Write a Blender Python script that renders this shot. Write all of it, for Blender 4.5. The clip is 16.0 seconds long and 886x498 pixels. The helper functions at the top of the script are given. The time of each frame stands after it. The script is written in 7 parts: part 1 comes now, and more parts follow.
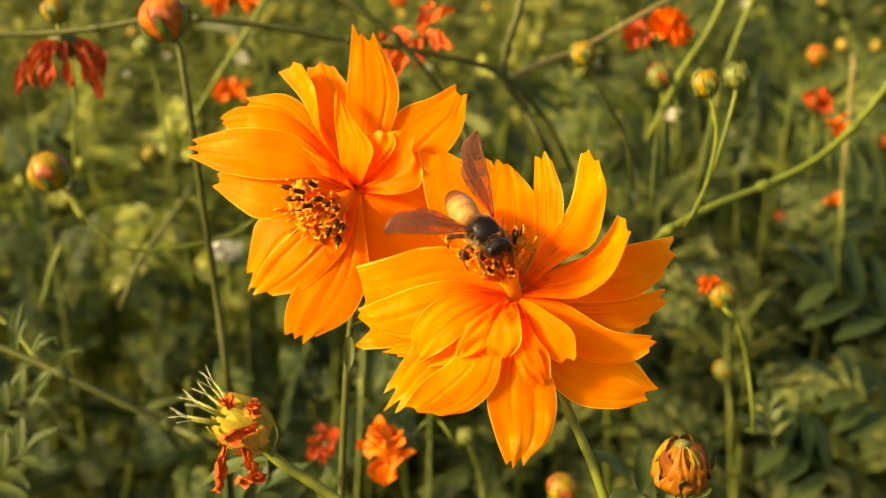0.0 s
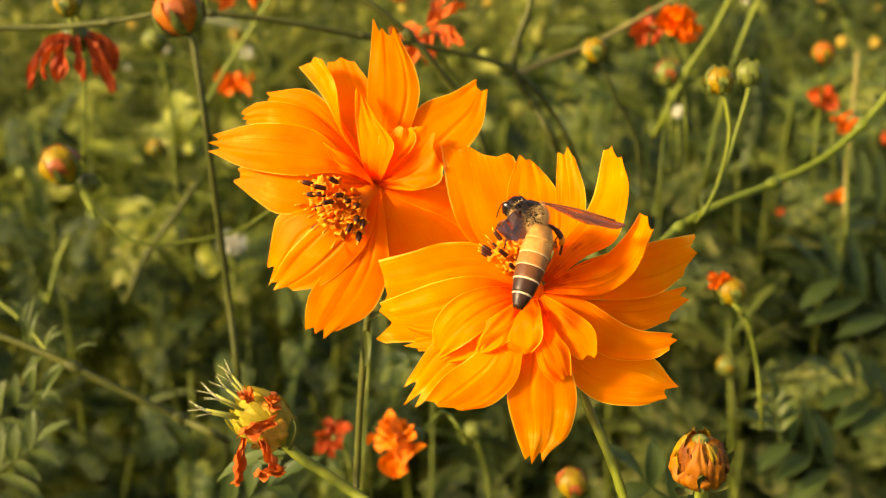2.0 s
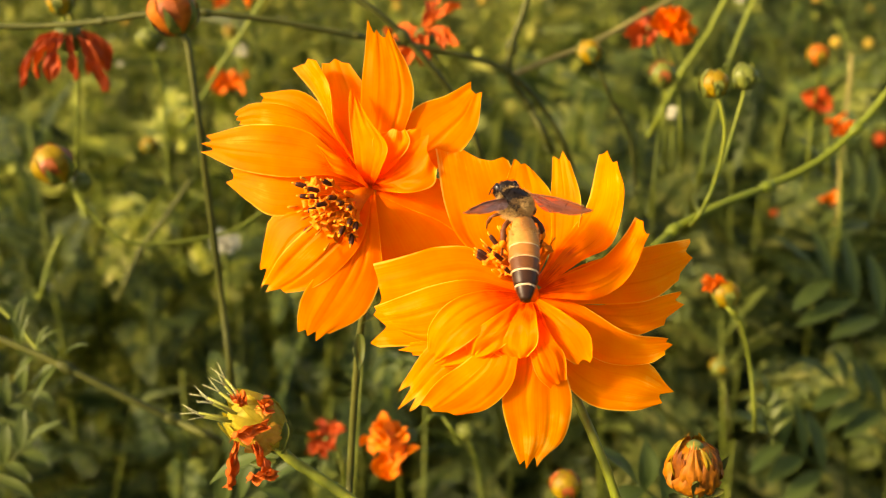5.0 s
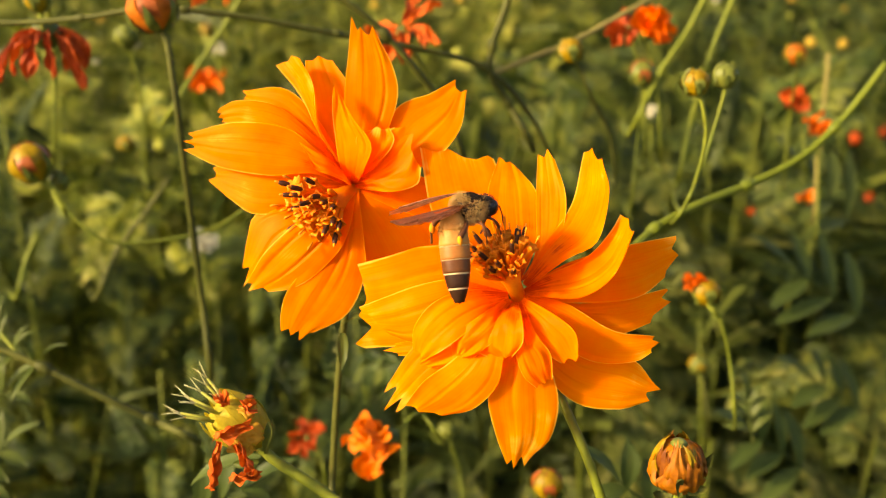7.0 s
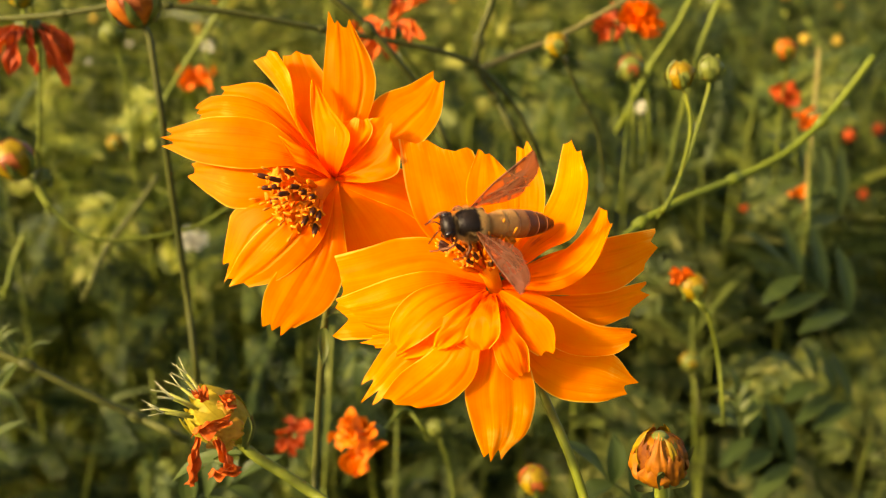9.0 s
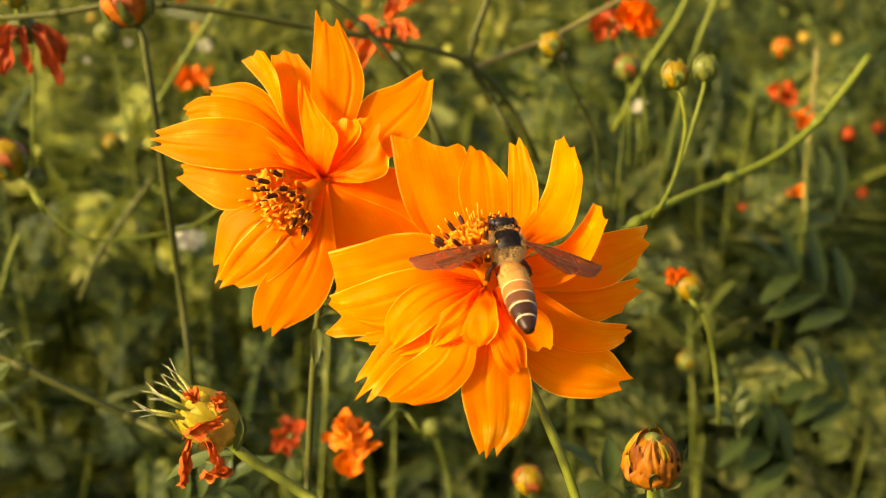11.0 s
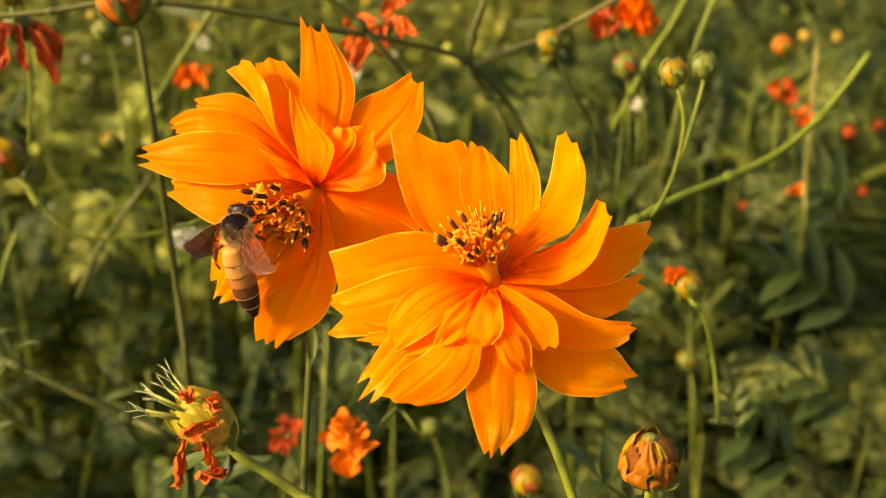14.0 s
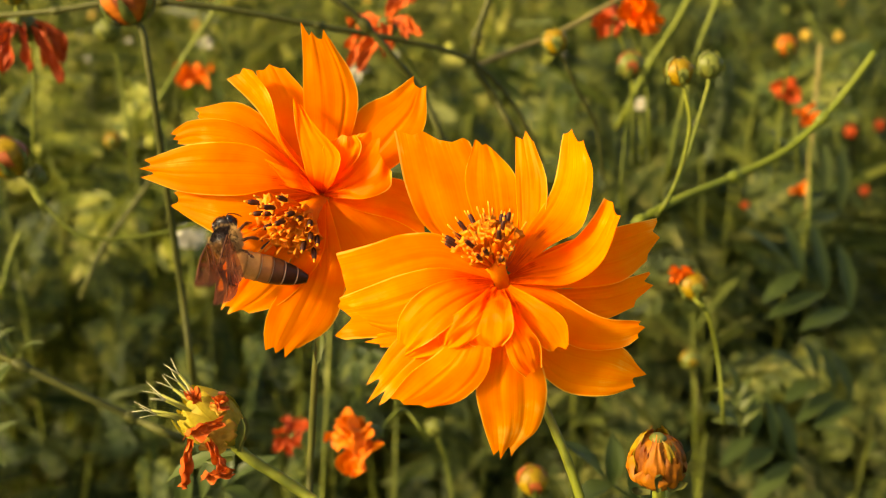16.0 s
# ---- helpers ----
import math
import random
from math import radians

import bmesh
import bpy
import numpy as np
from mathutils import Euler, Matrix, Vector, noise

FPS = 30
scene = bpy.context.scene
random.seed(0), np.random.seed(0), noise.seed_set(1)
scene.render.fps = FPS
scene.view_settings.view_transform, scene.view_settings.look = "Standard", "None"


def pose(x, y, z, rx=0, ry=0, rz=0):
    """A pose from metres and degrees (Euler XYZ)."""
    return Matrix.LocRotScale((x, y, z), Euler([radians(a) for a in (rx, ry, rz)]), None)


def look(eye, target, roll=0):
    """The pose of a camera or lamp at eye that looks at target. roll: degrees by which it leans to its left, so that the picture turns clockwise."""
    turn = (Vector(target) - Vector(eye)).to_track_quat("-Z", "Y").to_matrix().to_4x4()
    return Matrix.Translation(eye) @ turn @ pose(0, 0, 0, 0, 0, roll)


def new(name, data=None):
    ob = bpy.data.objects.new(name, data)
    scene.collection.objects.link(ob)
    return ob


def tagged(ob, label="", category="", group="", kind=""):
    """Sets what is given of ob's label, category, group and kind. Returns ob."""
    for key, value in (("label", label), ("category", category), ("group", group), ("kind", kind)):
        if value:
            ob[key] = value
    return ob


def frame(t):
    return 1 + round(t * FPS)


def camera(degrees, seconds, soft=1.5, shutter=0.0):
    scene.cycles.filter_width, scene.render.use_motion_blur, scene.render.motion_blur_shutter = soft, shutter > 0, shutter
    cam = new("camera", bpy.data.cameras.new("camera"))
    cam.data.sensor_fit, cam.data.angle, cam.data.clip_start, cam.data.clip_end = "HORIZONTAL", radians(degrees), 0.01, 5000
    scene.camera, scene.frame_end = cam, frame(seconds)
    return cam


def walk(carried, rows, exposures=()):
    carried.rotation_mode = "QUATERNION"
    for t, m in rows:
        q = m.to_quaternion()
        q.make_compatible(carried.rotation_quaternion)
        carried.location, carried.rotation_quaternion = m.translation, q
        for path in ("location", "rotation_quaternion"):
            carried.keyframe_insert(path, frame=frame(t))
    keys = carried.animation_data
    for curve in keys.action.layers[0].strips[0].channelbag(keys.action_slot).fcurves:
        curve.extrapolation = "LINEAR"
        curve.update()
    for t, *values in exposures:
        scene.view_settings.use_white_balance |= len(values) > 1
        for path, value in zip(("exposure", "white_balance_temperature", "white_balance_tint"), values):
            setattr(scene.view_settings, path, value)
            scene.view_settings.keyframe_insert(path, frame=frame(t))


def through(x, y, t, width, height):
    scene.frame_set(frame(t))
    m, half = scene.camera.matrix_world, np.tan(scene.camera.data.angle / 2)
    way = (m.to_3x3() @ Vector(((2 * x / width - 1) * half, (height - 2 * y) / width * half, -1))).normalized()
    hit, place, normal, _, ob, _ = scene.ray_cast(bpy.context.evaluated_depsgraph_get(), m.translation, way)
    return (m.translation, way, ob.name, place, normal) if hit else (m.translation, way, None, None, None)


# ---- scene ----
# Camera: a handheld close view of two cosmos flowers, looking down by twenty degrees.
cam = camera(45, 16.0, soft=1.1, shutter=0.5)
cam.data.dof.use_dof = True
cam.data.dof.focus_distance = 0.160
cam.data.dof.aperture_fstop = 23.0
walk(cam, [
    (0, pose(-0.00000, -0.16000, 0.80000, 70.01, 0.00, 0.00)),
    (0.5, pose(-0.00177, -0.16059, 0.80004, 70.07, -0.19, -0.22)),
    (1, pose(-0.00159, -0.16040, 0.79996, 70.00, -0.15, -0.02)),
    (1.5, pose(-0.00349, -0.16061, 0.80011, 69.89, -0.27, -0.32)),
    (2, pose(-0.00395, -0.16090, 0.80039, 69.74, -0.35, -0.18)),
    (2.5, pose(-0.00556, -0.16103, 0.80036, 69.65, -0.57, -0.63)),
    (3, pose(-0.00431, -0.16075, 0.80092, 69.49, -0.52, -0.33)),
    (3.5, pose(-0.00573, -0.16097, 0.80151, 69.41, -0.69, -0.64)),
    (4, pose(-0.00471, -0.16076, 0.80160, 69.47, -0.71, -0.40)),
    (6.5, pose(-0.00413, -0.15912, 0.80047, 69.62, -0.94, -1.23)),
    (7, pose(-0.00538, -0.15944, 0.80091, 69.55, -1.09, -1.65)),
    (7.5, pose(-0.00357, -0.15853, 0.80001, 69.62, -0.84, -1.30)),
    (8, pose(-0.00298, -0.15844, 0.79968, 69.61, -0.78, -1.50)),
    (8.5, pose(-0.00145, -0.15832, 0.79944, 69.59, -0.72, -1.40)),
    (9, pose(-0.00238, -0.15883, 0.79948, 69.57, -0.88, -1.82)),
    (11.5, pose(-0.00076, -0.15786, 0.79963, 69.44, -0.83, -1.79)),
    (12, pose(-0.00053, -0.15766, 0.79977, 69.39, -0.74, -1.83)),
    (12.5, pose(0.00005, -0.15728, 0.79934, 69.49, -0.76, -1.70)),
    (13, pose(-0.00065, -0.15693, 0.79875, 69.64, -0.84, -1.95)),
    (13.5, pose(-0.00035, -0.15691, 0.79895, 69.59, -0.78, -1.91)),
    (14, pose(-0.00026, -0.15695, 0.79933, 69.39, -0.83, -1.77)),
    (14.5, pose(-0.00026, -0.15714, 0.79930, 69.37, -0.86, -1.70)),
    (15, pose(-0.00049, -0.15693, 0.79937, 69.33, -0.81, -1.74)),
    (15.5, pose(-0.00129, -0.15700, 0.79881, 69.42, -0.79, -1.87)),
    (16, pose(-0.00132, -0.15666, 0.79914, 69.39, -0.80, -1.77)),
], exposures=[(0, 1.06, 8000, 9), (9.2, 1.04, 8000, 9), (12, 0.98, 8000, 10), (16, 0.95, 8000, 10)])

# Low warm sun from the camera's left, with a clear sky.
SUN_WAY = Vector((0.80, 0.38, -0.46)).normalized()
world = bpy.data.worlds.new("evening_sky")
scene.world = world
world.use_nodes = True
wn = world.node_tree.nodes
sky = wn.new("ShaderNodeTexSky")
sky.sky_type = "NISHITA"
sky.sun_disc = False
sky.sun_elevation = math.asin(-SUN_WAY.z)
sky.sun_rotation = math.atan2(-SUN_WAY.x, -SUN_WAY.y)
sky.altitude = 50
sky.dust_density = 4.0
sky.air_density = 0.8
world.node_tree.links.new(sky.outputs[0], wn["Background"].inputs[0])
wn["Background"].inputs[1].default_value = 0.15
sun = new("sun", bpy.data.lights.new("sun", "SUN"))
sun.data.energy = 4.2
sun.data.angle = radians(6.0)
sun.data.color = (1.0, 0.80, 0.52)
sun.rotation_euler = SUN_WAY.to_track_quat("-Z", "Y").to_euler()
sun.location = (-2, -2, 3)

# The bed is laid out in a system that leans with the view: right, up, back towards the eye.
FIELD = look((0.0, -0.16, 0.80), (0.0, 0.0, 0.7418))
MM = 0.001


# ---- materials ----
def material(name, low, high, rough=0.5, scale=400.0, spread=0.35, bump=0.15, through=0.0, island=False,
             stretch=(1, 1, 1), spots=None, coat=0.0, sheen=0.0, object_random=0.0, spec=0.22):
    """Two-scale mottled colour between low and high, fine relief, and light passing through thin tissue."""
    m = bpy.data.materials.new(name)
    m.use_nodes = True
    t = m.node_tree
    n, ln = t.nodes, t.links.new
    p = n["Principled BSDF"]
    out = n["Material Output"]
    tc = n.new("ShaderNodeTexCoord")
    mp = n.new("ShaderNodeMapping")
    mp.inputs["Scale"].default_value = stretch
    ln(tc.outputs["Object"], mp.inputs["Vector"])
    big = n.new("ShaderNodeTexNoise")
    big.inputs["Scale"].default_value = scale * 0.3
    big.inputs["Detail"].default_value = 3
    fine = n.new("ShaderNodeTexNoise")
    fine.inputs["Scale"].default_value = scale * 2.5
    fine.inputs["Detail"].default_value = 5
    for tex in (big, fine):
        ln(mp.outputs[0], tex.inputs["Vector"])
    add = n.new("ShaderNodeMath")
    add.operation = "MULTIPLY_ADD"
    ln(fine.outputs[0], add.inputs[0])
    add.inputs[1].default_value = spread
    ln(big.outputs[0], add.inputs[2])
    fac = add.outputs[0]
    if island or object_random:
        rnd = n.new("ShaderNodeNewGeometry" if island else "ShaderNodeObjectInfo")
        mix = n.new("ShaderNodeMath")
        mix.operation = "MULTIPLY_ADD"
        ln(rnd.outputs["Random Per Island" if island else "Random"], mix.inputs[0])
        mix.inputs[1].default_value = 0.7 if island else object_random
        ln(fac, mix.inputs[2])
        sub = n.new("ShaderNodeMath")
        sub.operation = "SUBTRACT"
        ln(mix.outputs[0], sub.inputs[0])
        sub.inputs[1].default_value = 0.35 if island else object_random / 2
        fac = sub.outputs[0]
    ramp = n.new("ShaderNodeValToRGB")
    ramp.color_ramp.elements[0].position, ramp.color_ramp.elements[1].position = 0.38, 0.85
    ramp.color_ramp.elements[0].color = (*low, 1)
    ramp.color_ramp.elements[1].color = (*high, 1)
    if spots:
        e = ramp.color_ramp.elements.new(0.97)
        e.color = (*spots, 1)
    ln(fac, ramp.inputs[0])
    ln(ramp.outputs[0], p.inputs["Base Color"])
    p.inputs["Roughness"].default_value = rough
    p.inputs["Coat Weight"].default_value = coat
    p.inputs["Specular IOR Level"].default_value = spec
    p.inputs["Sheen Weight"].default_value = sheen
    b = n.new("ShaderNodeBump")
    b.inputs["Strength"].default_value = bump
    b.inputs["Distance"].default_value = 0.0003
    ln(fine.outputs[0], b.inputs["Height"])
    ln(b.outputs[0], p.inputs["Normal"])
    if through:
        tr = n.new("ShaderNodeBsdfTranslucent")
        ln(ramp.outputs[0], tr.inputs["Color"])
        ms = n.new("ShaderNodeMixShader")
        ms.inputs[0].default_value = through
        ln(p.outputs[0], ms.inputs[1])
        ln(tr.outputs[0], ms.inputs[2])
        ln(ms.outputs[0], out.inputs["Surface"])
    return m


def petal_material(name, deep, bright, through):
    """Satin petal: fine veins along its length, a throat deepened by painted shade, soft mottling."""
    m = bpy.data.materials.new(name)
    m.use_nodes = True
    t = m.node_tree
    n, ln = t.nodes, t.links.new
    p = n["Principled BSDF"]
    uv = n.new("ShaderNodeUVMap")
    uv.uv_map = "petal"
    mp = n.new("ShaderNodeMapping")
    mp.inputs["Scale"].default_value = (34, 1.6, 1)
    ln(uv.outputs[0], mp.inputs["Vector"])
    vein = n.new("ShaderNodeTexNoise")
    vein.inputs["Scale"].default_value = 1.0
    vein.inputs["Detail"].default_value = 3
    ln(mp.outputs[0], vein.inputs["Vector"])
    tc = n.new("ShaderNodeTexCoord")
    blot = n.new("ShaderNodeTexNoise")
    blot.inputs["Scale"].default_value = 160
    blot.inputs["Detail"].default_value = 4
    ln(tc.outputs["Object"], blot.inputs["Vector"])
    sx = n.new("ShaderNodeSeparateXYZ")
    ln(uv.outputs[0], sx.inputs[0])
    a = n.new("ShaderNodeMath")
    a.operation = "MULTIPLY_ADD"
    ln(vein.outputs[0], a.inputs[0])
    a.inputs[1].default_value = 0.4
    ln(blot.outputs[0], a.inputs[2])
    c = n.new("ShaderNodeMath")
    c.operation = "MULTIPLY_ADD"
    ln(sx.outputs[1], c.inputs[0])
    c.inputs[1].default_value = 0.45
    ln(a.outputs[0], c.inputs[2])
    off = n.new("ShaderNodeMath")
    off.operation = "SUBTRACT"
    ln(sx.outputs[0], off.inputs[0])
    off.inputs[1].default_value = 0.5
    side = n.new("ShaderNodeMath")
    side.operation = "ABSOLUTE"
    ln(off.outputs[0], side.inputs[0])
    # bright band on both margins imitates light catching the petal edge
    rim = n.new("ShaderNodeMapRange")
    rim.inputs["From Min"].default_value = 0.462
    rim.inputs["From Max"].default_value = 0.5
    rim.inputs["To Max"].default_value = 0.45
    ln(side.outputs[0], rim.inputs["Value"])
    margin = n.new("ShaderNodeMath")
    ln(c.outputs[0], margin.inputs[0])
    ln(rim.outputs[0], margin.inputs[1])
    tone = n.new("ShaderNodeMath")
    tone.operation = "MULTIPLY"
    tone.inputs[1].default_value = 0.7
    ln(margin.outputs[0], tone.inputs[0])
    ramp = n.new("ShaderNodeValToRGB")
    ramp.color_ramp.elements[0].position, ramp.color_ramp.elements[1].position = 0.52, 0.84
    ramp.color_ramp.elements[0].color = (*deep, 1)
    ramp.color_ramp.elements[1].color = (*bright, 1)
    # darkest tone at the foot: shade of the throat put into the colour
    ramp.color_ramp.elements.new(0.44).color = (0.62, 0.055, 0.001, 1)
    # top tone is the painted rim light
    ramp.color_ramp.elements.new(1.0).color = (1.0, 0.50, 0.06, 1)
    ln(tone.outputs[0], ramp.inputs[0])
    ln(ramp.outputs[0], p.inputs["Base Color"])
    p.inputs["Roughness"].default_value = 0.55
    p.inputs["Specular IOR Level"].default_value = 0.12
    b = n.new("ShaderNodeBump")
    b.inputs["Strength"].default_value = 0.32
    b.inputs["Distance"].default_value = 0.0003
    ln(a.outputs[0], b.inputs["Height"])
    ln(b.outputs[0], p.inputs["Normal"])
    tr = n.new("ShaderNodeBsdfTranslucent")
    ln(ramp.outputs[0], tr.inputs["Color"])
    ms = n.new("ShaderNodeMixShader")
    ms.inputs[0].default_value = through
    ln(p.outputs[0], ms.inputs[1])
    ln(tr.outputs[0], ms.inputs[2])
    ln(ms.outputs[0], n["Material Output"].inputs["Surface"])
    return m


def leaf_material(name, tones, rough=0.5, spec=0.25, through=0.36):
    """Matt leaf tissue: every leaflet takes a tone of its own, with soft mottling and a fine relief."""
    m = bpy.data.materials.new(name)
    m.use_nodes = True
    t = m.node_tree
    n, ln = t.nodes, t.links.new
    p = n["Principled BSDF"]
    tc = n.new("ShaderNodeTexCoord")
    plant = n.new("ShaderNodeTexNoise")
    plant.inputs["Scale"].default_value = 7.0
    plant.inputs["Detail"].default_value = 2
    grain = n.new("ShaderNodeTexNoise")
    grain.inputs["Scale"].default_value = 220.0
    grain.inputs["Detail"].default_value = 4
    for tex in (plant, grain):
        ln(tc.outputs["Object"], tex.inputs["Vector"])
    geo = n.new("ShaderNodeNewGeometry")
    a = n.new("ShaderNodeMath")
    a.operation = "MULTIPLY_ADD"
    ln(geo.outputs["Random Per Island"], a.inputs[0])
    a.inputs[1].default_value = 0.80
    b = n.new("ShaderNodeMath")
    b.operation = "MULTIPLY_ADD"
    ln(plant.outputs[0], b.inputs[0])
    b.inputs[1].default_value = 0.9
    b.inputs[2].default_value = -0.45
    ln(b.outputs[0], a.inputs[2])
    c = n.new("ShaderNodeMath")
    c.operation = "MULTIPLY_ADD"
    ln(grain.outputs[0], c.inputs[0])
    c.inputs[1].default_value = 0.22
    ln(a.outputs[0], c.inputs[2])
    ramp = n.new("ShaderNodeValToRGB")
    e = ramp.color_ramp.elements
    e[0].position, e[1].position = 0.12, 1.0
    e[0].color, e[1].color = (*tones[0], 1), (*tones[-1], 1)
    for k, tone in enumerate(tones[1:-1]):
        e.new(0.12 + 0.88 * (k + 1) / (len(tones) - 1)).color = (*tone, 1)
    ln(c.outputs[0], ramp.inputs[0])
    ln(ramp.outputs[0], p.inputs["Base Color"])
    p.inputs["Roughness"].default_value = rough
    p.inputs["Specular IOR Level"].default_value = spec
    bp = n.new("ShaderNodeBump")
    bp.inputs["Strength"].default_value = 0.2
    bp.inputs["Distance"].default_value = 0.0004
    ln(grain.outputs[0], bp.inputs["Height"])
    ln(bp.outputs[0], p.inputs["Normal"])
    tr = n.new("ShaderNodeBsdfTranslucent")
    ln(ramp.outputs[0], tr.inputs["Color"])
    ms = n.new("ShaderNodeMixShader")
    ms.inputs[0].default_value = through
    ln(p.outputs[0], ms.inputs[1])
    ln(tr.outputs[0], ms.inputs[2])
    ln(ms.outputs[0], n["Material Output"].inputs["Surface"])
    return m


def wing_material():
    m = bpy.data.materials.new("smoky_wing_membrane")
    m.use_nodes = True
    t = m.node_tree
    n, ln = t.nodes, t.links.new
    p = n["Principled BSDF"]
    p.inputs["Base Color"].default_value = (0.10, 0.033, 0.013, 1)
    p.inputs["Roughness"].default_value = 0.28
    p.inputs["Specular IOR Level"].default_value = 0.15
    clear = n.new("ShaderNodeBsdfTransparent")
    clear.inputs[0].default_value = (0.82, 0.55, 0.34, 1)
    tc = n.new("ShaderNodeTexCoord")
    mp = n.new("ShaderNodeMapping")
    mp.inputs["Scale"].default_value = (0.3, 1.0, 1.0)
    ln(tc.outputs["Object"], mp.inputs["Vector"])
    cells = n.new("ShaderNodeTexVoronoi")
    cells.feature = "DISTANCE_TO_EDGE"
    cells.inputs["Scale"].default_value = 900
    ln(mp.outputs[0], cells.inputs["Vector"])
    ramp = n.new("ShaderNodeValToRGB")
    ramp.color_ramp.elements[0].position, ramp.color_ramp.elements[1].position = 0.02, 0.07
    ramp.color_ramp.elements[0].color = (0.35, 0.35, 0.35, 1)
    ramp.color_ramp.elements[1].color = (0.0, 0.0, 0.0, 1)
    ln(cells.outputs["Distance"], ramp.inputs[0])
    # the smoky tint deepens towards the tip
    sx = n.new("ShaderNodeSeparateXYZ")
    ln(tc.outputs["Object"], sx.inputs[0])
    far = n.new("ShaderNodeMath")
    far.operation = "ABSOLUTE"
    ln(sx.outputs[0], far.inputs[0])
    tint = n.new("ShaderNodeMapRange")
    tint.inputs["From Max"].default_value = 0.0125
    tint.inputs["To Min"].default_value = 0.36
    tint.inputs["To Max"].default_value = 0.90
    ln(far.outputs[0], tint.inputs["Value"])
    add = n.new("ShaderNodeMath")
    add.use_clamp = True
    ln(tint.outputs[0], add.inputs[0])
    ln(ramp.outputs[0], add.inputs[1])
    ms = n.new("ShaderNodeMixShader")
    ln(add.outputs[0], ms.inputs[0])
    ln(clear.outputs[0], ms.inputs[1])
    ln(p.outputs[0], ms.inputs[2])
    ln(ms.outputs[0], n["Material Output"].inputs["Surface"])
    return m


PETAL = petal_material("orange_petal", (0.97, 0.165, 0.001), (0.99, 0.270, 0.002), 0.50)
PETAL_DEEP = petal_material("deep_orange_petal", (0.96, 0.155, 0.001), (0.99, 0.256, 0.002), 0.50)
FLORET = material("floret_orange", (0.72, 0.15, 0.005), (0.88, 0.28, 0.012), 0.6, 900, through=0.2, object_random=0.3)
ANTHER = material("anther_brown", (0.022, 0.006, 0.003), (0.080, 0.022, 0.007), 0.55, 900)
POLLEN = material("pollen_orange", (0.60, 0.17, 0.008), (0.80, 0.29, 0.018), 0.8, 1500)
STEM_LIGHT = material("light_stem_green", (0.060, 0.088, 0.006), (0.135, 0.160, 0.012), 0.5, 300, spec=0.25)
STEM = material("stem_green", (0.06, 0.085, 0.008), (0.16, 0.185, 0.020), 0.55, 300, stretch=(1, 1, 0.3), spec=0.2)
STEM_DARK = material("dark_stem_green", (0.028, 0.034, 0.006), (0.08, 0.085, 0.014), 0.6, 260, spec=0.2)
STEM_DRY = material("dry_stalk", (0.13, 0.11, 0.028), (0.24, 0.20, 0.06), 0.7, 260)
CALYX = material("calyx_green", (0.035, 0.055, 0.008), (0.11, 0.13, 0.02), 0.5, 500, through=0.15)
SEED_GREEN = material("unripe_seed_yellow_green", (0.20, 0.20, 0.016), (0.56, 0.42, 0.035), 0.55, 500, through=0.3)
ACHENE = material("green_achene", (0.20, 0.22, 0.035), (0.40, 0.40, 0.08), 0.5, 600, through=0.2)
BRISTLE = material("pale_bristle", (0.55, 0.55, 0.22), (0.75, 0.72, 0.38), 0.5, 900)
WILT_RED = material("wilted_red_petal", (0.20, 0.022, 0.003), (0.50, 0.07, 0.007), 0.6, 500, through=0.25)
WILT_SEED = material("shrivelled_orange_red_petal", (0.28, 0.035, 0.004), (0.60, 0.115, 0.010), 0.6, 900, through=0.25)
FADED = material("faded_yellow_orange_petal", (0.34, 0.14, 0.012), (0.50, 0.30, 0.03), 0.6, 700, through=0.35)
WILT_GOLD = material("faded_orange_petal", (0.55, 0.10, 0.004), (0.80, 0.22, 0.010), 0.6, 500, through=0.3)
WILT_ORANGE = material("wilted_orange_petal", (0.55, 0.07, 0.002), (0.85, 0.17, 0.004), 0.6, 400, through=0.3)
BUD_ORANGE = material("bud_orange", (0.20, 0.042, 0.004), (0.50, 0.14, 0.009), 0.6, 700, through=0.15, object_random=0.25)
BUD_RUST = material("bud_rust", (0.13, 0.032, 0.002), (0.38, 0.128, 0.003), 0.6, 500, through=0.15, object_random=0.4)
BUD_GOLD = material("bud_gold", (0.12, 0.072, 0.003), (0.35, 0.225, 0.008), 0.45, 300, through=0.1)
BUD_RED = material("bud_bronze_bract", (0.13, 0.022, 0.006), (0.32, 0.085, 0.015), 0.45, 350)
BUD_GREEN = material("bud_olive", (0.06, 0.085, 0.014), (0.17, 0.18, 0.03), 0.45, 350)
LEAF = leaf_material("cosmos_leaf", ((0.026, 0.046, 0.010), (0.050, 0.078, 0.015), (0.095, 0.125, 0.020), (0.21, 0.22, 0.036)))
# lighter, yellower leaf tone that imitates sun on the far plants
LEAF_SUNLIT = leaf_material("sunlit_yellow_green_leaf", ((0.035, 0.055, 0.009), (0.105, 0.135, 0.020), (0.25, 0.27, 0.033), (0.50, 0.47, 0.12)))
# next three: sunlit, half-lit and shaded copies of LEAF, light put into the tones
LEAF_LIT = leaf_material("lit_cosmos_leaf", ((0.040, 0.064, 0.010), (0.13, 0.165, 0.022), (0.28, 0.31, 0.036), (0.52, 0.50, 0.13)))
LEAF_HALF_LIT = leaf_material("half_lit_cosmos_leaf", ((0.030, 0.048, 0.012), (0.062, 0.088, 0.020), (0.115, 0.140, 0.028), (0.22, 0.22, 0.055)))
LEAF_SHADED_DARK = leaf_material("shaded_dark_cosmos_leaf", ((0.022, 0.040, 0.010), (0.042, 0.068, 0.015), (0.078, 0.108, 0.020), (0.17, 0.18, 0.032)))
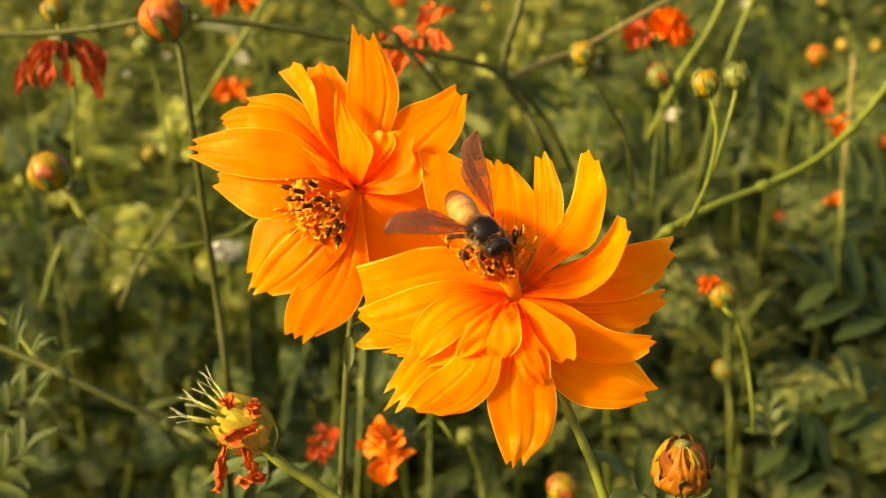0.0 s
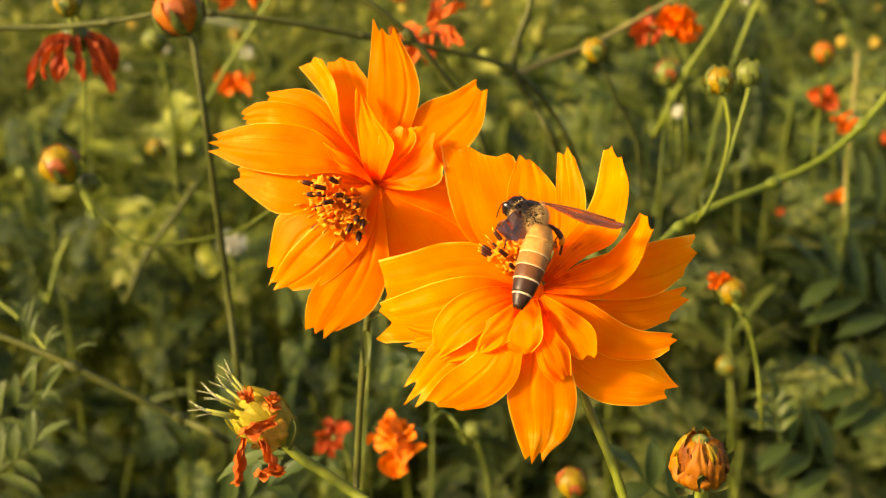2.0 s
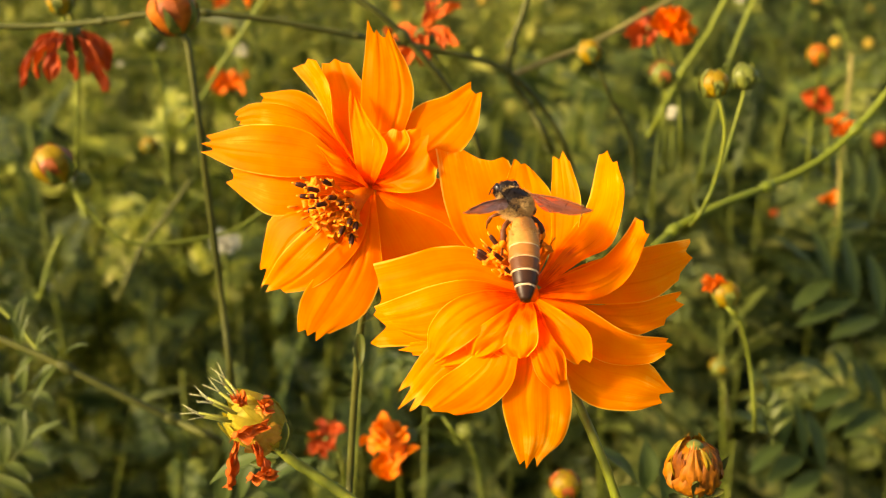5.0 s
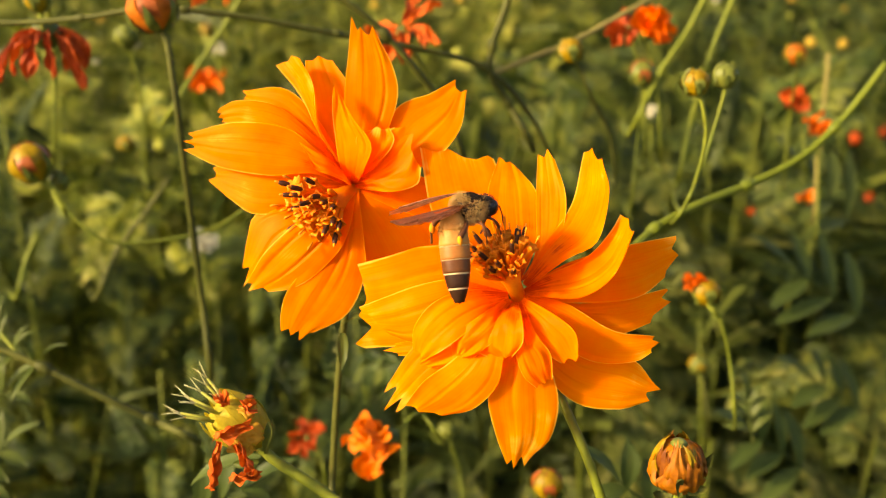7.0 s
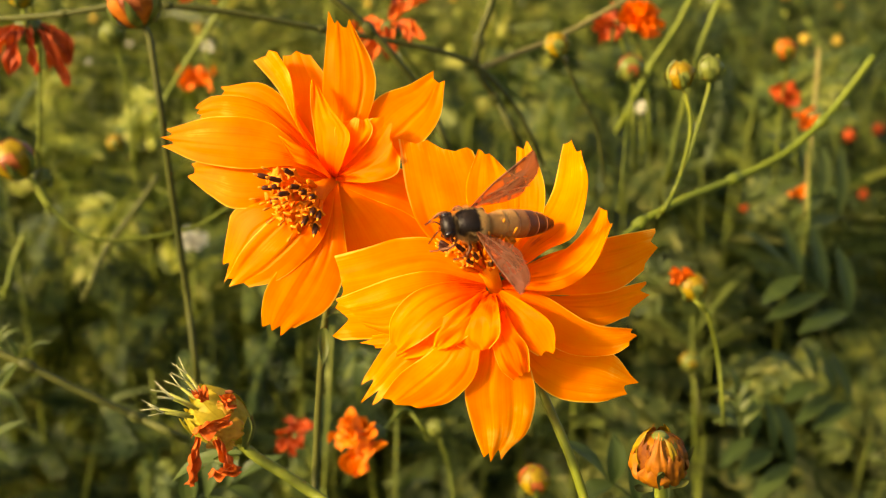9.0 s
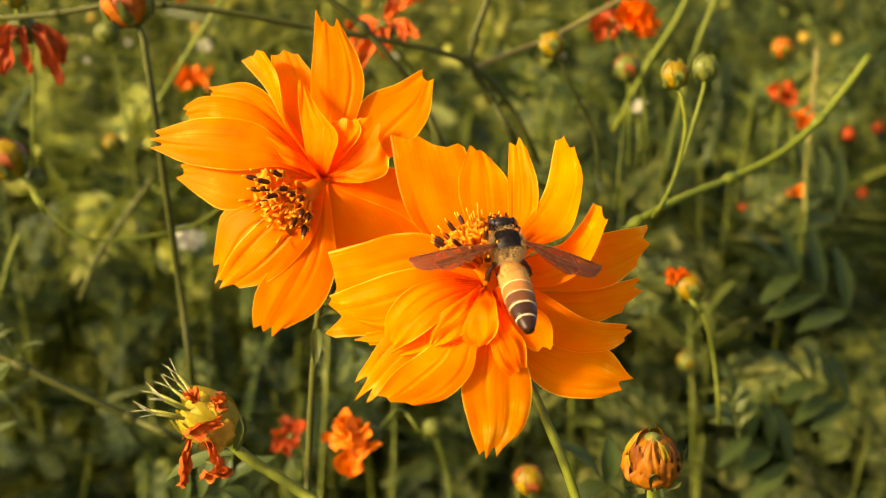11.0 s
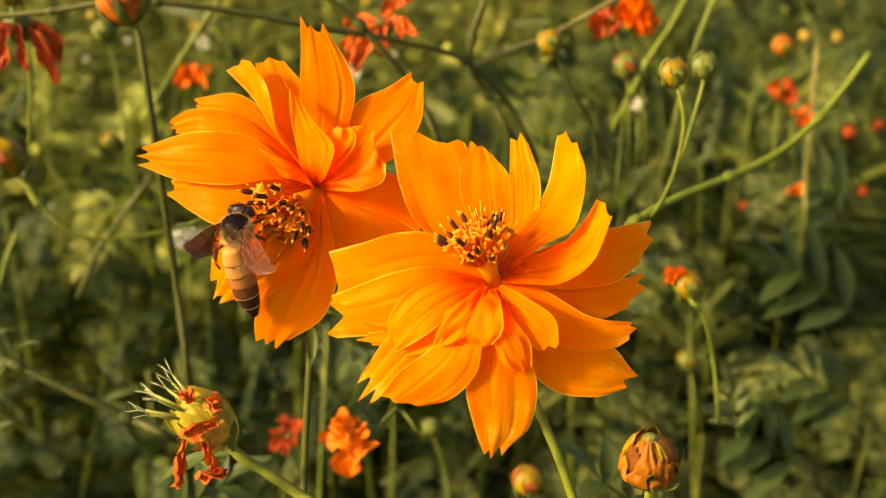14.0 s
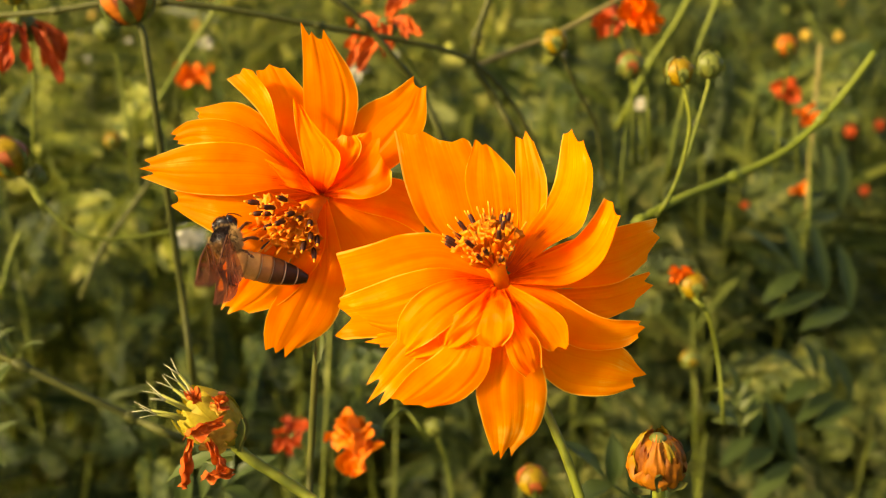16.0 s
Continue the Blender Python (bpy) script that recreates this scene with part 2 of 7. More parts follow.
FAR_GOLD = material("far_bud_gold", (0.15, 0.10, 0.012), (0.40, 0.26, 0.03), 0.5, 300, island=True)
FAR_GREEN = material("far_bud_yellow_green", (0.11, 0.14, 0.02), (0.30, 0.31, 0.045), 0.5, 300, island=True)
SOIL = material("weedy_soil", (0.020, 0.021, 0.008), (0.060, 0.068, 0.020), 0.9, 30, bump=0.6)
PALE = material("pale_flower_and_speck", (0.42, 0.41, 0.28), (0.62, 0.60, 0.44), 0.6, 300, through=0.2)
BEE_BLACK = material("bee_black_cuticle", (0.007, 0.004, 0.003), (0.02, 0.012, 0.007), 0.42, 900, spec=0.25)
BEE_EYE = material("bee_eye", (0.008, 0.005, 0.004), (0.02, 0.012, 0.01), 0.18, 900, spec=0.5)
BEE_TAN = material("bee_tan_segment", (0.36, 0.14, 0.028), (0.50, 0.235, 0.058), 0.5, 700, spec=0.2)
BEE_ORANGE = material("bee_russet_segment", (0.24, 0.085, 0.018), (0.38, 0.15, 0.035), 0.42, 700, spec=0.2)
BEE_CREAM = material("bee_cream_band", (0.52, 0.36, 0.18), (0.70, 0.54, 0.32), 0.5, 900, spec=0.2)
BEE_BROWN = material("bee_brown_segment", (0.065, 0.022, 0.007), (0.14, 0.050, 0.015), 0.38, 700, spec=0.2)
BEE_DARK = material("bee_dark_tail", (0.014, 0.006, 0.003), (0.045, 0.018, 0.008), 0.35, 700, spec=0.2)
BEE_LEG = material("bee_leg", (0.05, 0.018, 0.007), (0.15, 0.05, 0.017), 0.4, 900, spec=0.2)
BEE_FUZZ = material("bee_tan_fuzz", (0.34, 0.19, 0.06), (0.55, 0.36, 0.14), 0.8, 900, spec=0.2)
BEE_FUZZ_DARK = material("bee_dark_fuzz", (0.007, 0.004, 0.003), (0.022, 0.013, 0.008), 0.8, 900, spec=0.2)
WING = wing_material()


# ---- mesh helpers ----
def mesh_part(name, verts, faces, mat, parent=None, label="", uv=None, smooth=True):
    me = bpy.data.meshes.new(name)
    me.from_pydata([tuple(v) for v in verts], [], [tuple(f) for f in faces])
    if smooth:
        me.polygons.foreach_set("use_smooth", [True] * len(me.polygons))
    if uv is not None:
        lay = me.uv_layers.new(name="petal")
        idx = np.empty(len(me.loops), dtype=np.int32)
        me.loops.foreach_get("vertex_index", idx)
        lay.data.foreach_set("uv", np.asarray(uv)[idx].ravel())
    me.materials.append(mat)
    me.update()
    ob = new(name, me)
    if parent is not None:
        ob.parent = parent
    if label:
        tagged(ob, label)
    return ob


def share(name, source, parent, m):
    """Another object on the same mesh."""
    ob = new(name, source.data)
    ob.parent = parent
    ob.matrix_basis = m
    return ob


def smooth_line(points, steps=6):
    """Catmull-Rom line through the points; each point may carry a radius as a fourth number."""
    p = np.array(points, float)
    p = np.vstack([2 * p[0] - p[1], p, 2 * p[-1] - p[-2]])
    out = []
    for i in range(1, len(p) - 2):
        for k in range(steps):
            t = k / steps
            out.append(0.5 * (2 * p[i] + (p[i + 1] - p[i - 1]) * t + (2 * p[i - 1] - 5 * p[i] + 4 * p[i + 1] - p[i + 2]) * t * t
                              + (3 * p[i] - p[i - 1] - 3 * p[i + 1] + p[i + 2]) * t ** 3))
    out.append(p[-2])
    return np.array(out)


def tube(line, radii, sides=8, wobble=0.0):
    """Verts and faces of a round stalk along a line."""
    line = np.asarray(line, float)
    radii = np.broadcast_to(np.asarray(radii, float), (len(line),))
    tan = np.gradient(line, axis=0)
    tan /= np.linalg.norm(tan, axis=1)[:, None] + 1e-12
    ref = np.array([0.3, 0.2, 0.93]) if abs(tan[0] @ np.array([0.3, 0.2, 0.93])) < 0.9 else np.array([1.0, 0, 0])
    verts, faces = [], []
    for i, (c, t, r) in enumerate(zip(line, tan, radii)):
        ref = ref - t * (ref @ t)
        ref /= np.linalg.norm(ref) + 1e-12
        side = np.cross(t, ref)
        r *= 1 + wobble * math.sin(i * 1.7)
        for k in range(sides):
            a = 2 * math.pi * k / sides
            verts.append(c + r * (math.cos(a) * ref + math.sin(a) * side))
    for i in range(len(line) - 1):
        for k in range(sides):
            j = (k + 1) % sides
            faces.append((i * sides + k, i * sides + j, (i + 1) * sides + j, (i + 1) * sides + k))
    faces.append(tuple(range(sides))[::-1])
    faces.append(tuple((len(line) - 1) * sides + k for k in range(sides)))
    return np.array(verts), faces


def joined(pieces):
    verts, faces, base = [], [], 0
    for v, f in pieces:
        verts.append(np.asarray(v, float))
        faces += [tuple(i + base for i in q) for q in f]
        base += len(v)
    return np.vstack(verts), faces


def lathe(profile, sides=16):
    """Rows of (radius, height) turned round z."""
    verts, faces = [], []
    for r, h in profile:
        for k in range(sides):
            a = 2 * math.pi * k / sides
            verts.append((r * math.cos(a), r * math.sin(a), h))
    for i in range(len(profile) - 1):
        for k in range(sides):
            j = (k + 1) % sides
            faces.append((i * sides + k, i * sides + j, (i + 1) * sides + j, (i + 1) * sides + k))
    faces.append(tuple(range(sides))[::-1])
    faces.append(tuple((len(profile) - 1) * sides + k for k in range(sides)))
    return np.array(verts), faces


def turn_to(way):
    """Rotation that brings z onto way."""
    return Vector(way).to_track_quat("Z", "Y").to_matrix().to_4x4()


def moved(vf, m):
    v = np.c_[np.asarray(vf[0], float), np.ones(len(vf[0]))] @ np.array(m).T
    return v[:, :3], vf[1]


def blade(tip, normal, width, arch=0.0, cup=0.0, roll=0.0, twist=0.0, teeth=0.08, seed=0, nu=37, nv=20, base=0.16, wide=0.64,
          end=0.45, pleat=0.11, start=(0, 0, 0), fold=0.0, crumple=0.0, bend=0.0, crease=0.19, skew=0.0, ripple=0.10):
    """A petal or sepal from start to tip (mm): narrow foot, broad shoulder, toothed end, long pleats, a slightly ruffled rim."""
    rng = random.Random(seed)
    T = np.array(tip, float)
    S0 = np.array(start, float)
    L = np.linalg.norm(T - S0)
    d = (T - S0) / L
    N = np.array(normal, float)
    N = N - d * (N @ d)
    N /= np.linalg.norm(N)
    ph = [rng.uniform(0, 6.28) for _ in range(6)]
    verts, uv, faces = [], [], []
    for j in range(nv):
        v = j / (nv - 1)
        if v < wide:
            w = base + (1 - base) * math.sin(math.pi / 2 * v / wide) ** 1.25
        else:
            w = 1 - (1 - end) * ((v - wide) / (1 - wide)) ** 2.2
        for i in range(nu):
            u = 2 * i / (nu - 1) - 1
            tooth = (1 - abs(math.sin(1.5 * math.pi * u)) ** 1.3) * (1 - 0.3 * u * u)
            vv = v * (1 - 0.7 * teeth * (1 - tooth) * v ** 5) * (1 + (0.03 * math.sin(3 * u + ph[0]) + skew * u) * v)
            c = S0 + (T - S0) * vv + N * arch * 4 * vv * (1 - vv)
            tan = d + N * arch * 4 * (1 - 2 * vv) / L
            tan /= np.linalg.norm(tan)
            a = math.radians(roll + twist * vv)
            s = np.cross(tan, N)
            s /= np.linalg.norm(s)
            n = np.cross(s, tan)
            s, n = s * math.cos(a) + n * math.sin(a), n * math.cos(a) - s * math.sin(a)
            uu = u * w * width / 2
            h = cup * w * width * u * u + fold * w * width * abs(u)
            h += pleat * math.cos(8.5 * u + 0.6 * math.sin(ph[1])) * w * math.sin(math.pi * min(1, vv * 0.9 + 0.1))
            h += 0.30 * u * u * math.sin(5.5 * vv + ph[2]) * vv + 0.25 * math.sin(2.2 * vv * 3 + ph[3]) * vv
            for q, u0 in enumerate((-0.45, 0.02, 0.42)):
                e = (u - u0 - 0.12 * math.sin(ph[3 + q])) / 0.075
                h -= crease * math.exp(-e * e) * math.sin(math.pi * min(1, 0.12 + 0.95 * vv)) * w
            h += ripple * vv * (math.sin(6.3 * u + 7 * vv + ph[4]) + 0.6 * math.sin(11 * u - 9 * vv + ph[5])) * (0.4 + 0.6 * abs(u))
            if crumple:
                h += crumple * (math.sin(9 * vv + 4 * u + ph[4]) + math.sin(15 * vv - 6 * u + ph[5]))
                uu *= 1 + 0.25 * math.sin(11 * vv + ph[0])
            verts.append((c + s * (uu + bend * 4 * vv * (1 - vv)) + n * h) * MM)
            uv.append((u * 0.5 + 0.5, v))
    for j in range(nv - 1):
        for i in range(nu - 1):
            k = j * nu + i
            faces.append((k, k + 1, k + nu + 1, k + nu))
    return verts, faces, uv


def petal_sheet(foot, left, right, tips=(), crest=0.5, crease=0.25, pleat=0.12, ripple=0.10, crumple=0.0, lip=0.0, seed=0, nu=41, nv=22):
    """A petal (mm) spanned between its two curved margins, from a narrow foot: crest is its camber, tips its teeth as (place, length), lip an upturned margin."""
    rng = random.Random(seed)
    ph = [rng.uniform(0, 6.28) for _ in range(6)]
    F = np.array(foot, float)
    side = np.array(right[0], float) - np.array(left[0], float)
    side = side / np.linalg.norm(side) * 0.75

    def margin(points, sign):
        line = smooth_line([F + sign * side, *points], 10)
        run = np.r_[0, np.cumsum(np.linalg.norm(np.diff(line, axis=0), axis=1))]
        want = np.linspace(0, run[-1], nv)
        return np.stack([np.interp(want, run, line[:, k]) for k in range(3)], 1)

    a, b = margin(left, -1), margin(right, 1)
    verts, uv, faces = [], [], []
    half = 0.55 / max(2, len(tips))
    along = np.gradient((a + b) / 2, axis=0)
    for j in range(nv):
        v = j / (nv - 1)
        tan = along[j] / np.linalg.norm(along[j])
        across = b[j] - a[j]
        w = np.linalg.norm(across)
        n = np.cross(across, tan)
        n /= np.linalg.norm(n) + 1e-9
        if n[2] < 0:
            n = -n
        body = math.sin(math.pi * min(1.0, 0.12 + 0.80 * v)) * min(1.0, w / 7.0)
        for i in range(nu):
            s = i / (nu - 1)
            u = 2 * s - 1
            p = a[j] + across * s
            reach = max([1.35 * e * max(0.0, 1 - abs(s - c) / half) ** 1.1 for c, e in tips] + [0.0])
            p = p + tan * reach * max(0.0, (v - 0.45) / 0.55) ** 3
            h = 0.55 * crest * (1 - u * u) * body
            h += 0.4 * pleat * math.cos(7.0 * u + 3 * math.sin(ph[1])) * body * min(1.0, w / 10.0)
            for q, u0 in enumerate((-0.45, 0.02, 0.42)):
                e = (u - u0 - 0.22 * math.sin(ph[3 + q])) / 0.06
                h -= 0.5 * crease * (0.55 + 0.45 * math.sin(ph[q] + 3 * v)) * math.exp(-e * e) * body
            h += ripple * v * (math.sin(6.3 * u + 7 * v + ph[4]) + 0.6 * math.sin(11 * u - 9 * v + ph[5])) * (0.4 + 0.6 * abs(u))
            h += 0.22 * math.sin(6.0 * v + ph[2]) * v * u
            h += lip * max(0.0, abs(u) - 0.72) ** 2 * 9 * v
            if crumple:
                h += crumple * (math.sin(9 * v + 4 * u + ph[4]) + math.sin(15 * v - 6 * u + ph[5]))
            verts.append((p + n * h) * MM)
            uv.append((s, v))
    for j in range(nv - 1):
        for i in range(nu - 1):
            k = j * nu + i
            faces.append((k, k + 1, k + nu + 1, k + nu))
    return verts, faces, uv


def put_blade(name, parent, mat, label="", **kw):
    v, f, uv = blade(**kw)
    return mesh_part(name, v, f, mat, parent, label, uv)


def thing(name, label, category, m, group="", kind=""):
    ob = new(name)
    ob.empty_display_size = 0.01
    ob.matrix_basis = m
    return tagged(ob, label, category, group, kind)


def at_field(p):
    return FIELD @ Matrix.Translation(p)


def stalk(parent, points, r0, r1, mat=STEM, ground=True, name="stem", sides=9, label=""):
    """A stalk in the thing's own space (thing leans with the field); it runs on down to the soil when ground is set."""
    inv = parent.matrix_basis.inverted()
    w = [FIELD @ Vector(p) for p in points]
    if ground:
        last = w[-1]
        eye = Vector((0.0, -0.16, 0.80))
        w += [last + (last - eye) * 0.35, last + (last - eye) * 1.4, last + (last - eye) * 1.6 + Vector((0, 0, -0.10)), Vector((last.x * 2.6, last.y + (last.y - eye.y) * 1.6, -0.02))]
    line = smooth_line([inv @ p for p in w])
    rad = np.linspace(r0, r1, len(line)) * MM
    if ground:
        rad[-24:] *= np.linspace(1, 0.45, 24)
    v, f = tube(line, rad, sides, 0.04)
    return mesh_part(name, v, f, mat, parent, label)


def leaflet(parent, start, tip, width, name="leaf", mat=None, arch=1.5, seed=1):
    """A slender leaf from start to tip, both in the field's metres, as a part of parent."""
    inv = parent.matrix_basis.inverted()
    a, b = inv @ (FIELD @ Vector(start)) / MM, inv @ (FIELD @ Vector(tip)) / MM
    put_blade(name, parent, mat or LEAF, tip=b, start=a, normal=(0.1, 0.8, 0.5), width=width, arch=arch, cup=0.12, teeth=0.0, base=0.25, wide=0.45, end=0.06, nu=9, nv=12, pleat=0.05, crease=0.12, seed=seed)


# ---- ground and far plants ----
def ground():
    n = 60
    xs = np.r_[-60, np.linspace(-4, 4, n - 2), 60]
    ys = np.r_[-60, np.linspace(-2, 6, n - 2), 60]
    verts = [(x, y, 0.012 * noise.noise((x * 6, y * 6, 0)) + 0.02 * noise.noise((x * 1.5, y * 1.5, 3))) for y in ys for x in xs]
    faces = [(j * n + i, j * n + i + 1, (j + 1) * n + i + 1, (j + 1) * n + i) for j in range(n - 1) for i in range(n - 1)]
    tagged(mesh_part("ground", verts, faces, SOIL), "dark moist garden soil with low weeds under the flower bed", "ground", kind="structure")


ground()


def leaf_template(fine):
    """A feathery compound leaf of unit length along x, as lance-shaped lobes with a raised fold."""
    V, Q = [], []

    def lobe(b, ang, length, wid, z):
        c, s = math.cos(ang), math.sin(ang)
        k = len(V)
        for a, w, h in ((0, 0, 0), (0.35, wid, 0.18 * wid), (0.75, wid * 0.7, 0.1 * wid), (1, 0, -0.12 * length), (0.75, -wid * 0.7, 0.1 * wid), (0.35, -wid, 0.18 * wid)):
            V.append((b[0] + a * length * c - w * s, b[1] + a * length * s + w * c, z + h))
        Q.extend([(k, k + 1, k + 2, k + 3), (k, k + 3, k + 4, k + 5)])

    def pinna(b, ang, length, z):
        if fine == 0:
            lobe(b, ang, length, 0.15 * length, z)
            return
        c, s = math.cos(ang), math.sin(ang)
        if fine == 1:
            lobe(b, ang, length, 0.10 * length, z)
            for sg in (-1, 1):
                lobe((b[0] + 0.35 * length * c, b[1] + 0.35 * length * s), ang + sg * 0.75, 0.5 * length, 0.10 * length, z)
            return
        lobe((b[0] + 0.45 * length * c, b[1] + 0.45 * length * s), ang, 0.55 * length, 0.115 * length, z)
        for i, f in enumerate((0.2, 0.5)):
            for sg in (-1, 1):
                lobe((b[0] + f * length * c, b[1] + f * length * s), ang + sg * 0.75, (0.55 - 0.1 * i) * length, 0.10 * length, z)
        lobe(b, ang, 0.6 * length, 0.03 * length, z - 0.01)

    lobe((0, 0), 0, 0.95, 0.012, 0)
    for i in range(4):
        x = 0.28 + 0.16 * i
        for sg in (-1, 1):
            pinna((x, 0), sg * (1.0 - 0.08 * i), 0.40 - 0.06 * i, 0.0)
    pinna((0.78, 0), 0, 0.34, 0)
    v = np.array(V)
    v[:, 2] -= 0.25 * v[:, 0] ** 2 + 0.12 * np.abs(v[:, 1])
    return v, np.array(Q)


def foliage(name, label, spots, fine, leaves_each, rng, leaf_mat, span=0.085):
    """Many cosmos plants: thin upright stalks with whorls of feathery leaves."""
    tv, tq = leaf_template(fine)
    VV, QQ, base = [], [], 0
    stalks = []
    for x, y, h in spots:
        lean = rng.normal(0, 0.06, 2)
        stalks.append(tube(np.array([(x + lean[0] * h * s * s, y + lean[1] * h * s * s, h * s) for s in np.linspace(0, 1, 5)]), np.linspace(0.0022, 0.0005, 5), 5))
        for k in range(leaves_each):
            s = 0.25 + 0.75 * ((k + rng.random()) / leaves_each) ** 0.8
            p = np.array([x + lean[0] * h * s * s, y + lean[1] * h * s * s, h * s])
            size = span * rng.uniform(0.6, 1.3) * (1.2 - 0.4 * s) * (0.62 if y < 0.27 else 0.8 if y < 0.42 else 1.0)
            e = Euler((rng.normal(0, 0.8), rng.normal(-0.4, 0.65), rng.uniform(0, 6.283))).to_matrix()
            VV.append(tv @ (np.array(e).T * size) + p)
            QQ.append(tq + base)
            base += len(tv)
    ob = mesh_part(name, np.vstack(VV), np.vstack(QQ).tolist(), leaf_mat, None, "", None, False)
    tagged(ob, label, "foliage", kind="stuff")
    v, f = joined(stalks)
    tagged(mesh_part("plant_stalks", v, f, STEM, None), "thin green upright stalks of cosmos plants in the bed", "stalks", kind="stuff")


def bed(rng, near, far, step, low, high):
    out = []
    y = near
    while y < far:
        half = 0.14 + 0.5 * (y + 0.16)
        x = -half
        while x < half:
            out.append((x + rng.uniform(-0.5, 0.5) * step, y + rng.uniform(-0.5, 0.5) * step, rng.uniform(low, high)))
            x += step
        y += step
    return out


rng = np.random.default_rng(4)
near_bed = bed(rng, 0.205, 0.62, 0.055, 0.46, 0.69)
near_bed = [(x, y, h - (0.03 if x < 0.0 and y < 0.3 else 0.0)) for x, y, h in near_bed if not (0.08 < x < 0.22 and y < 0.27) and not (x < -0.10 and y < 0.27)]
near_bed += [(x, y, rng.uniform(0.48, 0.56)) for x in (0.09, 0.13, 0.17, 0.21) for y in (0.19, 0.24)]
mid_bed = bed(rng, 0.64, 1.5, 0.072, 0.45, 0.70)
mid_bed = [(x, y, h + (0.035 if x < -0.05 else 0.0)) for x, y, h in mid_bed]
far_bed = bed(rng, 1.52, 2.6, 0.085, 0.45, 0.72)
left_near = [p for p in near_bed if p[0] < 0.02 and p[1] >= 0.30]
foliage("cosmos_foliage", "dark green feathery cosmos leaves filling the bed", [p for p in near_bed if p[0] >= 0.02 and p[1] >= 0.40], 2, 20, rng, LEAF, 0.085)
# half-lit, shaded and sunlit leaf tones are painted in by position here
foliage("cosmos_foliage", "green cosmos leaves in a half-lit tone low in the bed", [p for p in near_bed if p[0] >= 0.02 and p[1] < 0.40], 2, 20, rng, LEAF_HALF_LIT, 0.080)
foliage("cosmos_foliage", "dark green cosmos leaves in a shaded tone low in the bed", [p for p in near_bed if p[0] < 0.02 and p[1] < 0.30], 2, 18, rng, LEAF_SHADED_DARK, 0.075)
foliage("cosmos_foliage", "yellow-green feathery cosmos leaves in a sunlit tone in the bed", [p for p in left_near if p[1] >= 0.46], 2, 26, rng, LEAF_LIT, 0.062)
foliage("cosmos_foliage", "dull green feathery cosmos leaves in a shaded tone low in the bed", [p for p in left_near if p[1] < 0.46], 2, 22, rng, LEAF_SHADED_DARK, 0.062)
# light painted in: shaded leaf tones fill the right half, sunlit ones the left
foliage("cosmos_foliage", "yellow-green cosmos plants in a sunlit tone further back in the bed", [p for p in mid_bed if p[0] < 0.10 + 0.1 * p[1]], 1, 34, rng, LEAF_SUNLIT, 0.062)
foliage("cosmos_foliage", "dark green cosmos plants in a shaded tone further back in the bed", [(x, y, h - 0.06) for x, y, h in mid_bed if x >= 0.10 + 0.1 * y], 1, 20, rng, LEAF_SHADED_DARK, 0.080)
foliage("cosmos_foliage", "far cosmos plants at the back of the bed", [p for p in far_bed if p[0] < 0.15 * p[1]], 0, 34, rng, LEAF_SUNLIT, 0.070)
foliage("cosmos_foliage", "far dark green cosmos plants at the back of the bed", [p for p in far_bed if p[0] >= 0.15 * p[1]], 0, 26, rng, LEAF_SHADED_DARK, 0.080)

# the bed goes on to both sides and behind, lower and thinner
around = []
for i in range(31):
    for j in range(33):
        x, y = -1.8 + 0.12 * i + rng.uniform(-0.05, 0.05), -1.1 + 0.12 * j + rng.uniform(-0.05, 0.05)
        beside = abs(x) > 0.20 + 0.5 * (y + 0.16) or y > 2.62
        if beside and (y > 0.0 or y < -0.4 or abs(x) > 0.3):
            around.append((x, y, rng.uniform(0.36, 0.54)))
foliage("cosmos_foliage", "lower cosmos plants in the bed around", around, 0, 14, rng, LEAF)


def far_buds(count, seed, near, far, size, low, high, mats, labels, lean=0.10, left=-1.0, right=1.0):
    """Countless small heads on thin branching stalks that stand over the leaves of the bed."""
    r = random.Random(seed)
    heads, stems = [], []
    for _ in range(count):
        y = near + (far - near) * r.random() ** 1.3
        half = 0.10 + 0.46 * (y + 0.16)
        x = half * r.uniform(left, right)
        h = r.uniform(low, high)
        top = np.array([x, y, h])
        foot = np.array([x + r.gauss(0, lean), y + r.gauss(0, lean), h - r.uniform(0.10, 0.26)])
        bow = (top + foot) / 2 + np.array([r.gauss(0, 0.02), r.gauss(0, 0.02), 0.0])
        stems.append(tube(smooth_line([top, bow, foot], 4), np.linspace(0.0004, 0.0008, 9), 5))
        d = size * r.uniform(0.6, 1.25)
        way = Vector((r.gauss(0, 0.3), r.gauss(0, 0.3), 1.0))
        prof = [(0.10, -0.5), (0.42, -0.34), (0.52, 0.0), (0.40, 0.32), (0.14, 0.52), (0.02, 0.55)]
        heads.append(moved(lathe([(a * d, b * d) for a, b in prof], 8), Matrix.Translation(top) @ turn_to(way)))
    v, f = joined(heads)
    tagged(mesh_part("far_buds", v, f, mats[0]), labels[0], "flower buds", kind="stuff")
    v, f = joined(stems)
    tagged(mesh_part("far_bud_stalks", v, f, mats[1]), labels[1], "stalks", kind="stuff")


far_buds(60, 31, 0.60, 2.1, 0.0075, 0.64, 0.75, (FAR_GOLD, STEM_DARK), ("small golden cosmos buds dotted over the far bed", "thin green stalks of small golden buds"))
far_buds(55, 32, 0.45, 1.7, 0.0058, 0.58, 0.71, (FAR_GREEN, STEM), ("small yellow-green cosmos buds dotted over the bed", "thin green stalks of small buds"))
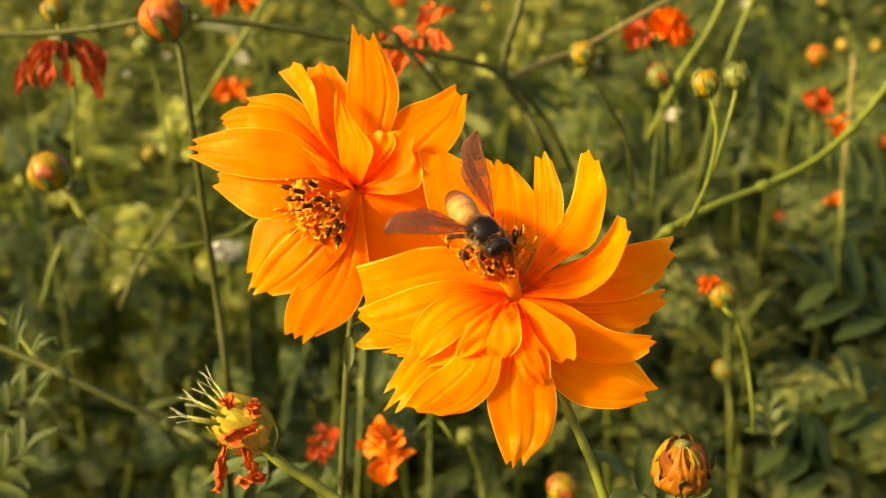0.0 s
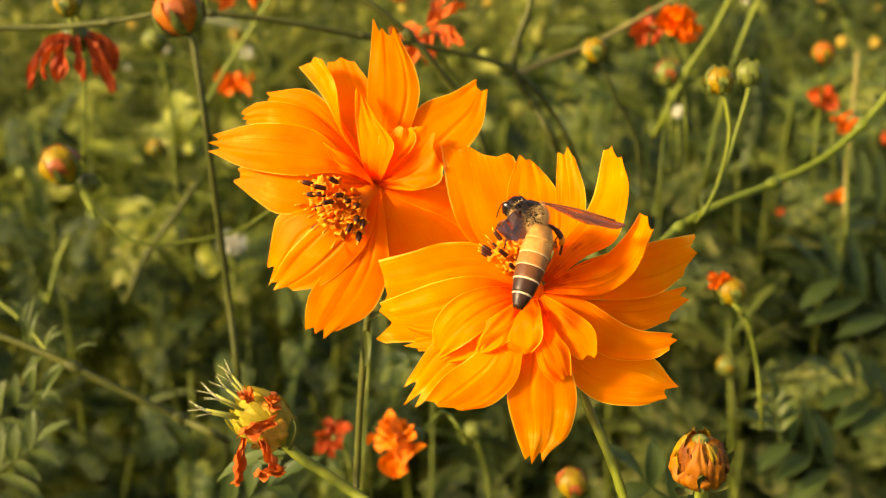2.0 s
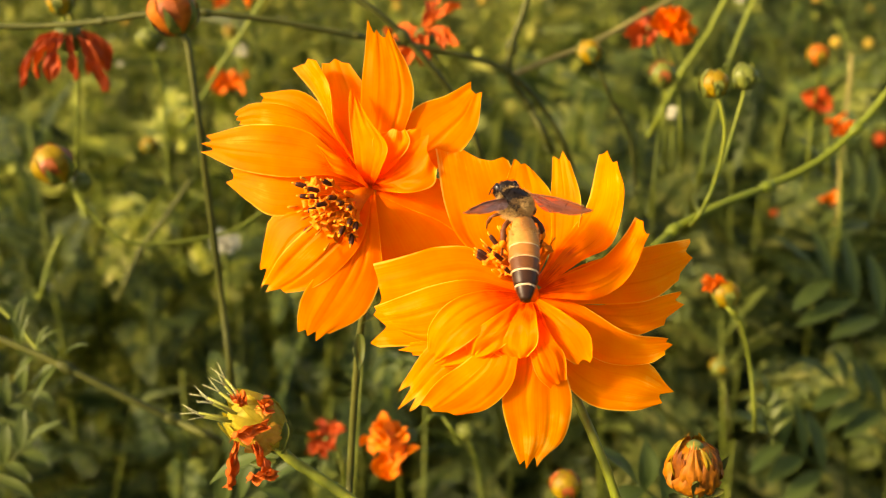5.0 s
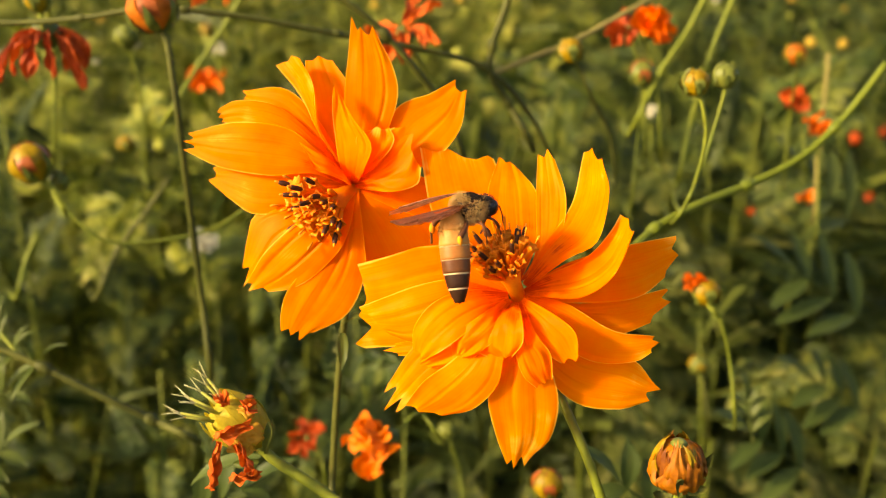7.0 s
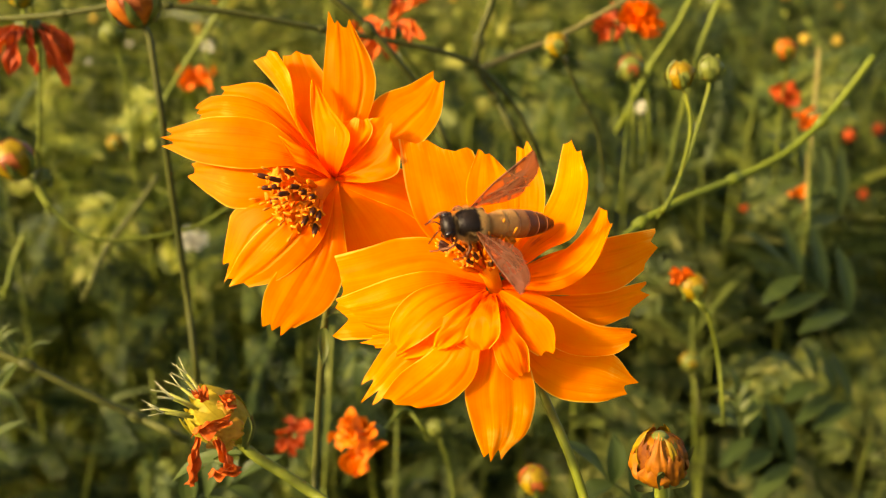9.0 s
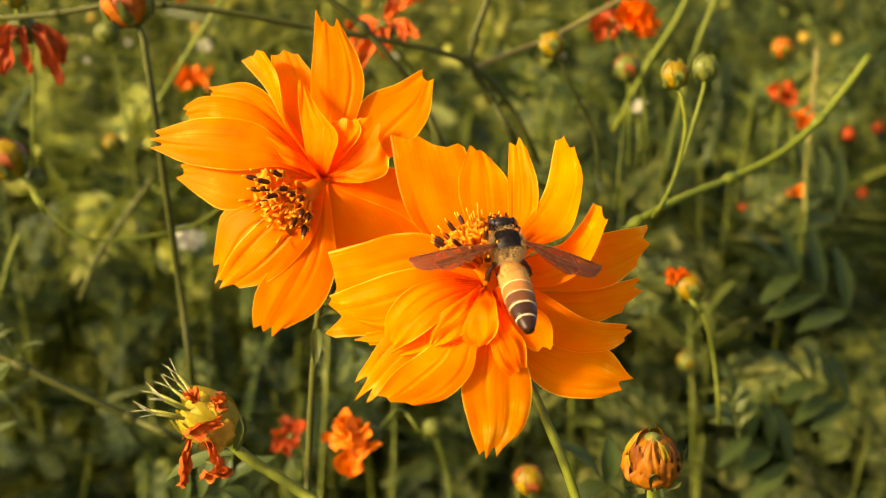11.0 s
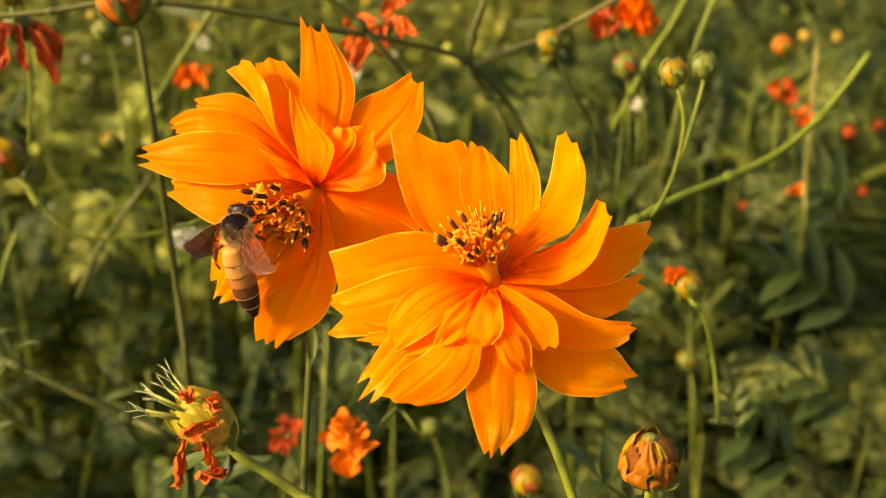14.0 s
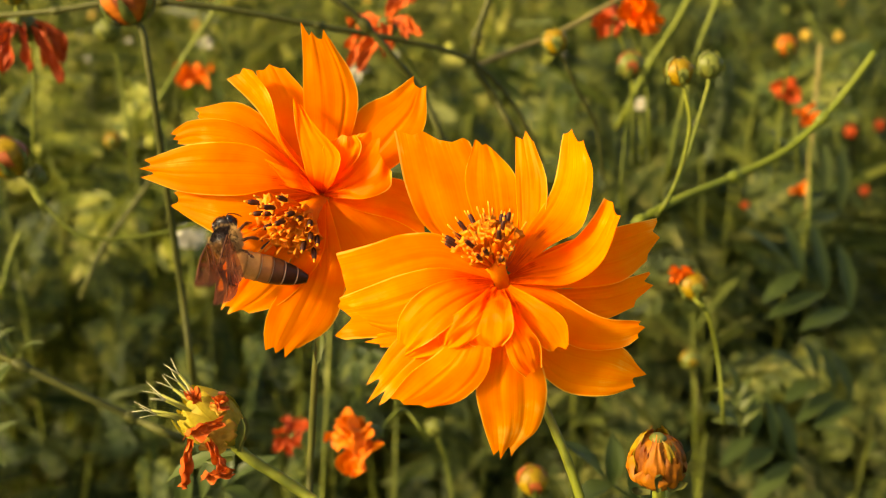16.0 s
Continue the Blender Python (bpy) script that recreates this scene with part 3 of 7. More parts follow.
# pale heads added only to give the background its bright bokeh specks
far_buds(80, 33, 0.45, 2.2, 0.0052, 0.56, 0.76, (PALE, STEM), ("tiny pale heads added as bright bokeh specks over the far bed", "thin stalks of the tiny pale heads"), left=-1.0, right=0.5)
far_buds(16, 34, 0.60, 2.2, 0.0140, 0.60, 0.76, (WILT_ORANGE, STEM), ("small blurred orange blooms far in the bed", "thin stalks of far orange blooms"))
far_buds(10, 35, 0.40, 0.9, 0.0080, 0.50, 0.64, (WILT_RED, STEM_DARK), ("small dull red wilted heads deep in the bed", "thin stalks of small wilted heads"), left=0.1)


# ---- flower heads ----
def disc(head, axis, centre, radius, length, count, seed, open_from=0.35, spread=60.0, dark=0.7, slim=1.0):
    """Dome of disc florets: tubes with star lips, brown anther columns on the open outer ones."""
    rng = random.Random(seed)
    A = turn_to(axis)
    tv, tf = lathe([(0.22, 0), (0.30, 1.2), (0.36, 3.2), (0.56, 4.1), (0.70, 4.7), (0.36, 4.1), (0.20, 3.4)], 10)
    tv = tv.copy()
    ring = slice(30, 50)
    tv[ring, :2] *= np.array([1.35 if k % 2 else 0.75 for k in range(10)] * 2)[:, None]
    an = [(0.26, 3.9), (0.34, 4.3), (0.36, 5.6), (0.26, 6.1), (0.06, 6.2)]
    av, af = lathe(an, 8)
    pv, pf = lathe([(0.08, 5.2), (0.16, 6.1), (0.20, 6.4), (0.14, 6.7), (0.03, 6.8)], 7)
    cv, cf = lathe([(0.26, 0), (0.36, 1.5), (0.42, 3.2), (0.30, 4.2), (0.08, 4.6)], 8)
    up = Vector(centre).length
    v, f = moved(lathe([(radius * 0.55 * MM, (-up - 0.8) * MM), (radius * 0.62 * MM, -0.5 * up * MM), (radius * 0.95 * MM, 0), (radius * 0.6 * MM, 1.0 * MM), (0.1 * MM, 1.3 * MM)], 16), Matrix.Translation(Vector(centre) * MM) @ A)
    mesh_part("receptacle", v, f, FLORET, head, "orange column under the disc florets")
    t0 = mesh_part("disc_floret", tv * MM, tf, FLORET, head)
    a0 = mesh_part("anther", av * MM, af, ANTHER, head, "dark brown anther column")
    p0 = mesh_part("pollen_tip", pv * MM, pf, POLLEN, head)
    c0 = mesh_part("closed_floret", cv * MM, cf, FLORET, head)
    first = {"t": t0, "a": a0, "p": p0, "c": c0}
    names = {"t": "disc_floret", "a": "anther", "p": "pollen_tip", "c": "closed_floret"}
    used = set()
    for i in range(count):
        q = math.sqrt((i + 0.5) / count)
        ang = i * 2.39996 + rng.uniform(-0.15, 0.15)
        tilt = math.radians(spread * q ** 1.2 + rng.uniform(-7, 7))
        foot = Vector((radius * q * math.cos(ang), radius * q * math.sin(ang), 1.2 * (1 - q * q)))
        way = Vector((math.sin(tilt) * math.cos(ang), math.sin(tilt) * math.sin(ang), math.cos(tilt)))
        m = Matrix.Translation(Vector(centre) * MM) @ A @ Matrix.Translation(foot * MM) @ turn_to(way)
        m = m @ Matrix.Rotation(rng.uniform(0, 6.28), 4, "Z") @ Matrix.Diagonal((slim, slim, length / 7.0 * rng.uniform(0.8, 1.1), 1))
        kinds = ("t", "a", "p") if q > open_from and rng.random() < dark else (("t", "p") if rng.random() < 0.6 else ("c",))
        for k in kinds:
            if k in used:
                share(names[k], first[k], head, m)
            else:
                used.add(k)
                first[k].matrix_basis = m


def head_of(plant, axis, size):
    """Green cup below the petals with eight narrow bracts; carries petals and florets."""
    A = turn_to(axis)
    v, f = lathe([(0.9, -6.0), (1.5, -5.2), (3.0, -4.4), (3.3, -3.2), (2.6, -2.0), (1.0, -1.4)], 16)
    v = np.asarray(v) * size
    return mesh_part("flower_head", moved((v * MM, f), A)[0], f, CALYX, plant, "green bract cup carrying the petals")


AXIS_B = Vector((-0.25, 0.60, 0.75)).normalized()
AXIS_A = Vector((-0.45, -0.25, 0.85)).normalized()


def front_flower():
    """Semi-double flower nearest the eye: a fan of upright petals behind the disc, drooping ones before it."""
    plant = thing("cosmos_flower", "fully open orange semi-double cosmos flower on a green stalk", "flower", at_field((0.0107, -0.0068, -0.1580)), "open cosmos flowers")
    head = head_of(plant, AXIS_B, 0.9)

    def petal(foot, left, right, tips, **kw):
        v, f, uv = petal_sheet(foot, left, right, tips, seed=100 + len(head.children), **kw)
        return mesh_part("petal", v, f, PETAL, head, uv=uv)

    # upright fan behind the disc
    petal((-0.6, 1.9, -1.0), [(-9.8, 7.1, -5.0), (-13.0, 13.1, -9.0), (-14.7, 22.2, -13.0)], [(-0.2, 7.8, -7.0), (-0.1, 13.9, -11.0), (-2.7, 20.5, -14.0)], tips=((0.05, 0.3), (0.4, 0.9), (0.93, 0.9)), crest=-0.8, crease=0.25)
    petal((-0.3, 1.9, -1.0), [(-3.0, 8.5, -6.0), (-4.1, 14.7, -11.0), (-2.1, 20.8, -14.5)], [(3.0, 7.0, -5.0), (3.8, 14.9, -10.0), (1.1, 19.5, -14.0)], tips=((0.1, 0.6), (0.6, 0.6)), crest=-0.6)
    petal((0.8, 2.0, -1.0), [(3.0, 6.1, -5.0), (3.4, 13.9, -8.5), (3.8, 21.2, -11.0)], [(6.5, 8.3, -4.0), (7.9, 14.4, -7.0), (6.4, 20.7, -10.0)], tips=((0.08, 0.3), (0.66, 1.2)), crest=-0.5, crease=0.4)
    petal((1.2, 1.3, -0.5), [(4.3, 7.4, -3.5), (8.8, 13.5, -7.0), (11.5, 21.7, -10.0)], [(7.2, 5.2, 1.0), (11.8, 7.8, 0.5), (13.8, 15.0, -1.0), (13.1, 19.6, -4.0)], tips=((0.3, 1.2), (0.9, 0.7)), crest=-0.6, crease=0.7, lip=0.5)
    petal((0.8, 0.3, 0.0), [(4.9, 3.0, -1.0), (10.4, 5.5, -1.5), (14.1, 9.0, -2.0), (15.9, 11.6, -2.0)], [(4.1, -0.3, 3.0), (8.9, -0.2, 5.5), (13.4, 2.8, 6.5), (16.2, 8.6, 4.0)], tips=((0.3, 0.5), (0.97, 0.6)), crest=-1.0, crease=0.4, lip=0.6)
    petal((0.9, -0.1, -1.0), [(7.8, 4.6, -4.0), (16.7, 7.2, -6.0), (24.5, 8.6, -8.0)], [(9.4, -1.3, -2.0), (18.1, -0.7, -4.0), (23.0, 2.4, -6.0)], tips=((0.1, 0.6), (0.55, 1.4)), crest=0.5, crease=0.5)
    petal((1.2, -0.5, -1.0), [(9.5, -1.4, -2.6), (18.3, -0.3, -4.6), (22.6, 0.6, -5.6)], [(6.8, -4.1, -1.0), (14.6, -6.1, -2.5), (20.4, -4.4, -4.0)], tips=((0.08, 0.7), (0.5, 1.8)), crest=0.5, crease=0.3)
    petal((1.1, -0.7, 0.5), [(7.2, -1.3, 1.0), (13.7, -5.2, 2.0), (19.8, -6.1, 1.0)], [(4.6, -5.9, 3.0), (10.2, -9.4, 4.0), (16.4, -9.6, 3.2), (19.3, -8.3, 2.0)], tips=((0.45, 0.9),), crest=0.9, crease=0.25, lip=0.8)
    petal((0.6, -1.1, 0.5), [(7.3, -7.5, 1.8), (16.2, -9.0, 1.5), (19.8, -12.7, 0.5)], [(3.3, -10.3, 3.0), (8.2, -15.5, 2.6), (14.5, -16.6, 1.6), (18.5, -15.6, 0.5)], tips=((0.25, 1.4), (0.9, 0.7)), crest=0.5)
    # drooping front
    petal((-0.3, -1.3, 1.0), [(-3.0, -9.8, 5.2), (-4.5, -14.5, 5.4), (-3.1, -20.3, 3.5), (-1.6, -23.9, 1.5)], [(3.6, -8.1, 5.4), (5.6, -14.4, 5.0), (4.8, -20.3, 3.2), (2.2, -23.5, 1.5)], tips=((0.1, 0.9), (0.4, 1.6), (0.8, 1.4)), crest=0.9, crease=0.9, pleat=0.28)
    petal((-0.9, -1.1, 1.0), [(-8.7, -8.3, 6.0), (-13.5, -12.0, 5.2), (-15.9, -15.6, 2.5)], [(-2.3, -8.0, 7.2), (-3.2, -12.4, 7.0), (-6.6, -16.2, 5.2), (-10.7, -17.6, 3.2)], tips=((0.08, 0.5), (0.45, 0.8)), crest=0.8, crease=0.3)
    petal((-1.3, -0.9, 1.0), [(-8.2, -5.3, 3.0), (-14.5, -7.1, 2.2), (-18.3, -12.6, 0.0)], [(-6.6, -8.4, 3.6), (-12.4, -12.6, 3.2), (-16.3, -16.1, 1.0)], tips=((0.1, 1.8), (0.55, 3.0), (0.92, 1.8)), crest=0.5, crease=0.5, pleat=0.2)
    petal((-1.3, -0.7, 0.5), [(-8.5, -4.7, 1.2), (-12.5, -6.3, 0.4), (-17.9, -7.4, -1.0)], [(-8.1, -7.8, 2.0), (-12.5, -8.9, 1.2), (-17.5, -9.2, -0.4)], tips=((0.5, 1.6),), crest=0.6)
    petal((-1.3, 0.3, 0.0), [(-8.0, 6.5, 0.5), (-13.7, 7.0, 0.8), (-18.7, 5.6, 0.0), (-23.4, 4.3, -1.8)], [(-8.1, -3.9, 0.0), (-14.5, -7.4, -1.2), (-20.6, -8.1, -2.4)], tips=((0.0, 0.2), (0.6, 1.4), (0.93, 2.6)), crest=0.8, crease=0.4)
    petal((-1.6, -0.2, 0.8), [(-8.8, 2.3, 3.0), (-14.6, 1.4, 3.0), (-19.3, -0.4, 1.6), (-22.9, -2.0, -0.4)], [(-8.2, -4.9, 3.0), (-14.5, -7.0, 2.0), (-18.6, -6.2, 0.6)], tips=((0.06, 0.4),), crest=0.8, crease=0.6)
    # small inner petals folded over the throat
    petal((-1.4, -0.2, 1.5), [(-7.3, 0.8, 4.6), (-12.2, -1.0, 5.4), (-14.9, -4.4, 4.8), (-15.2, -7.7, 3.6)], [(-6.1, -3.9, 7.0), (-10.5, -7.3, 7.0), (-13.1, -8.9, 5.4)], tips=((0.8, 0.4),), crest=1.0, crease=0.35, ripple=0.2, lip=0.6)
    petal((-1.2, -0.7, 2.0), [(-6.9, -3.2, 6.0), (-12.0, -7.6, 5.2), (-14.3, -9.4, 4.6)], [(-3.3, -5.8, 6.6), (-7.9, -9.5, 6.0), (-12.4, -10.4, 5.0)], tips=((0.4, 0.6),), crest=0.5, ripple=0.25, crumple=0.08)
    petal((-1.1, -0.8, 2.5), [(-5.8, -2.7, 7.0), (-9.4, -5.5, 7.0), (-9.3, -8.1, 6.0)], [(-2.9, -5.0, 8.0), (-5.3, -7.4, 7.6), (-7.7, -8.2, 6.6)], tips=((0.1, 0.7), (0.8, 0.4)), crest=0.6, ripple=0.3, crumple=0.12, crease=0.4)
    petal((-0.8, -1.0, 3.0), [(-4.7, -3.9, 6.4), (-6.0, -7.2, 6.6), (-3.5, -8.5, 6.8)], [(0.2, -3.2, 9.2), (0.2, -6.1, 9.8), (-1.2, -8.2, 8.6)], tips=((0.3, 0.3),), crest=1.0, ripple=0.25, crumple=0.1, lip=0.8)
    petal((-0.2, -1.0, 3.0), [(-1.0, -6.4, 7.8), (0.2, -10.8, 7.4), (2.3, -12.6, 6.2)], [(2.1, -5.1, 8.6), (4.1, -7.8, 8.0), (4.4, -11.1, 6.8)], tips=((0.5, 0.3), (0.9, 0.5)), crest=0.9, crease=0.4, ripple=0.2, lip=0.5)
    petal((0.3, -0.9, 3.0), [(1.6, -4.9, 6.4), (3.7, -7.6, 7.0), (5.8, -8.9, 6.4)], [(4.0, -2.0, 7.0), (7.3, -4.5, 9.0), (8.0, -8.0, 9.0)], tips=((0.1, 0.4), (0.7, 0.5)), crest=0.9, crease=0.3, lip=0.6)
    disc(head, Vector((-0.36, 0.82, 0.45)).normalized(), Vector((-0.36, 0.82, 0.45)) * 4.0, 2.0, 6.8, 54, 3, 0.55, 46, 0.42, 1.0)
    stalk(plant, [(0.0112, -0.0102, -0.1620), (0.0167, -0.0191, -0.1650), (0.0196, -0.0255, -0.1640), (0.0225, -0.0322, -0.1630), (0.0248, -0.0387, -0.1630), (0.0275, -0.0470, -0.1650)], 0.68, 0.86, STEM_LIGHT)
    return head


def back_flower():
    """Second open flower, turned to the side, with long pleated petals and a dark-tipped disc."""
    plant = thing("cosmos_flower", "fully open orange cosmos flower turned sideways on a thin stalk", "flower", at_field((-0.0147, 0.0089, -0.1750)), "open cosmos flowers")
    head = head_of(plant, AXIS_A, 0.85)

    def petal(foot, left, right, tips, **kw):
        v, f, uv = petal_sheet(foot, left, right, tips, seed=300 + len(head.children), **kw)
        return mesh_part("petal", v, f, PETAL_DEEP, head, uv=uv)

    petal((0.4, 1.0, 0.5), [(-0.9, 9.6, 1.6), (-0.8, 16.5, 3.0), (0.0, 22.5, 3.0), (0.4, 25.3, 2.0)], [(5.3, 8.1, 2.0), (7.6, 14.6, 3.0), (6.9, 19.5, 3.0), (4.4, 24.5, 2.0)], tips=((0.02, 2.0), (0.32, 0.9), (0.82, 1.4)), crest=0.5, crease=0.55, pleat=0.2)
    petal((0.4, 1.0, 0.5), [(-4.9, 8.2, -1.0), (-7.3, 15.5, -1.0), (-7.7, 21.1, -1.4)], [(-0.5, 8.9, 0.0), (-0.1, 16.1, 0.0), (-3.2, 21.1, -1.0)], tips=((0.55, 0.6),), crest=0.6)
    petal((0.4, 1.0, 0.5), [(-4.8, 9.0, 1.2), (-8.0, 15.2, 0.6), (-11.9, 20.2, -0.6)], [(-2.1, 5.1, 3.4), (-4.7, 9.7, 4.2), (-5.4, 16.8, 4.0), (-7.6, 20.9, 3.0)], tips=((0.25, 0.2), (0.65, 0.7)), crest=-0.7, crease=0.3, lip=0.8)
    petal((0.4, 1.0, 0.5), [(-5.1, 11.1, 0.6), (-10.5, 16.2, 0.5), (-17.2, 16.0, -0.6)], [(-5.9, 6.5, 1.4), (-12.2, 11.6, 1.2), (-16.8, 14.2, 0.0)], tips=((0.1, 0.4), (0.8, 0.4)), crest=0.6)
    petal((0.4, 1.0, 0.5), [(-5.4, 8.2, 2.0), (-11.6, 13.3, 2.0), (-17.9, 14.2, 1.5), (-21.1, 12.9, 0.6)], [(-3.9, 3.6, 3.2), (-9.2, 7.9, 3.0), (-15.6, 9.9, 2.2), (-20.3, 10.8, 1.0)], tips=((0.2, 0.5), (0.6, 0.6), (0.95, 0.4)), crest=0.8, crease=0.4)
    petal((0.4, 1.0, 0.5), [(-5.1, 6.2, 4.0), (-9.9, 9.7, 4.0), (-17.9, 10.6, 3.5), (-25.1, 8.8, 2.0)], [(-5.5, 2.5, 4.4), (-12.6, 2.1, 4.2), (-19.9, 3.3, 3.2), (-24.8, 5.9, 2.0)], tips=((0.05, 0.6), (0.5, 1.4), (0.98, 1.6)), crest=1.0, crease=0.4)
    petal((0.4, 1.0, 0.5), [(-2.8, 4.6, 4.6), (-5.3, 6.0, 5.4), (-7.8, 7.4, 5.0)], [(-2.4, 2.3, 6.4), (-5.1, 3.2, 6.6), (-6.9, 6.0, 5.4)], tips=((0.4, 0.3),), crest=-0.5, ripple=0.2)
    petal((0.4, 1.0, 0.5), [(-6.8, 3.8, 2.0), (-15.2, 5.1, 2.0), (-21.3, 3.3, 1.0)], [(-7.6, -3.0, 3.0), (-14.7, -4.1, 3.0), (-18.6, -2.0, 2.0), (-22.0, 0.8, 1.0)], tips=((0.05, 0.6), (0.85, 0.8)), crest=0.7, crease=0.3)
    petal((0.4, 1.0, 0.5), [(-9.8, -2.5, 3.0), (-15.0, -4.1, 2.4), (-16.2, -7.2, 2.0), (-17.0, -11.8, 1.0)], [(-7.3, -7.5, 4.6), (-11.4, -11.8, 4.0), (-14.9, -13.8, 2.4)], tips=((0.1, 0.8), (0.75, 2.4)), crest=0.7, crease=0.4)
    petal((0.4, 1.0, 0.5), [(-7.7, -4.9, 5.0), (-13.1, -10.0, 4.2), (-15.7, -14.5, 2.4)], [(-0.0, -7.2, 5.4), (-3.3, -11.9, 5.2), (-7.9, -15.4, 4.2), (-12.6, -16.4, 2.8)], tips=((0.06, 0.8), (0.4, 1.6)), crest=0.8, crease=0.5, pleat=0.2)
    petal((0.4, 1.0, 0.5), [(-3.0, -7.5, 4.0), (-9.1, -15.3, 4.2), (-10.5, -19.3, 3.4), (-10.5, -22.1, 2.4)], [(2.5, -7.6, 4.4), (2.7, -13.7, 4.0), (-0.1, -19.9, 3.2), (-5.7, -23.0, 2.0)], tips=((0.04, 0.8), (0.38, 1.0), (0.72, 1.4)), crest=0.8, crease=0.6, pleat=0.22)
    petal((0.4, 1.0, 0.5), [(1.9, -7.5, 1.0), (3.1, -14.6, 0.0), (6.0, -22.0, -2.0)], [(8.2, -1.2, -0.4), (13.7, -4.1, -1.4), (17.9, -10.3, -3.0)], tips=((0.5, 0.8),), crest=0.8, crease=0.3)
    petal((0.4, 1.0, 0.5), [(6.4, 2.9, -0.4), (12.2, 2.3, -1.4), (16.7, 0.2, -2.4)], [(6.4, -2.5, 0.4), (12.2, -4.8, -0.6), (16.6, -8.0, -2.0)], tips=((0.5, 0.8),), crest=0.6)
    petal((0.4, 1.0, 0.5), [(4.1, 8.2, 1.0), (7.8, 13.7, 1.5), (12.6, 15.5, 1.5), (16.2, 17.3, 0.8)], [(8.9, 2.6, 2.4), (14.3, 5.6, 3.0), (17.6, 10.1, 2.4), (18.2, 15.5, 1.0)], tips=((0.05, 0.8), (0.96, 0.7)), crest=-0.5, crease=0.6)
    # crumpled inner petals
    petal((0.4, 1.0, 0.5), [(-1.6, 4.4, 3.6), (-2.2, 10.0, 5.0), (-2.2, 15.4, 5.0)], [(2.9, 3.8, 6.6), (3.8, 7.1, 7.4), (1.0, 11.0, 6.4), (-1.3, 15.0, 5.2)], tips=((0.2, 0.9),), crest=-0.6, crease=0.3, ripple=0.22, lip=0.6)
    petal((0.4, 1.0, 0.5), [(1.2, 5.1, 5.0), (1.3, 8.2, 5.8), (2.9, 9.2, 6.0)], [(5.1, 4.6, 6.2), (7.2, 7.7, 6.4), (6.5, 9.7, 6.0)], tips=((0.4, 0.4),), crest=-0.4, ripple=0.25, crumple=0.1)
    petal((0.4, 1.0, 0.5), [(3.0, 4.7, 4.4), (5.1, 8.6, 5.6), (7.2, 9.9, 5.8)], [(6.8, -0.2, 5.0), (10.8, 0.9, 6.0), (11.5, 3.5, 6.0)], tips=((0.2, 1.2), (0.42, 1.6), (0.6, 0.2)), crest=-0.8, crease=0.5, ripple=0.3, crumple=0.12)
    disc(head, Vector((-0.62, -0.42, 0.66)).normalized(), Vector((-2.9, -2.3, 3.2)), 2.7, 7.4, 42, 8, 0.5, 46, 0.66, 1.2)
    stalk(plant, [(-0.0150, 0.0086, -0.1780), (-0.0149, -0.0038, -0.1860), (-0.0168, -0.0161, -0.1920), (-0.0180, -0.0289, -0.1960), (-0.0190, -0.0443, -0.2000), (-0.0194, -0.0548, -0.2000)], 0.6, 0.8, STEM_DARK)
    leaflet(plant, (-0.0168, -0.0153, -0.1920), (-0.0167, -0.0221, -0.1880), 2.0, mat=LEAF_SHADED_DARK, arch=1.5)
    leaflet(plant, (-0.0166, -0.0151, -0.1920), (-0.0129, -0.0132, -0.1900), 2.4)
    return head


HEAD_B = front_flower()
HEAD_A = back_flower()


# ---- bee ----
def ellipsoid(rx, ry, rz, nu=18, nv=12, centre=(0, 0, 0)):
    prof = [(max(0.02, math.sin(math.pi * j / nv)), -math.cos(math.pi * j / nv)) for j in range(nv + 1)]
    v, f = lathe(prof, nu)
    return v * np.array([rx, ry, rz]) + np.array(centre), f


def hairs(v_count, rx, ry, rz, length, seed, keep=lambda n: True, width=0.035):
    """Short pointed bristles standing on an ellipsoid."""
    r = random.Random(seed)
    V, Q = [], []
    while len(Q) < v_count:
        n = Vector((r.gauss(0, 1), r.gauss(0, 1), r.gauss(0, 1))).normalized()
        if not keep(n):
            continue
        p = Vector((n.x * rx, n.y * ry, n.z * rz)) * 0.97
        w = (n + Vector((r.gauss(0, 0.35), r.gauss(0, 0.35) - 0.2, r.gauss(0, 0.35)))).normalized()
        s = w.orthogonal().normalized() * width
        k = len(V)
        V += [p + s, p - s, p + w * length * r.uniform(0.6, 1.2)]
        Q.append((k, k + 1, k + 2))
    return np.array([tuple(a) for a in V]), Q


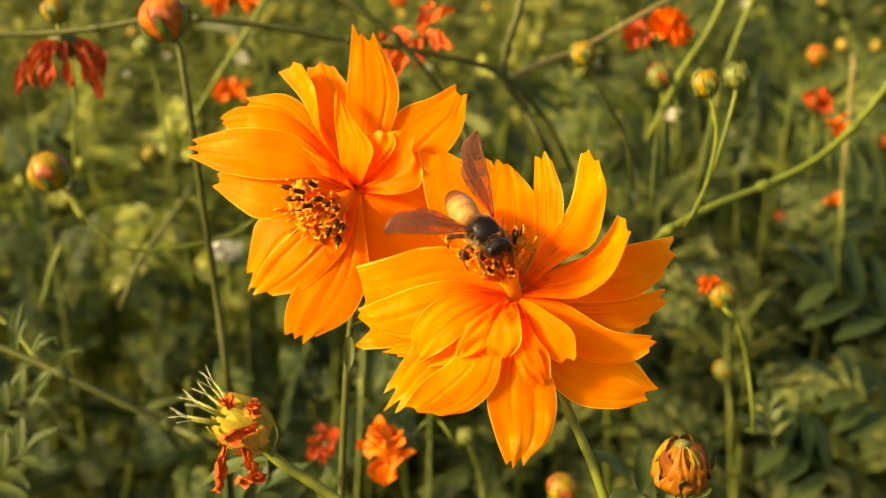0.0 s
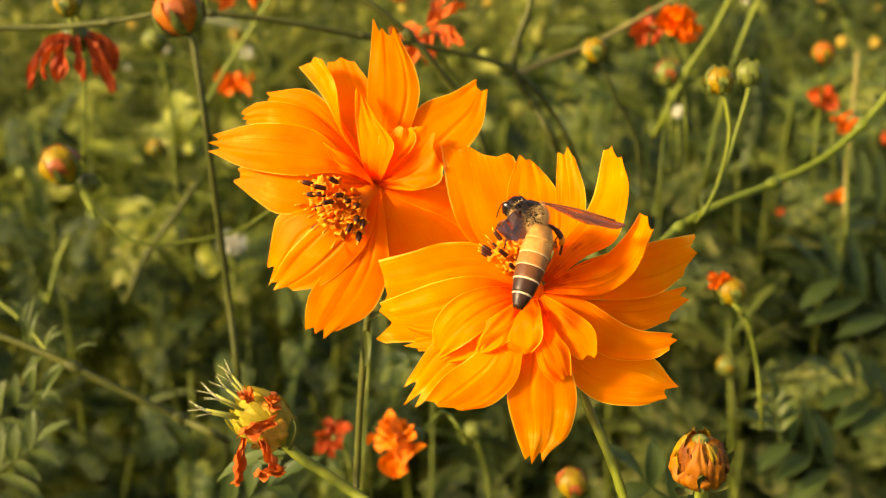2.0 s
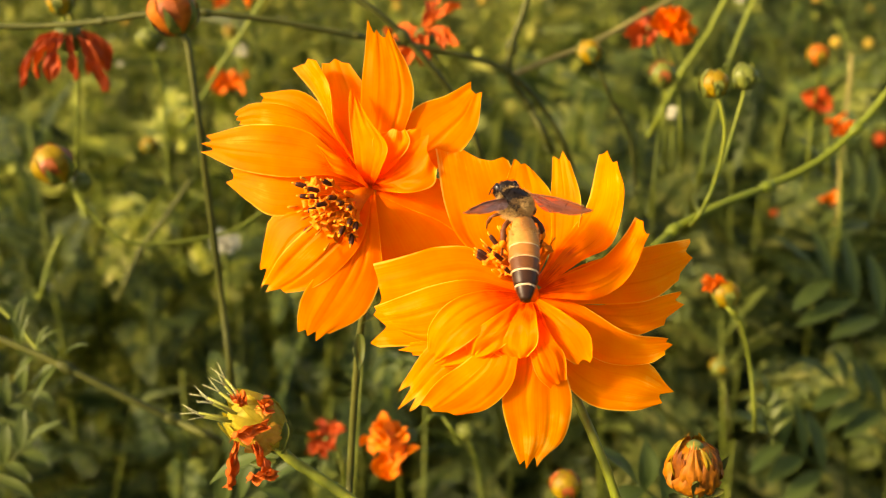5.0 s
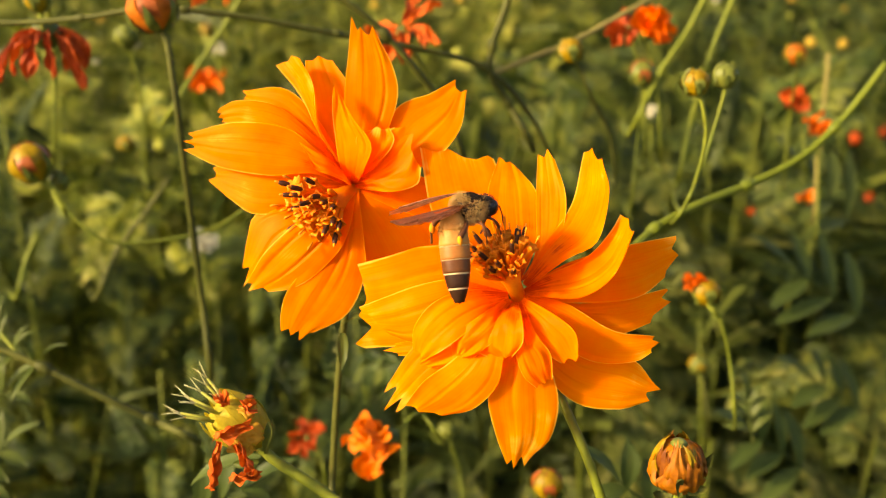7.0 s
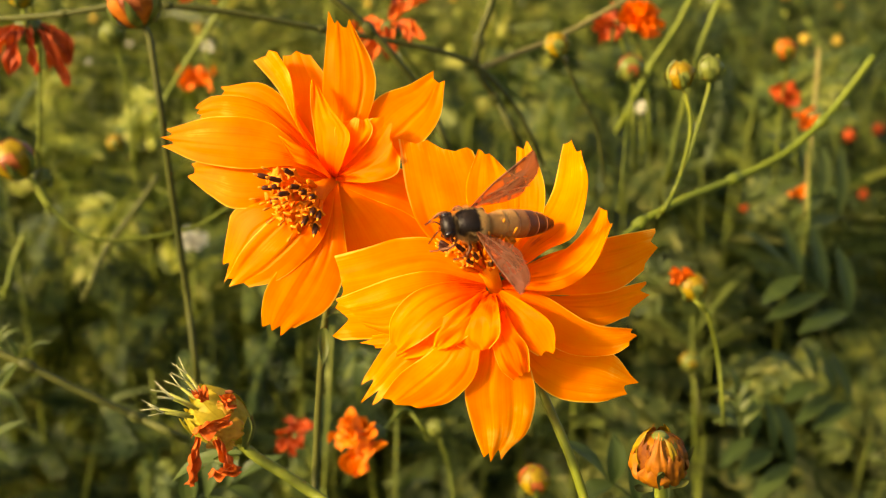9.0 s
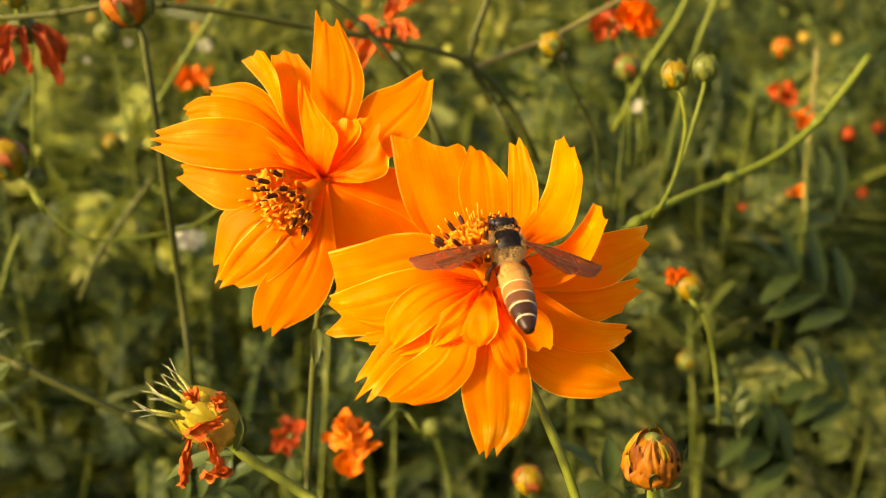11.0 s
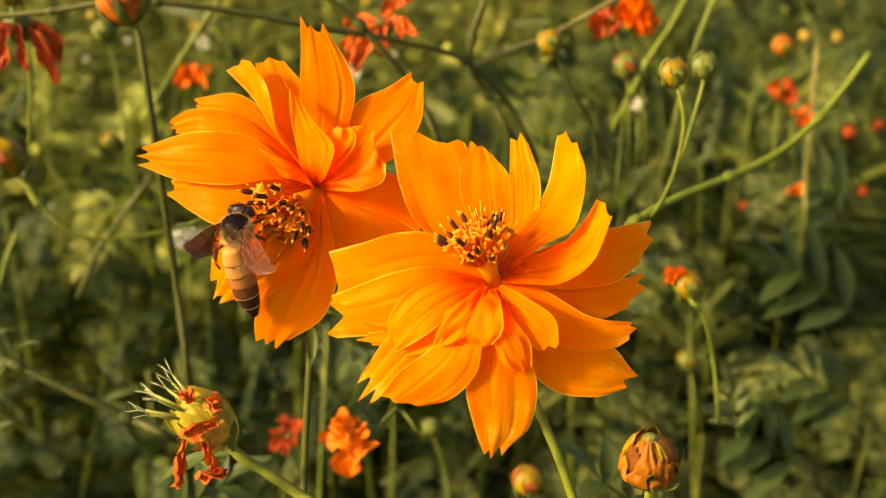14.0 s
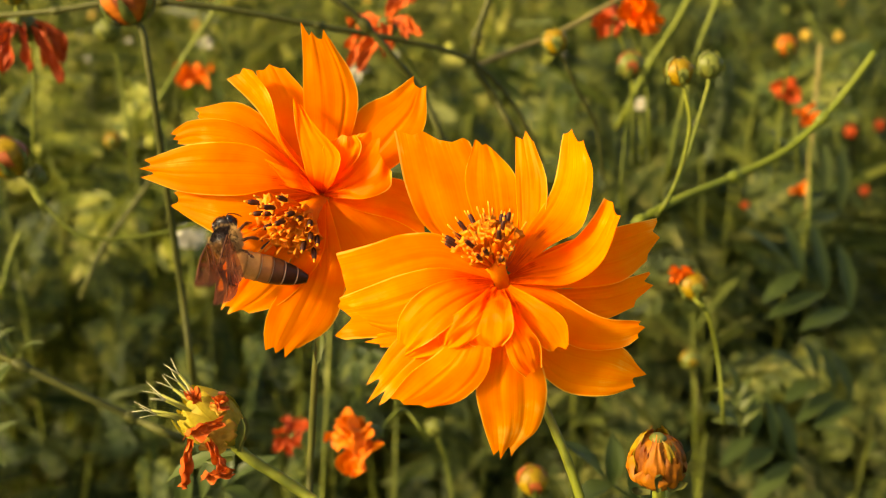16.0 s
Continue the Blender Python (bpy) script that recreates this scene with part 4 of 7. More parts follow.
def bee():
    """Giant honey bee, 17 mm: y points ahead, z is its back."""
    b = thing("honey_bee", "large tan and black honey bee with smoky brown wings foraging", "bee", Matrix.Identity(4))
    v, f = ellipsoid(2.25, 2.45, 2.05)
    mesh_part("thorax", v * MM, f, BEE_BLACK, b, "dark fuzzy thorax")
    v, f = hairs(4200, 2.25, 2.45, 2.05, 0.85, 1, lambda n: n.y < -0.25 or abs(n.x) > 0.74 or n.z < 0.1 or n.y > 0.85, 0.03)
    mesh_part("fuzz", v * MM, f, BEE_FUZZ, b, "tan fuzz round the thorax", smooth=False)
    v, f = hairs(2200, 2.25, 2.45, 2.05, 0.32, 2, lambda n: n.z > 0.1 and n.y > -0.35, 0.04)
    mesh_part("back_fuzz", v * MM, f, BEE_FUZZ_DARK, b, "short dark fuzz on the back", smooth=False)
    v, f = ellipsoid(1.85, 1.1, 1.65)
    head = mesh_part("head", v * MM, f, BEE_BLACK, b, "black head")
    head.matrix_basis = pose(0, 0.0031, -0.0005, -18)
    for s in (-1, 1):
        v, f = ellipsoid(0.55, 0.85, 1.15, 14, 10)
        e = mesh_part("eye", v * MM, f, BEE_EYE, head, "glossy dark compound eye")
        e.matrix_basis = pose(s * 0.00135, 0.00015, 0.0002, 0, 0, -s * 18)
        line = smooth_line([(s * 0.35, 0.8, 0.2), (s * 0.7, 1.6, 0.6), (s * 0.9, 1.9, 0.4), (s * 1.2, 2.5, -0.6), (s * 1.4, 2.9, -1.7)])
        v, f = tube(line * MM, np.linspace(0.11, 0.09, len(line)) * MM, 6)
        mesh_part("antenna", v, f, BEE_BLACK, head)
    v, f = joined([moved(ellipsoid(0.35, 0.35, 1.0, 10, 8), pose(0, 0.5, -1.7)), tube(smooth_line([(0, 0.6, -2.2), (0, 0.7, -3.2), (0, 0.5, -4.0)]), 0.14, 6)])
    mesh_part("proboscis", v * MM, f, BEE_LEG, head, "brown tongue")
    v, f = hairs(450, 2.0, 1.15, 1.75, 0.45, 5, lambda n: n.z > -0.2)
    mesh_part("head_fuzz", v * MM, f, BEE_FUZZ_DARK, head, smooth=False)

    # abdomen: six overlapping rings, tan in front and black at the tail
    edges = [0.0, 2.2, 4.3, 6.2, 8.1, 10.2, 12.2]
    mats = [BEE_TAN, BEE_TAN, BEE_ORANGE, BEE_BROWN, BEE_DARK, BEE_DARK]

    def girth(s):
        q = s / 12.2
        return 2.08 * (math.sin(math.pi * min(1, (q * 0.86 + 0.11)) ** 0.9)) ** 0.5 + 0.05

    first = None
    for i in range(6):
        a, z = edges[i], edges[i + 1]
        prof = []
        for k in range(7):
            s = a + (z + 0.15 - a) * k / 6
            prof.append((girth(min(s, 12.15)) * (0.97 + 0.05 * k / 6) + (0.02 if k else 0), -s))
        if i == 5:
            prof += [(0.25, -12.3), (0.03, -12.55)]
        v, f = lathe(prof[::-1], 24)
        v = np.c_[v[:, 0], v[:, 2], v[:, 1] * 0.88]
        ob = mesh_part("abdomen" if i == 0 else "abdomen_segment", v * MM, f, mats[i], b if i == 0 else first, "banded tan and black abdomen" if i == 0 else "")
        if i == 0:
            first = ob
        g = girth(a + 0.1)
        if i > 1:
            wide = 0.20 if i < 4 else 0.30
            v, f = lathe([(girth(a + wide) * 0.99, -a - wide - 0.05), (girth(a + wide) * 1.012, -a - wide), (g * 1.014, -a - 0.06), (g * 0.99, -a - 0.01)], 24)
            v = np.c_[v[:, 0], v[:, 2], v[:, 1] * 0.88]
            mesh_part("pale_band", v * MM, f, BEE_CREAM, first)
    v, f = hairs(900, 2.0, 2.6, 1.75, 0.45, 9, lambda n: n.y > -0.3)
    v = v + np.array([0, -2.6, 0])
    mesh_part("abdomen_fuzz", v * MM, f, BEE_FUZZ, first, smooth=False)

    # wings: fore and hind blade, along x from the hinge
    wings = []
    for s in (1, -1):
        out = []
        for nm, L, Wd, y0 in (("wing", 12.2, 3.2, 0.0), ("hindwing", 8.6, 2.3, -1.6)):
            V, Q = [], []
            n = 14
            for i in range(n + 1):
                q = i / n
                lead = y0 * q + 0.5 * math.sin(math.pi * q) * Wd * 0.15 + 0.25
                width = Wd * (0.10 + 0.90 * math.sin(math.pi * 0.5 * min(1, q / 0.72)) ** 1.2) * (1 if q < 0.72 else math.sqrt(max(0.02, 1 - ((q - 0.72) / 0.28) ** 2)))
                for k in range(5):
                    V.append((s * q * L, lead - width * k / 4, 0.25 * math.sin(math.pi * q) - 0.10 * math.sin(k * 1.9) * q))
            for i in range(n):
                for k in range(4):
                    j = i * 5 + k
                    Q.append((j, j + 1, j + 6, j + 5))
            ob = mesh_part(nm, np.array(V) * MM, Q, WING, b if nm == "wing" else out[0], "smoky brown veined wing" if nm == "wing" else "")
            out.append(ob)
            if nm == "wing":
                veins = [tube(smooth_line([(0, 0.2, 0.05), (s * 5, 0.5, 0.28), (s * 10.6, 0.2, 0.2)]), 0.13, 5), tube(smooth_line([(0, 0, 0.05), (s * 4, -1.2, 0.25), (s * 9, -2.2, 0.12)]), 0.06, 4),
                         tube(smooth_line([(s * 2, 0.2, 0.2), (s * 6, -0.9, 0.28), (s * 10.5, -1.4, 0.12)]), 0.07, 4),
                         tube(smooth_line([(s * 5, -1.0, 0.28), (s * 7, -2.2, 0.2), (s * 8.6, -3.0, 0.1)]), 0.06, 4), tube(smooth_line([(s * 7.5, 0.3, 0.26), (s * 8.2, -1.0, 0.24), (s * 9.8, -2.0, 0.12)]), 0.06, 4)]
                v, f = joined(veins)
                mesh_part("wing_vein", v * MM, f, BEE_LEG, ob)
        wings.append(out[0])

    # legs: femur, shin and foot in one bent limb each
    for s in (1, -1):
        for pts, r in (([(1.2, 1.5, -1.2), (2.6, 2.6, -1.6), (2.4, 3.8, -3.2), (2.0, 4.6, -4.6)], 0.20), ([(1.3, 0.0, -1.4), (3.2, 0.0, -1.6), (3.6, 0.4, -3.4), (3.2, 1.0, -5.2)], 0.22),
                       ([(1.2, -1.4, -1.4), (2.6, -2.6, -1.6), (3.1, -4.0, -3.0), (2.9, -4.2, -5.4)], 0.34)):
            line = smooth_line([(s * x, y, z) for x, y, z in pts], 7)
            n = len(line)
            rad = [r * (1.15 if i < n * 0.35 else 1.25 if i < n * 0.62 else 0.55) * (0.75 if abs(i - n * 0.35) < 1.2 or abs(i - n * 0.66) < 1.2 else 1) for i in range(n)]
            v, f = tube(line * MM, np.array(rad) * MM, 8)
            leg = mesh_part("leg", v, f, BEE_LEG, b)
            if r > 0.3:
                v, f = ellipsoid(0.46, 0.46, 0.9, 12, 8, (s * 3.12, -3.95, -3.2))
                mesh_part("pollen_load", v * MM, f, POLLEN, leg, "orange pollen load on the hind leg")
    return b, first, wings[0], wings[1]


BEE, ABDOMEN, WING_R, WING_L = bee()


# ---- buds, spent heads and branches ----
def bud(name, label, place, way, size, body_mat, bract_mat, stem_points, r0=0.4, r1=0.55, bracts=8, open_petals=0, stem_mat=STEM, group="cosmos buds"):
    """Round bud: overlapping bracts over a globe, green outer bracts at the foot, a stalk."""
    b = thing(name, label, "flower bud", at_field(place), group)
    A = turn_to(way)
    s = size
    v, f = lathe([(0.12 * s, -0.52 * s), (0.30 * s, -0.46 * s), (0.46 * s, -0.22 * s), (0.50 * s, 0.05 * s), (0.42 * s, 0.30 * s), (0.22 * s, 0.46 * s), (0.03 * s, 0.50 * s)], 18)
    v, f = moved((v * MM, f), A)
    mesh_part("bud_body", v, f, body_mat, b)
    for k in range(bracts):
        a = 2 * math.pi * k / bracts
        c, q = math.cos(a), math.sin(a)
        V, Q, uv = blade(tip=(0.12 * s * c, 0.12 * s * q, 0.50 * s), start=(0.20 * s * c, 0.20 * s * q, -0.46 * s), normal=(c, q, 0.05), width=0.40 * s, arch=0.37 * s, cup=-0.04, teeth=0,
                         nu=7, nv=9, base=0.7, wide=0.4, end=0.12, pleat=0.0, crease=0.0, seed=k)
        V = [A.to_3x3() @ Vector(p) for p in V]
        mesh_part("bract", V, Q, body_mat if k % 2 else bract_mat, b, uv=uv)
    for k in range(6):
        a = 2 * math.pi * (k + 0.4) / 6
        c, q = math.cos(a), math.sin(a)
        V, Q, uv = blade(tip=(0.60 * s * c, 0.60 * s * q, 0.10 * s), start=(0.10 * s * c, 0.10 * s * q, -0.54 * s), normal=(-c, -q, 0.8), width=0.24 * s, arch=-0.20 * s, cup=0.1, teeth=0,
                         nu=5, nv=7, base=0.5, wide=0.4, end=0.1, pleat=0.0, crease=0.0, seed=k)
        V = [A.to_3x3() @ Vector(p) for p in V]
        mesh_part("sepal", V, Q, CALYX, b, uv=uv)
    for k in range(open_petals):
        a = 2.4 * k
        put_blade("petal", b, WILT_ORANGE, tip=A.to_3x3() @ Vector((0.5 * s * math.cos(a), 0.5 * s * math.sin(a), 0.95 * s)), normal=A.to_3x3() @ Vector((math.cos(a), math.sin(a), 0.1)), width=0.5 * s, arch=0.1 * s,
                  seed=k, nu=9, nv=8, crumple=0.2)
    if stem_points:
        foot = Vector(place) + Vector(way).normalized() * (-0.48 * s * MM)
        stalk(b, [foot] + list(stem_points), r0, r1, stem_mat)
    return b


def spent(name, label, place, way, size, count, length, mat, stem_points, seed, fall=0.6, group="wilted cosmos flowers", r0=0.4, r1=0.55, width=4.0, close=0.5):
    """Wilted flower: a green cup with shrivelled petals hanging from it."""
    b = thing(name, label, "wilted flower", at_field(place), group)
    r = random.Random(seed)
    A = turn_to(way)
    s = size
    v, f = lathe([(0.12 * s, -0.6 * s), (0.35 * s, -0.5 * s), (0.5 * s, -0.1 * s), (0.45 * s, 0.2 * s), (0.2 * s, 0.4 * s)], 14)
    v, f = moved((v * MM, f), A)
    mesh_part("flower_cup", v, f, CALYX, b)
    for k in range(count):
        a = 2 * math.pi * k / count + r.uniform(-0.3, 0.3)
        out = A.to_3x3() @ Vector((math.cos(a), math.sin(a), close))
        foot = out * 0.3 * s
        # downwards in the leaning layout
        down = Vector((0, -0.94, -0.34)) * fall
        tip = foot + (out * (1 - fall) + down).normalized() * length * r.uniform(0.7, 1.15)
        put_blade("shrivelled_petal", b, mat, tip=tip, start=foot, normal=(out + Vector((r.uniform(-0.4, 0.4), 0.3, 0.5))), width=width * r.uniform(0.7, 1.2), arch=r.uniform(1.0, 2.5), cup=0.35,
                  twist=r.uniform(-90, 90), seed=seed * 10 + k, nu=11, nv=16, crumple=0.38, teeth=0.12, base=0.4)
    if stem_points:
        stalk(b, [Vector(place) + Vector(way).normalized() * (-0.55 * s * MM)] + list(stem_points), r0, r1)
    return b


def branch(label, points, r0, r1, mat=STEM_DARK, ground=True):
    b = thing("cosmos_branch", label, "branch", at_field(points[0]), "bare branches")
    stalk(b, points, r0, r1, mat, ground, name="branch_stem")
    inv = b.matrix_basis.inverted()
    for k in range(2, len(points) - 1, 2):
        p, q = Vector(points[k]), Vector(points[k + 1])
        v, f = ellipsoid(r1 * 1.45, r1 * 1.45, r1 * 2.4, 12, 8)
        v, f = moved((v * MM, f), turn_to(q - p))
        node = mesh_part("stem_node", v, f, mat, b)
        node.location = inv @ (FIELD @ p)
    return b


# spent head going to seed
def seed_head():
    place = (-0.0337, -0.0293, -0.1800)
    b = thing("seed_head", "spent yellow-green cosmos head with bristly seeds and shrivelled red petals", "seed head", at_field(place))
    way = Vector((-0.74, 0.56, 0.36)).normalized()
    A = turn_to(way)
    v, f = lathe([(0.8, -6.4), (2.4, -5.8), (3.7, -3.4), (4.1, -0.6), (3.9, 2.2), (3.2, 3.6), (1.0, 3.9)], 20)
    v, f = moved((v * MM, f), A)
    mesh_part("seed_cup", v, f, SEED_GREEN, b, "swollen yellow-green bract cup")
    r = random.Random(5)
    for k in range(9):
        a = 2 * math.pi * k / 9
        c, q = math.cos(a), math.sin(a)
        V, Q, uv = blade(tip=(3.4 * c, 3.4 * q, 4.4), start=(1.5 * c, 1.5 * q, -6.0), normal=(c, q, 0), width=3.6, arch=2.0, cup=-0.06, teeth=0, nu=7, nv=10, base=0.6, wide=0.45, end=0.25, pleat=0, crease=0.0, seed=k)
        mesh_part("bract", [A.to_3x3() @ Vector(p) for p in V], Q, SEED_GREEN, b, uv=uv)
    for k in range(9):
        a = 2.4 * k + 0.5
        q = 0.30 + 0.8 * math.sqrt(k / 9)
        p0 = Vector((2.0 * q * math.cos(a), 2.0 * q * math.sin(a), 2.5))
        way_k = (Vector((0.42 * q * math.cos(a), 0.42 * q * math.sin(a), 1))).normalized()
        L = r.uniform(2.6, 6.6)
        line = np.array([p0, p0 + way_k * L * 0.5, p0 + way_k * L])
        v, f = moved(tube(line * MM, np.array([0.34, 0.30, 0.20]) * MM, 7), A)
        s = mesh_part("achene", v, f, ACHENE, b, "green seed")
        bristles = []
        for sg in (-1, 1):
            side = way_k.orthogonal().normalized() * sg
            e = p0 + way_k * L
            bristles.append(tube(np.array([e, e + way_k * 1.4 + side * 0.35, e + way_k * 3.0 + side * 0.9]) * MM, np.array([0.10, 0.07, 0.03]) * MM, 5))
        v, f = moved(joined(bristles), A)
        mesh_part("bristle", v, f, BRISTLE, s, "pale bristle pair")
    for tip, st, w, tw in (((-3.7, -10.7, 5.0), (-1.8, -2.5, 6.0), 1.8, 80), ((4.4, -8.6, 5.0), (0.9, -2.9, 6.0), 1.7, -90), ((-0.2, -8.6, 6.0), (4.6, -8.0, 5.0), 1.8, 60), ((-2.8, -1.8, 7.0), (3.4, 0.4, 6.6), 2.4, 70),
                           ((-0.7, 3.0, 5.0), (-2.2, 4.4, 4.0), 2.2, 20), ((3.2, 2.6, 5.0), (1.7, 3.5, 6.0), 2.2, 30)):
        put_blade("shrivelled_petal", b, WILT_SEED, tip=tip, start=st, normal=(0.2, 0.3, 1), width=w, arch=0.8, cup=0.45, twist=tw, seed=int(abs(tip[0] * 13)), nu=15, nv=30, crumple=0.42, teeth=0.15, base=0.6, ripple=0.3, crease=0.4)
    for tip, st in (((5.9, 0.2, 0.0), (4.9, -5.7, 0.0)), ((5.6, 0.1, 2.0), (4.7, -5.0, 1.0)), ((-0.9, -7.8, -2.0), (3.5, -7.2, -2.0))):
        put_blade("sepal", b, CALYX, tip=tip, start=st, normal=(0.4, 0, 1), width=1.5, arch=0.5, cup=0.2, seed=3, nu=5, nv=8, teeth=0, base=0.5, end=0.2)
    for tip, st, w in (((5.0, -1.6, 3.4), (0.4, -1.4, 5.6), 4.2), ((4.2, 2.0, 3.6), (1.0, 2.6, 5.0), 3.0), ((3.8, -4.6, 2.6), (-0.6, -3.4, 4.8), 3.6)):
        put_blade("torn_petal", b, FADED, "faded torn petal clinging to the cup", tip=tip, start=st, normal=(0.1, 0.2, 1), width=w, arch=1.2, cup=-0.12, seed=int(w * 10), nu=13, nv=18, crumple=0.14, teeth=0.2, base=0.5, ripple=0.2)
    leaflet(b, (-0.0310, -0.0375, -0.1900), (-0.0444, -0.0442, -0.1960), 4.2, mat=LEAF_SHADED_DARK, arch=1.5)
    v, f = ellipsoid(0.75, 0.4, 0.35, 12, 8, (2.6, 4.3, 3.0))
    mesh_part("shed_floret", v * MM, f, BUD_RED, b, "brown shed floret")
    stalk(b, [(-0.0300, -0.0339, -0.1810), (-0.0272, -0.0364, -0.1810), (-0.0229, -0.0391, -0.1810), (-0.0176, -0.0427, -0.1810), (-0.0100, -0.0489, -0.1820)], 0.9, 1.0, STEM)


seed_head()


# closing bud with crumpled orange petals
def closing_bud():
    b = thing("closing_bud", "brownish orange closing cosmos bud with folded petals on a stalk", "flower bud", at_field((0.0358, -0.0322, -0.1600)), "cosmos buds")
    way = Vector((-0.08, 0.93, 0.36)).normalized()
    A = turn_to(way)
    v, f = lathe([(0.8, -4.8), (2.2, -4.4), (3.2, -2.5), (3.3, 0.5), (2.6, 2.8), (1.1, 3.4), (0.1, 3.5)], 18)
    v, f = moved((v * MM, f), A)
    mesh_part("bud_body", v, f, BUD_RUST, b)
    r = random.Random(11)
    for ring, (n, tipr, tiph, arch, w) in enumerate(((6, 3.1, 1.9, 2.1, 4.3), (6, 2.5, 3.4, 2.2, 3.8), (6, 1.5, 4.2, 2.5, 2.8))):
        for k in range(n):
            a = 2 * math.pi * (k + 0.5 * ring) / n + r.uniform(-0.15, 0.15)
            c, q = math.cos(a), math.sin(a)
            V, Q, uv = blade(tip=(tipr * c, tipr * q, tiph + r.uniform(-0.7, 0.7)), start=(1.4 * c, 1.4 * q, -4.6), normal=(c, q, 0.1), width=w, arch=arch * r.uniform(0.78, 1.22), cup=-0.16, teeth=0.16, nu=13, nv=18, base=0.6,
                             wide=0.5, end=0.55, pleat=0.10, seed=40 + ring * 10 + k, crumple=0.07, ripple=0.12, crease=0.30)
            mesh_part("folded_petal", [A.to_3x3() @ Vector(p) for p in V], Q, BUD_GOLD if ring == 2 and k % 2 else BUD_RUST, b, uv=uv)
    v, f = moved(lathe([(0.9 * MM, 2.6 * MM), (1.3 * MM, 3.4 * MM), (0.9 * MM, 3.9 * MM), (0.2 * MM, 4.0 * MM)], 12), A)
    mesh_part("bud_centre", v, f, BUD_GREEN, b, "green-yellow heart of the bud")
    for tip, st in (((5.2, 1.4, 0.0), (1.8, -3.7, 1.0)), ((-4.4, -1.7, 0.0), (-2.2, -3.7, 1.0)), ((3.8, -3.0, 3.0), (1.0, -4.3, 2.0)), ((-4.7, -4.0, 3.0), (-1.5, -4.6, 2.0)), ((-1.0, -1.1, 6.0), (-0.5, -4.4, 3.0))):
        put_blade("sepal", b, STEM_DARK, tip=tip, start=st, normal=(0, 0.3, 1), width=1.2, arch=-0.8, cup=0.2, seed=7, nu=5, nv=9, teeth=0, base=0.6, end=0.15)
    stalk(b, [(0.0362, -0.0363, -0.1610), (0.0366, -0.0393, -0.1620), (0.0380, -0.0467, -0.1640)], 1.0, 1.1)


closing_bud()

bud("cosmos_bud", "plump gold and bronze cosmos bud on an arching stalk", (-0.0966, 0.0190, -0.2620), (-0.45, 0.85, 0.3), 9.6, BUD_GOLD, BUD_RED,
    [(-0.0912, 0.0133, -0.2620), (-0.0870, 0.0064, -0.2640), (-0.0800, 0.0004, -0.2660), (-0.0705, -0.0001, -0.2700), (-0.0560, 0.0031, -0.2760), (-0.0458, 0.0092, -0.2850), (-0.0355, 0.0033, -0.3000)], 0.42, 0.55)
bud("cosmos_bud", "small olive cosmos bud beside a larger bud", (-0.0923, 0.0151, -0.2700), (0.3, 0.8, 0.3), 4.6, BUD_GREEN, BUD_GREEN, [(-0.0936, 0.0118, -0.2700), (-0.0904, 0.0066, -0.2700)], 0.42, 0.55)
bud("cosmos_bud", "half-open orange cosmos bud with a green cup", (-0.0613, 0.0510, -0.2350), (-0.35, 0.9, 0.2), 10.2, BUD_ORANGE, BUD_RED,
    [(-0.0581, 0.0438, -0.2360), (-0.0573, 0.0377, -0.2370), (-0.0563, 0.0268, -0.2400), (-0.0560, 0.0094, -0.2500), (-0.0552, -0.0137, -0.2620), (-0.0545, -0.0358, -0.2720)], 0.75, 0.95, stem_mat=STEM_DARK)
bud("cosmos_bud", "pale gold cosmos bud above a wilted flower", (-0.0950, 0.0586, -0.2620), (-0.1, 0.9, 0.3), 6.2, BUD_GOLD, BUD_GREEN, [(-0.0944, 0.0548, -0.2620), (-0.0936, 0.0507, -0.2620)], 0.42, 0.55)
bud("cosmos_bud", "olive and bronze round cosmos bud", (0.0528, 0.0334, -0.2150), (-0.2, 0.9, 0.3), 5.4, BUD_GOLD, BUD_GREEN, [(0.0545, 0.0286, -0.2160), (0.0557, 0.0220, -0.2180), (0.0541, 0.0118, -0.2220), (0.0515, 0.0055, -0.2260)], 0.42, 0.55)
bud("cosmos_bud", "green round cosmos bud", (0.0618, 0.0364, -0.2250), (0, 0.95, 0.25), 5.2, BUD_GREEN, BUD_GREEN, [(0.0613, 0.0316, -0.2250), (0.0593, 0.0245, -0.2250), (0.0566, 0.0167, -0.2240), (0.0533, 0.0082, -0.2260)], 0.42, 0.55)
bud("cosmos_bud", "small gold cosmos bud on a bent stalk", (0.0343, 0.0479, -0.2620), (-0.4, 0.9, 0.2), 6.0, BUD_GOLD, BUD_GREEN, [(0.0371, 0.0434, -0.2640), (0.0415, 0.0365, -0.2700), (0.0475, 0.0297, -0.2800), (0.0533, 0.0176, -0.3000)], 0.42, 0.55, stem_mat=STEM_DARK)
bud("cosmos_bud", "gold cosmos bud with one orange petal showing", (0.0652, -0.0106, -0.2500), (-0.3, 0.9, 0.3), 6.4, BUD_GOLD, BUD_GREEN, [(0.0687, -0.0158, -0.2520), (0.0733, -0.0271, -0.2580), (0.0780, -0.0452, -0.2680)], 0.42, 0.55)
bud("cosmos_bud", "small yellow cosmos bud low in the bed", (0.0282, -0.0563, -0.2520), (-0.2, 0.9, 0.4), 7.2, BUD_GOLD, BUD_RED, [(0.0290, -0.0623, -0.2540), (0.0310, -0.0754, -0.2600)], 0.42, 0.55)
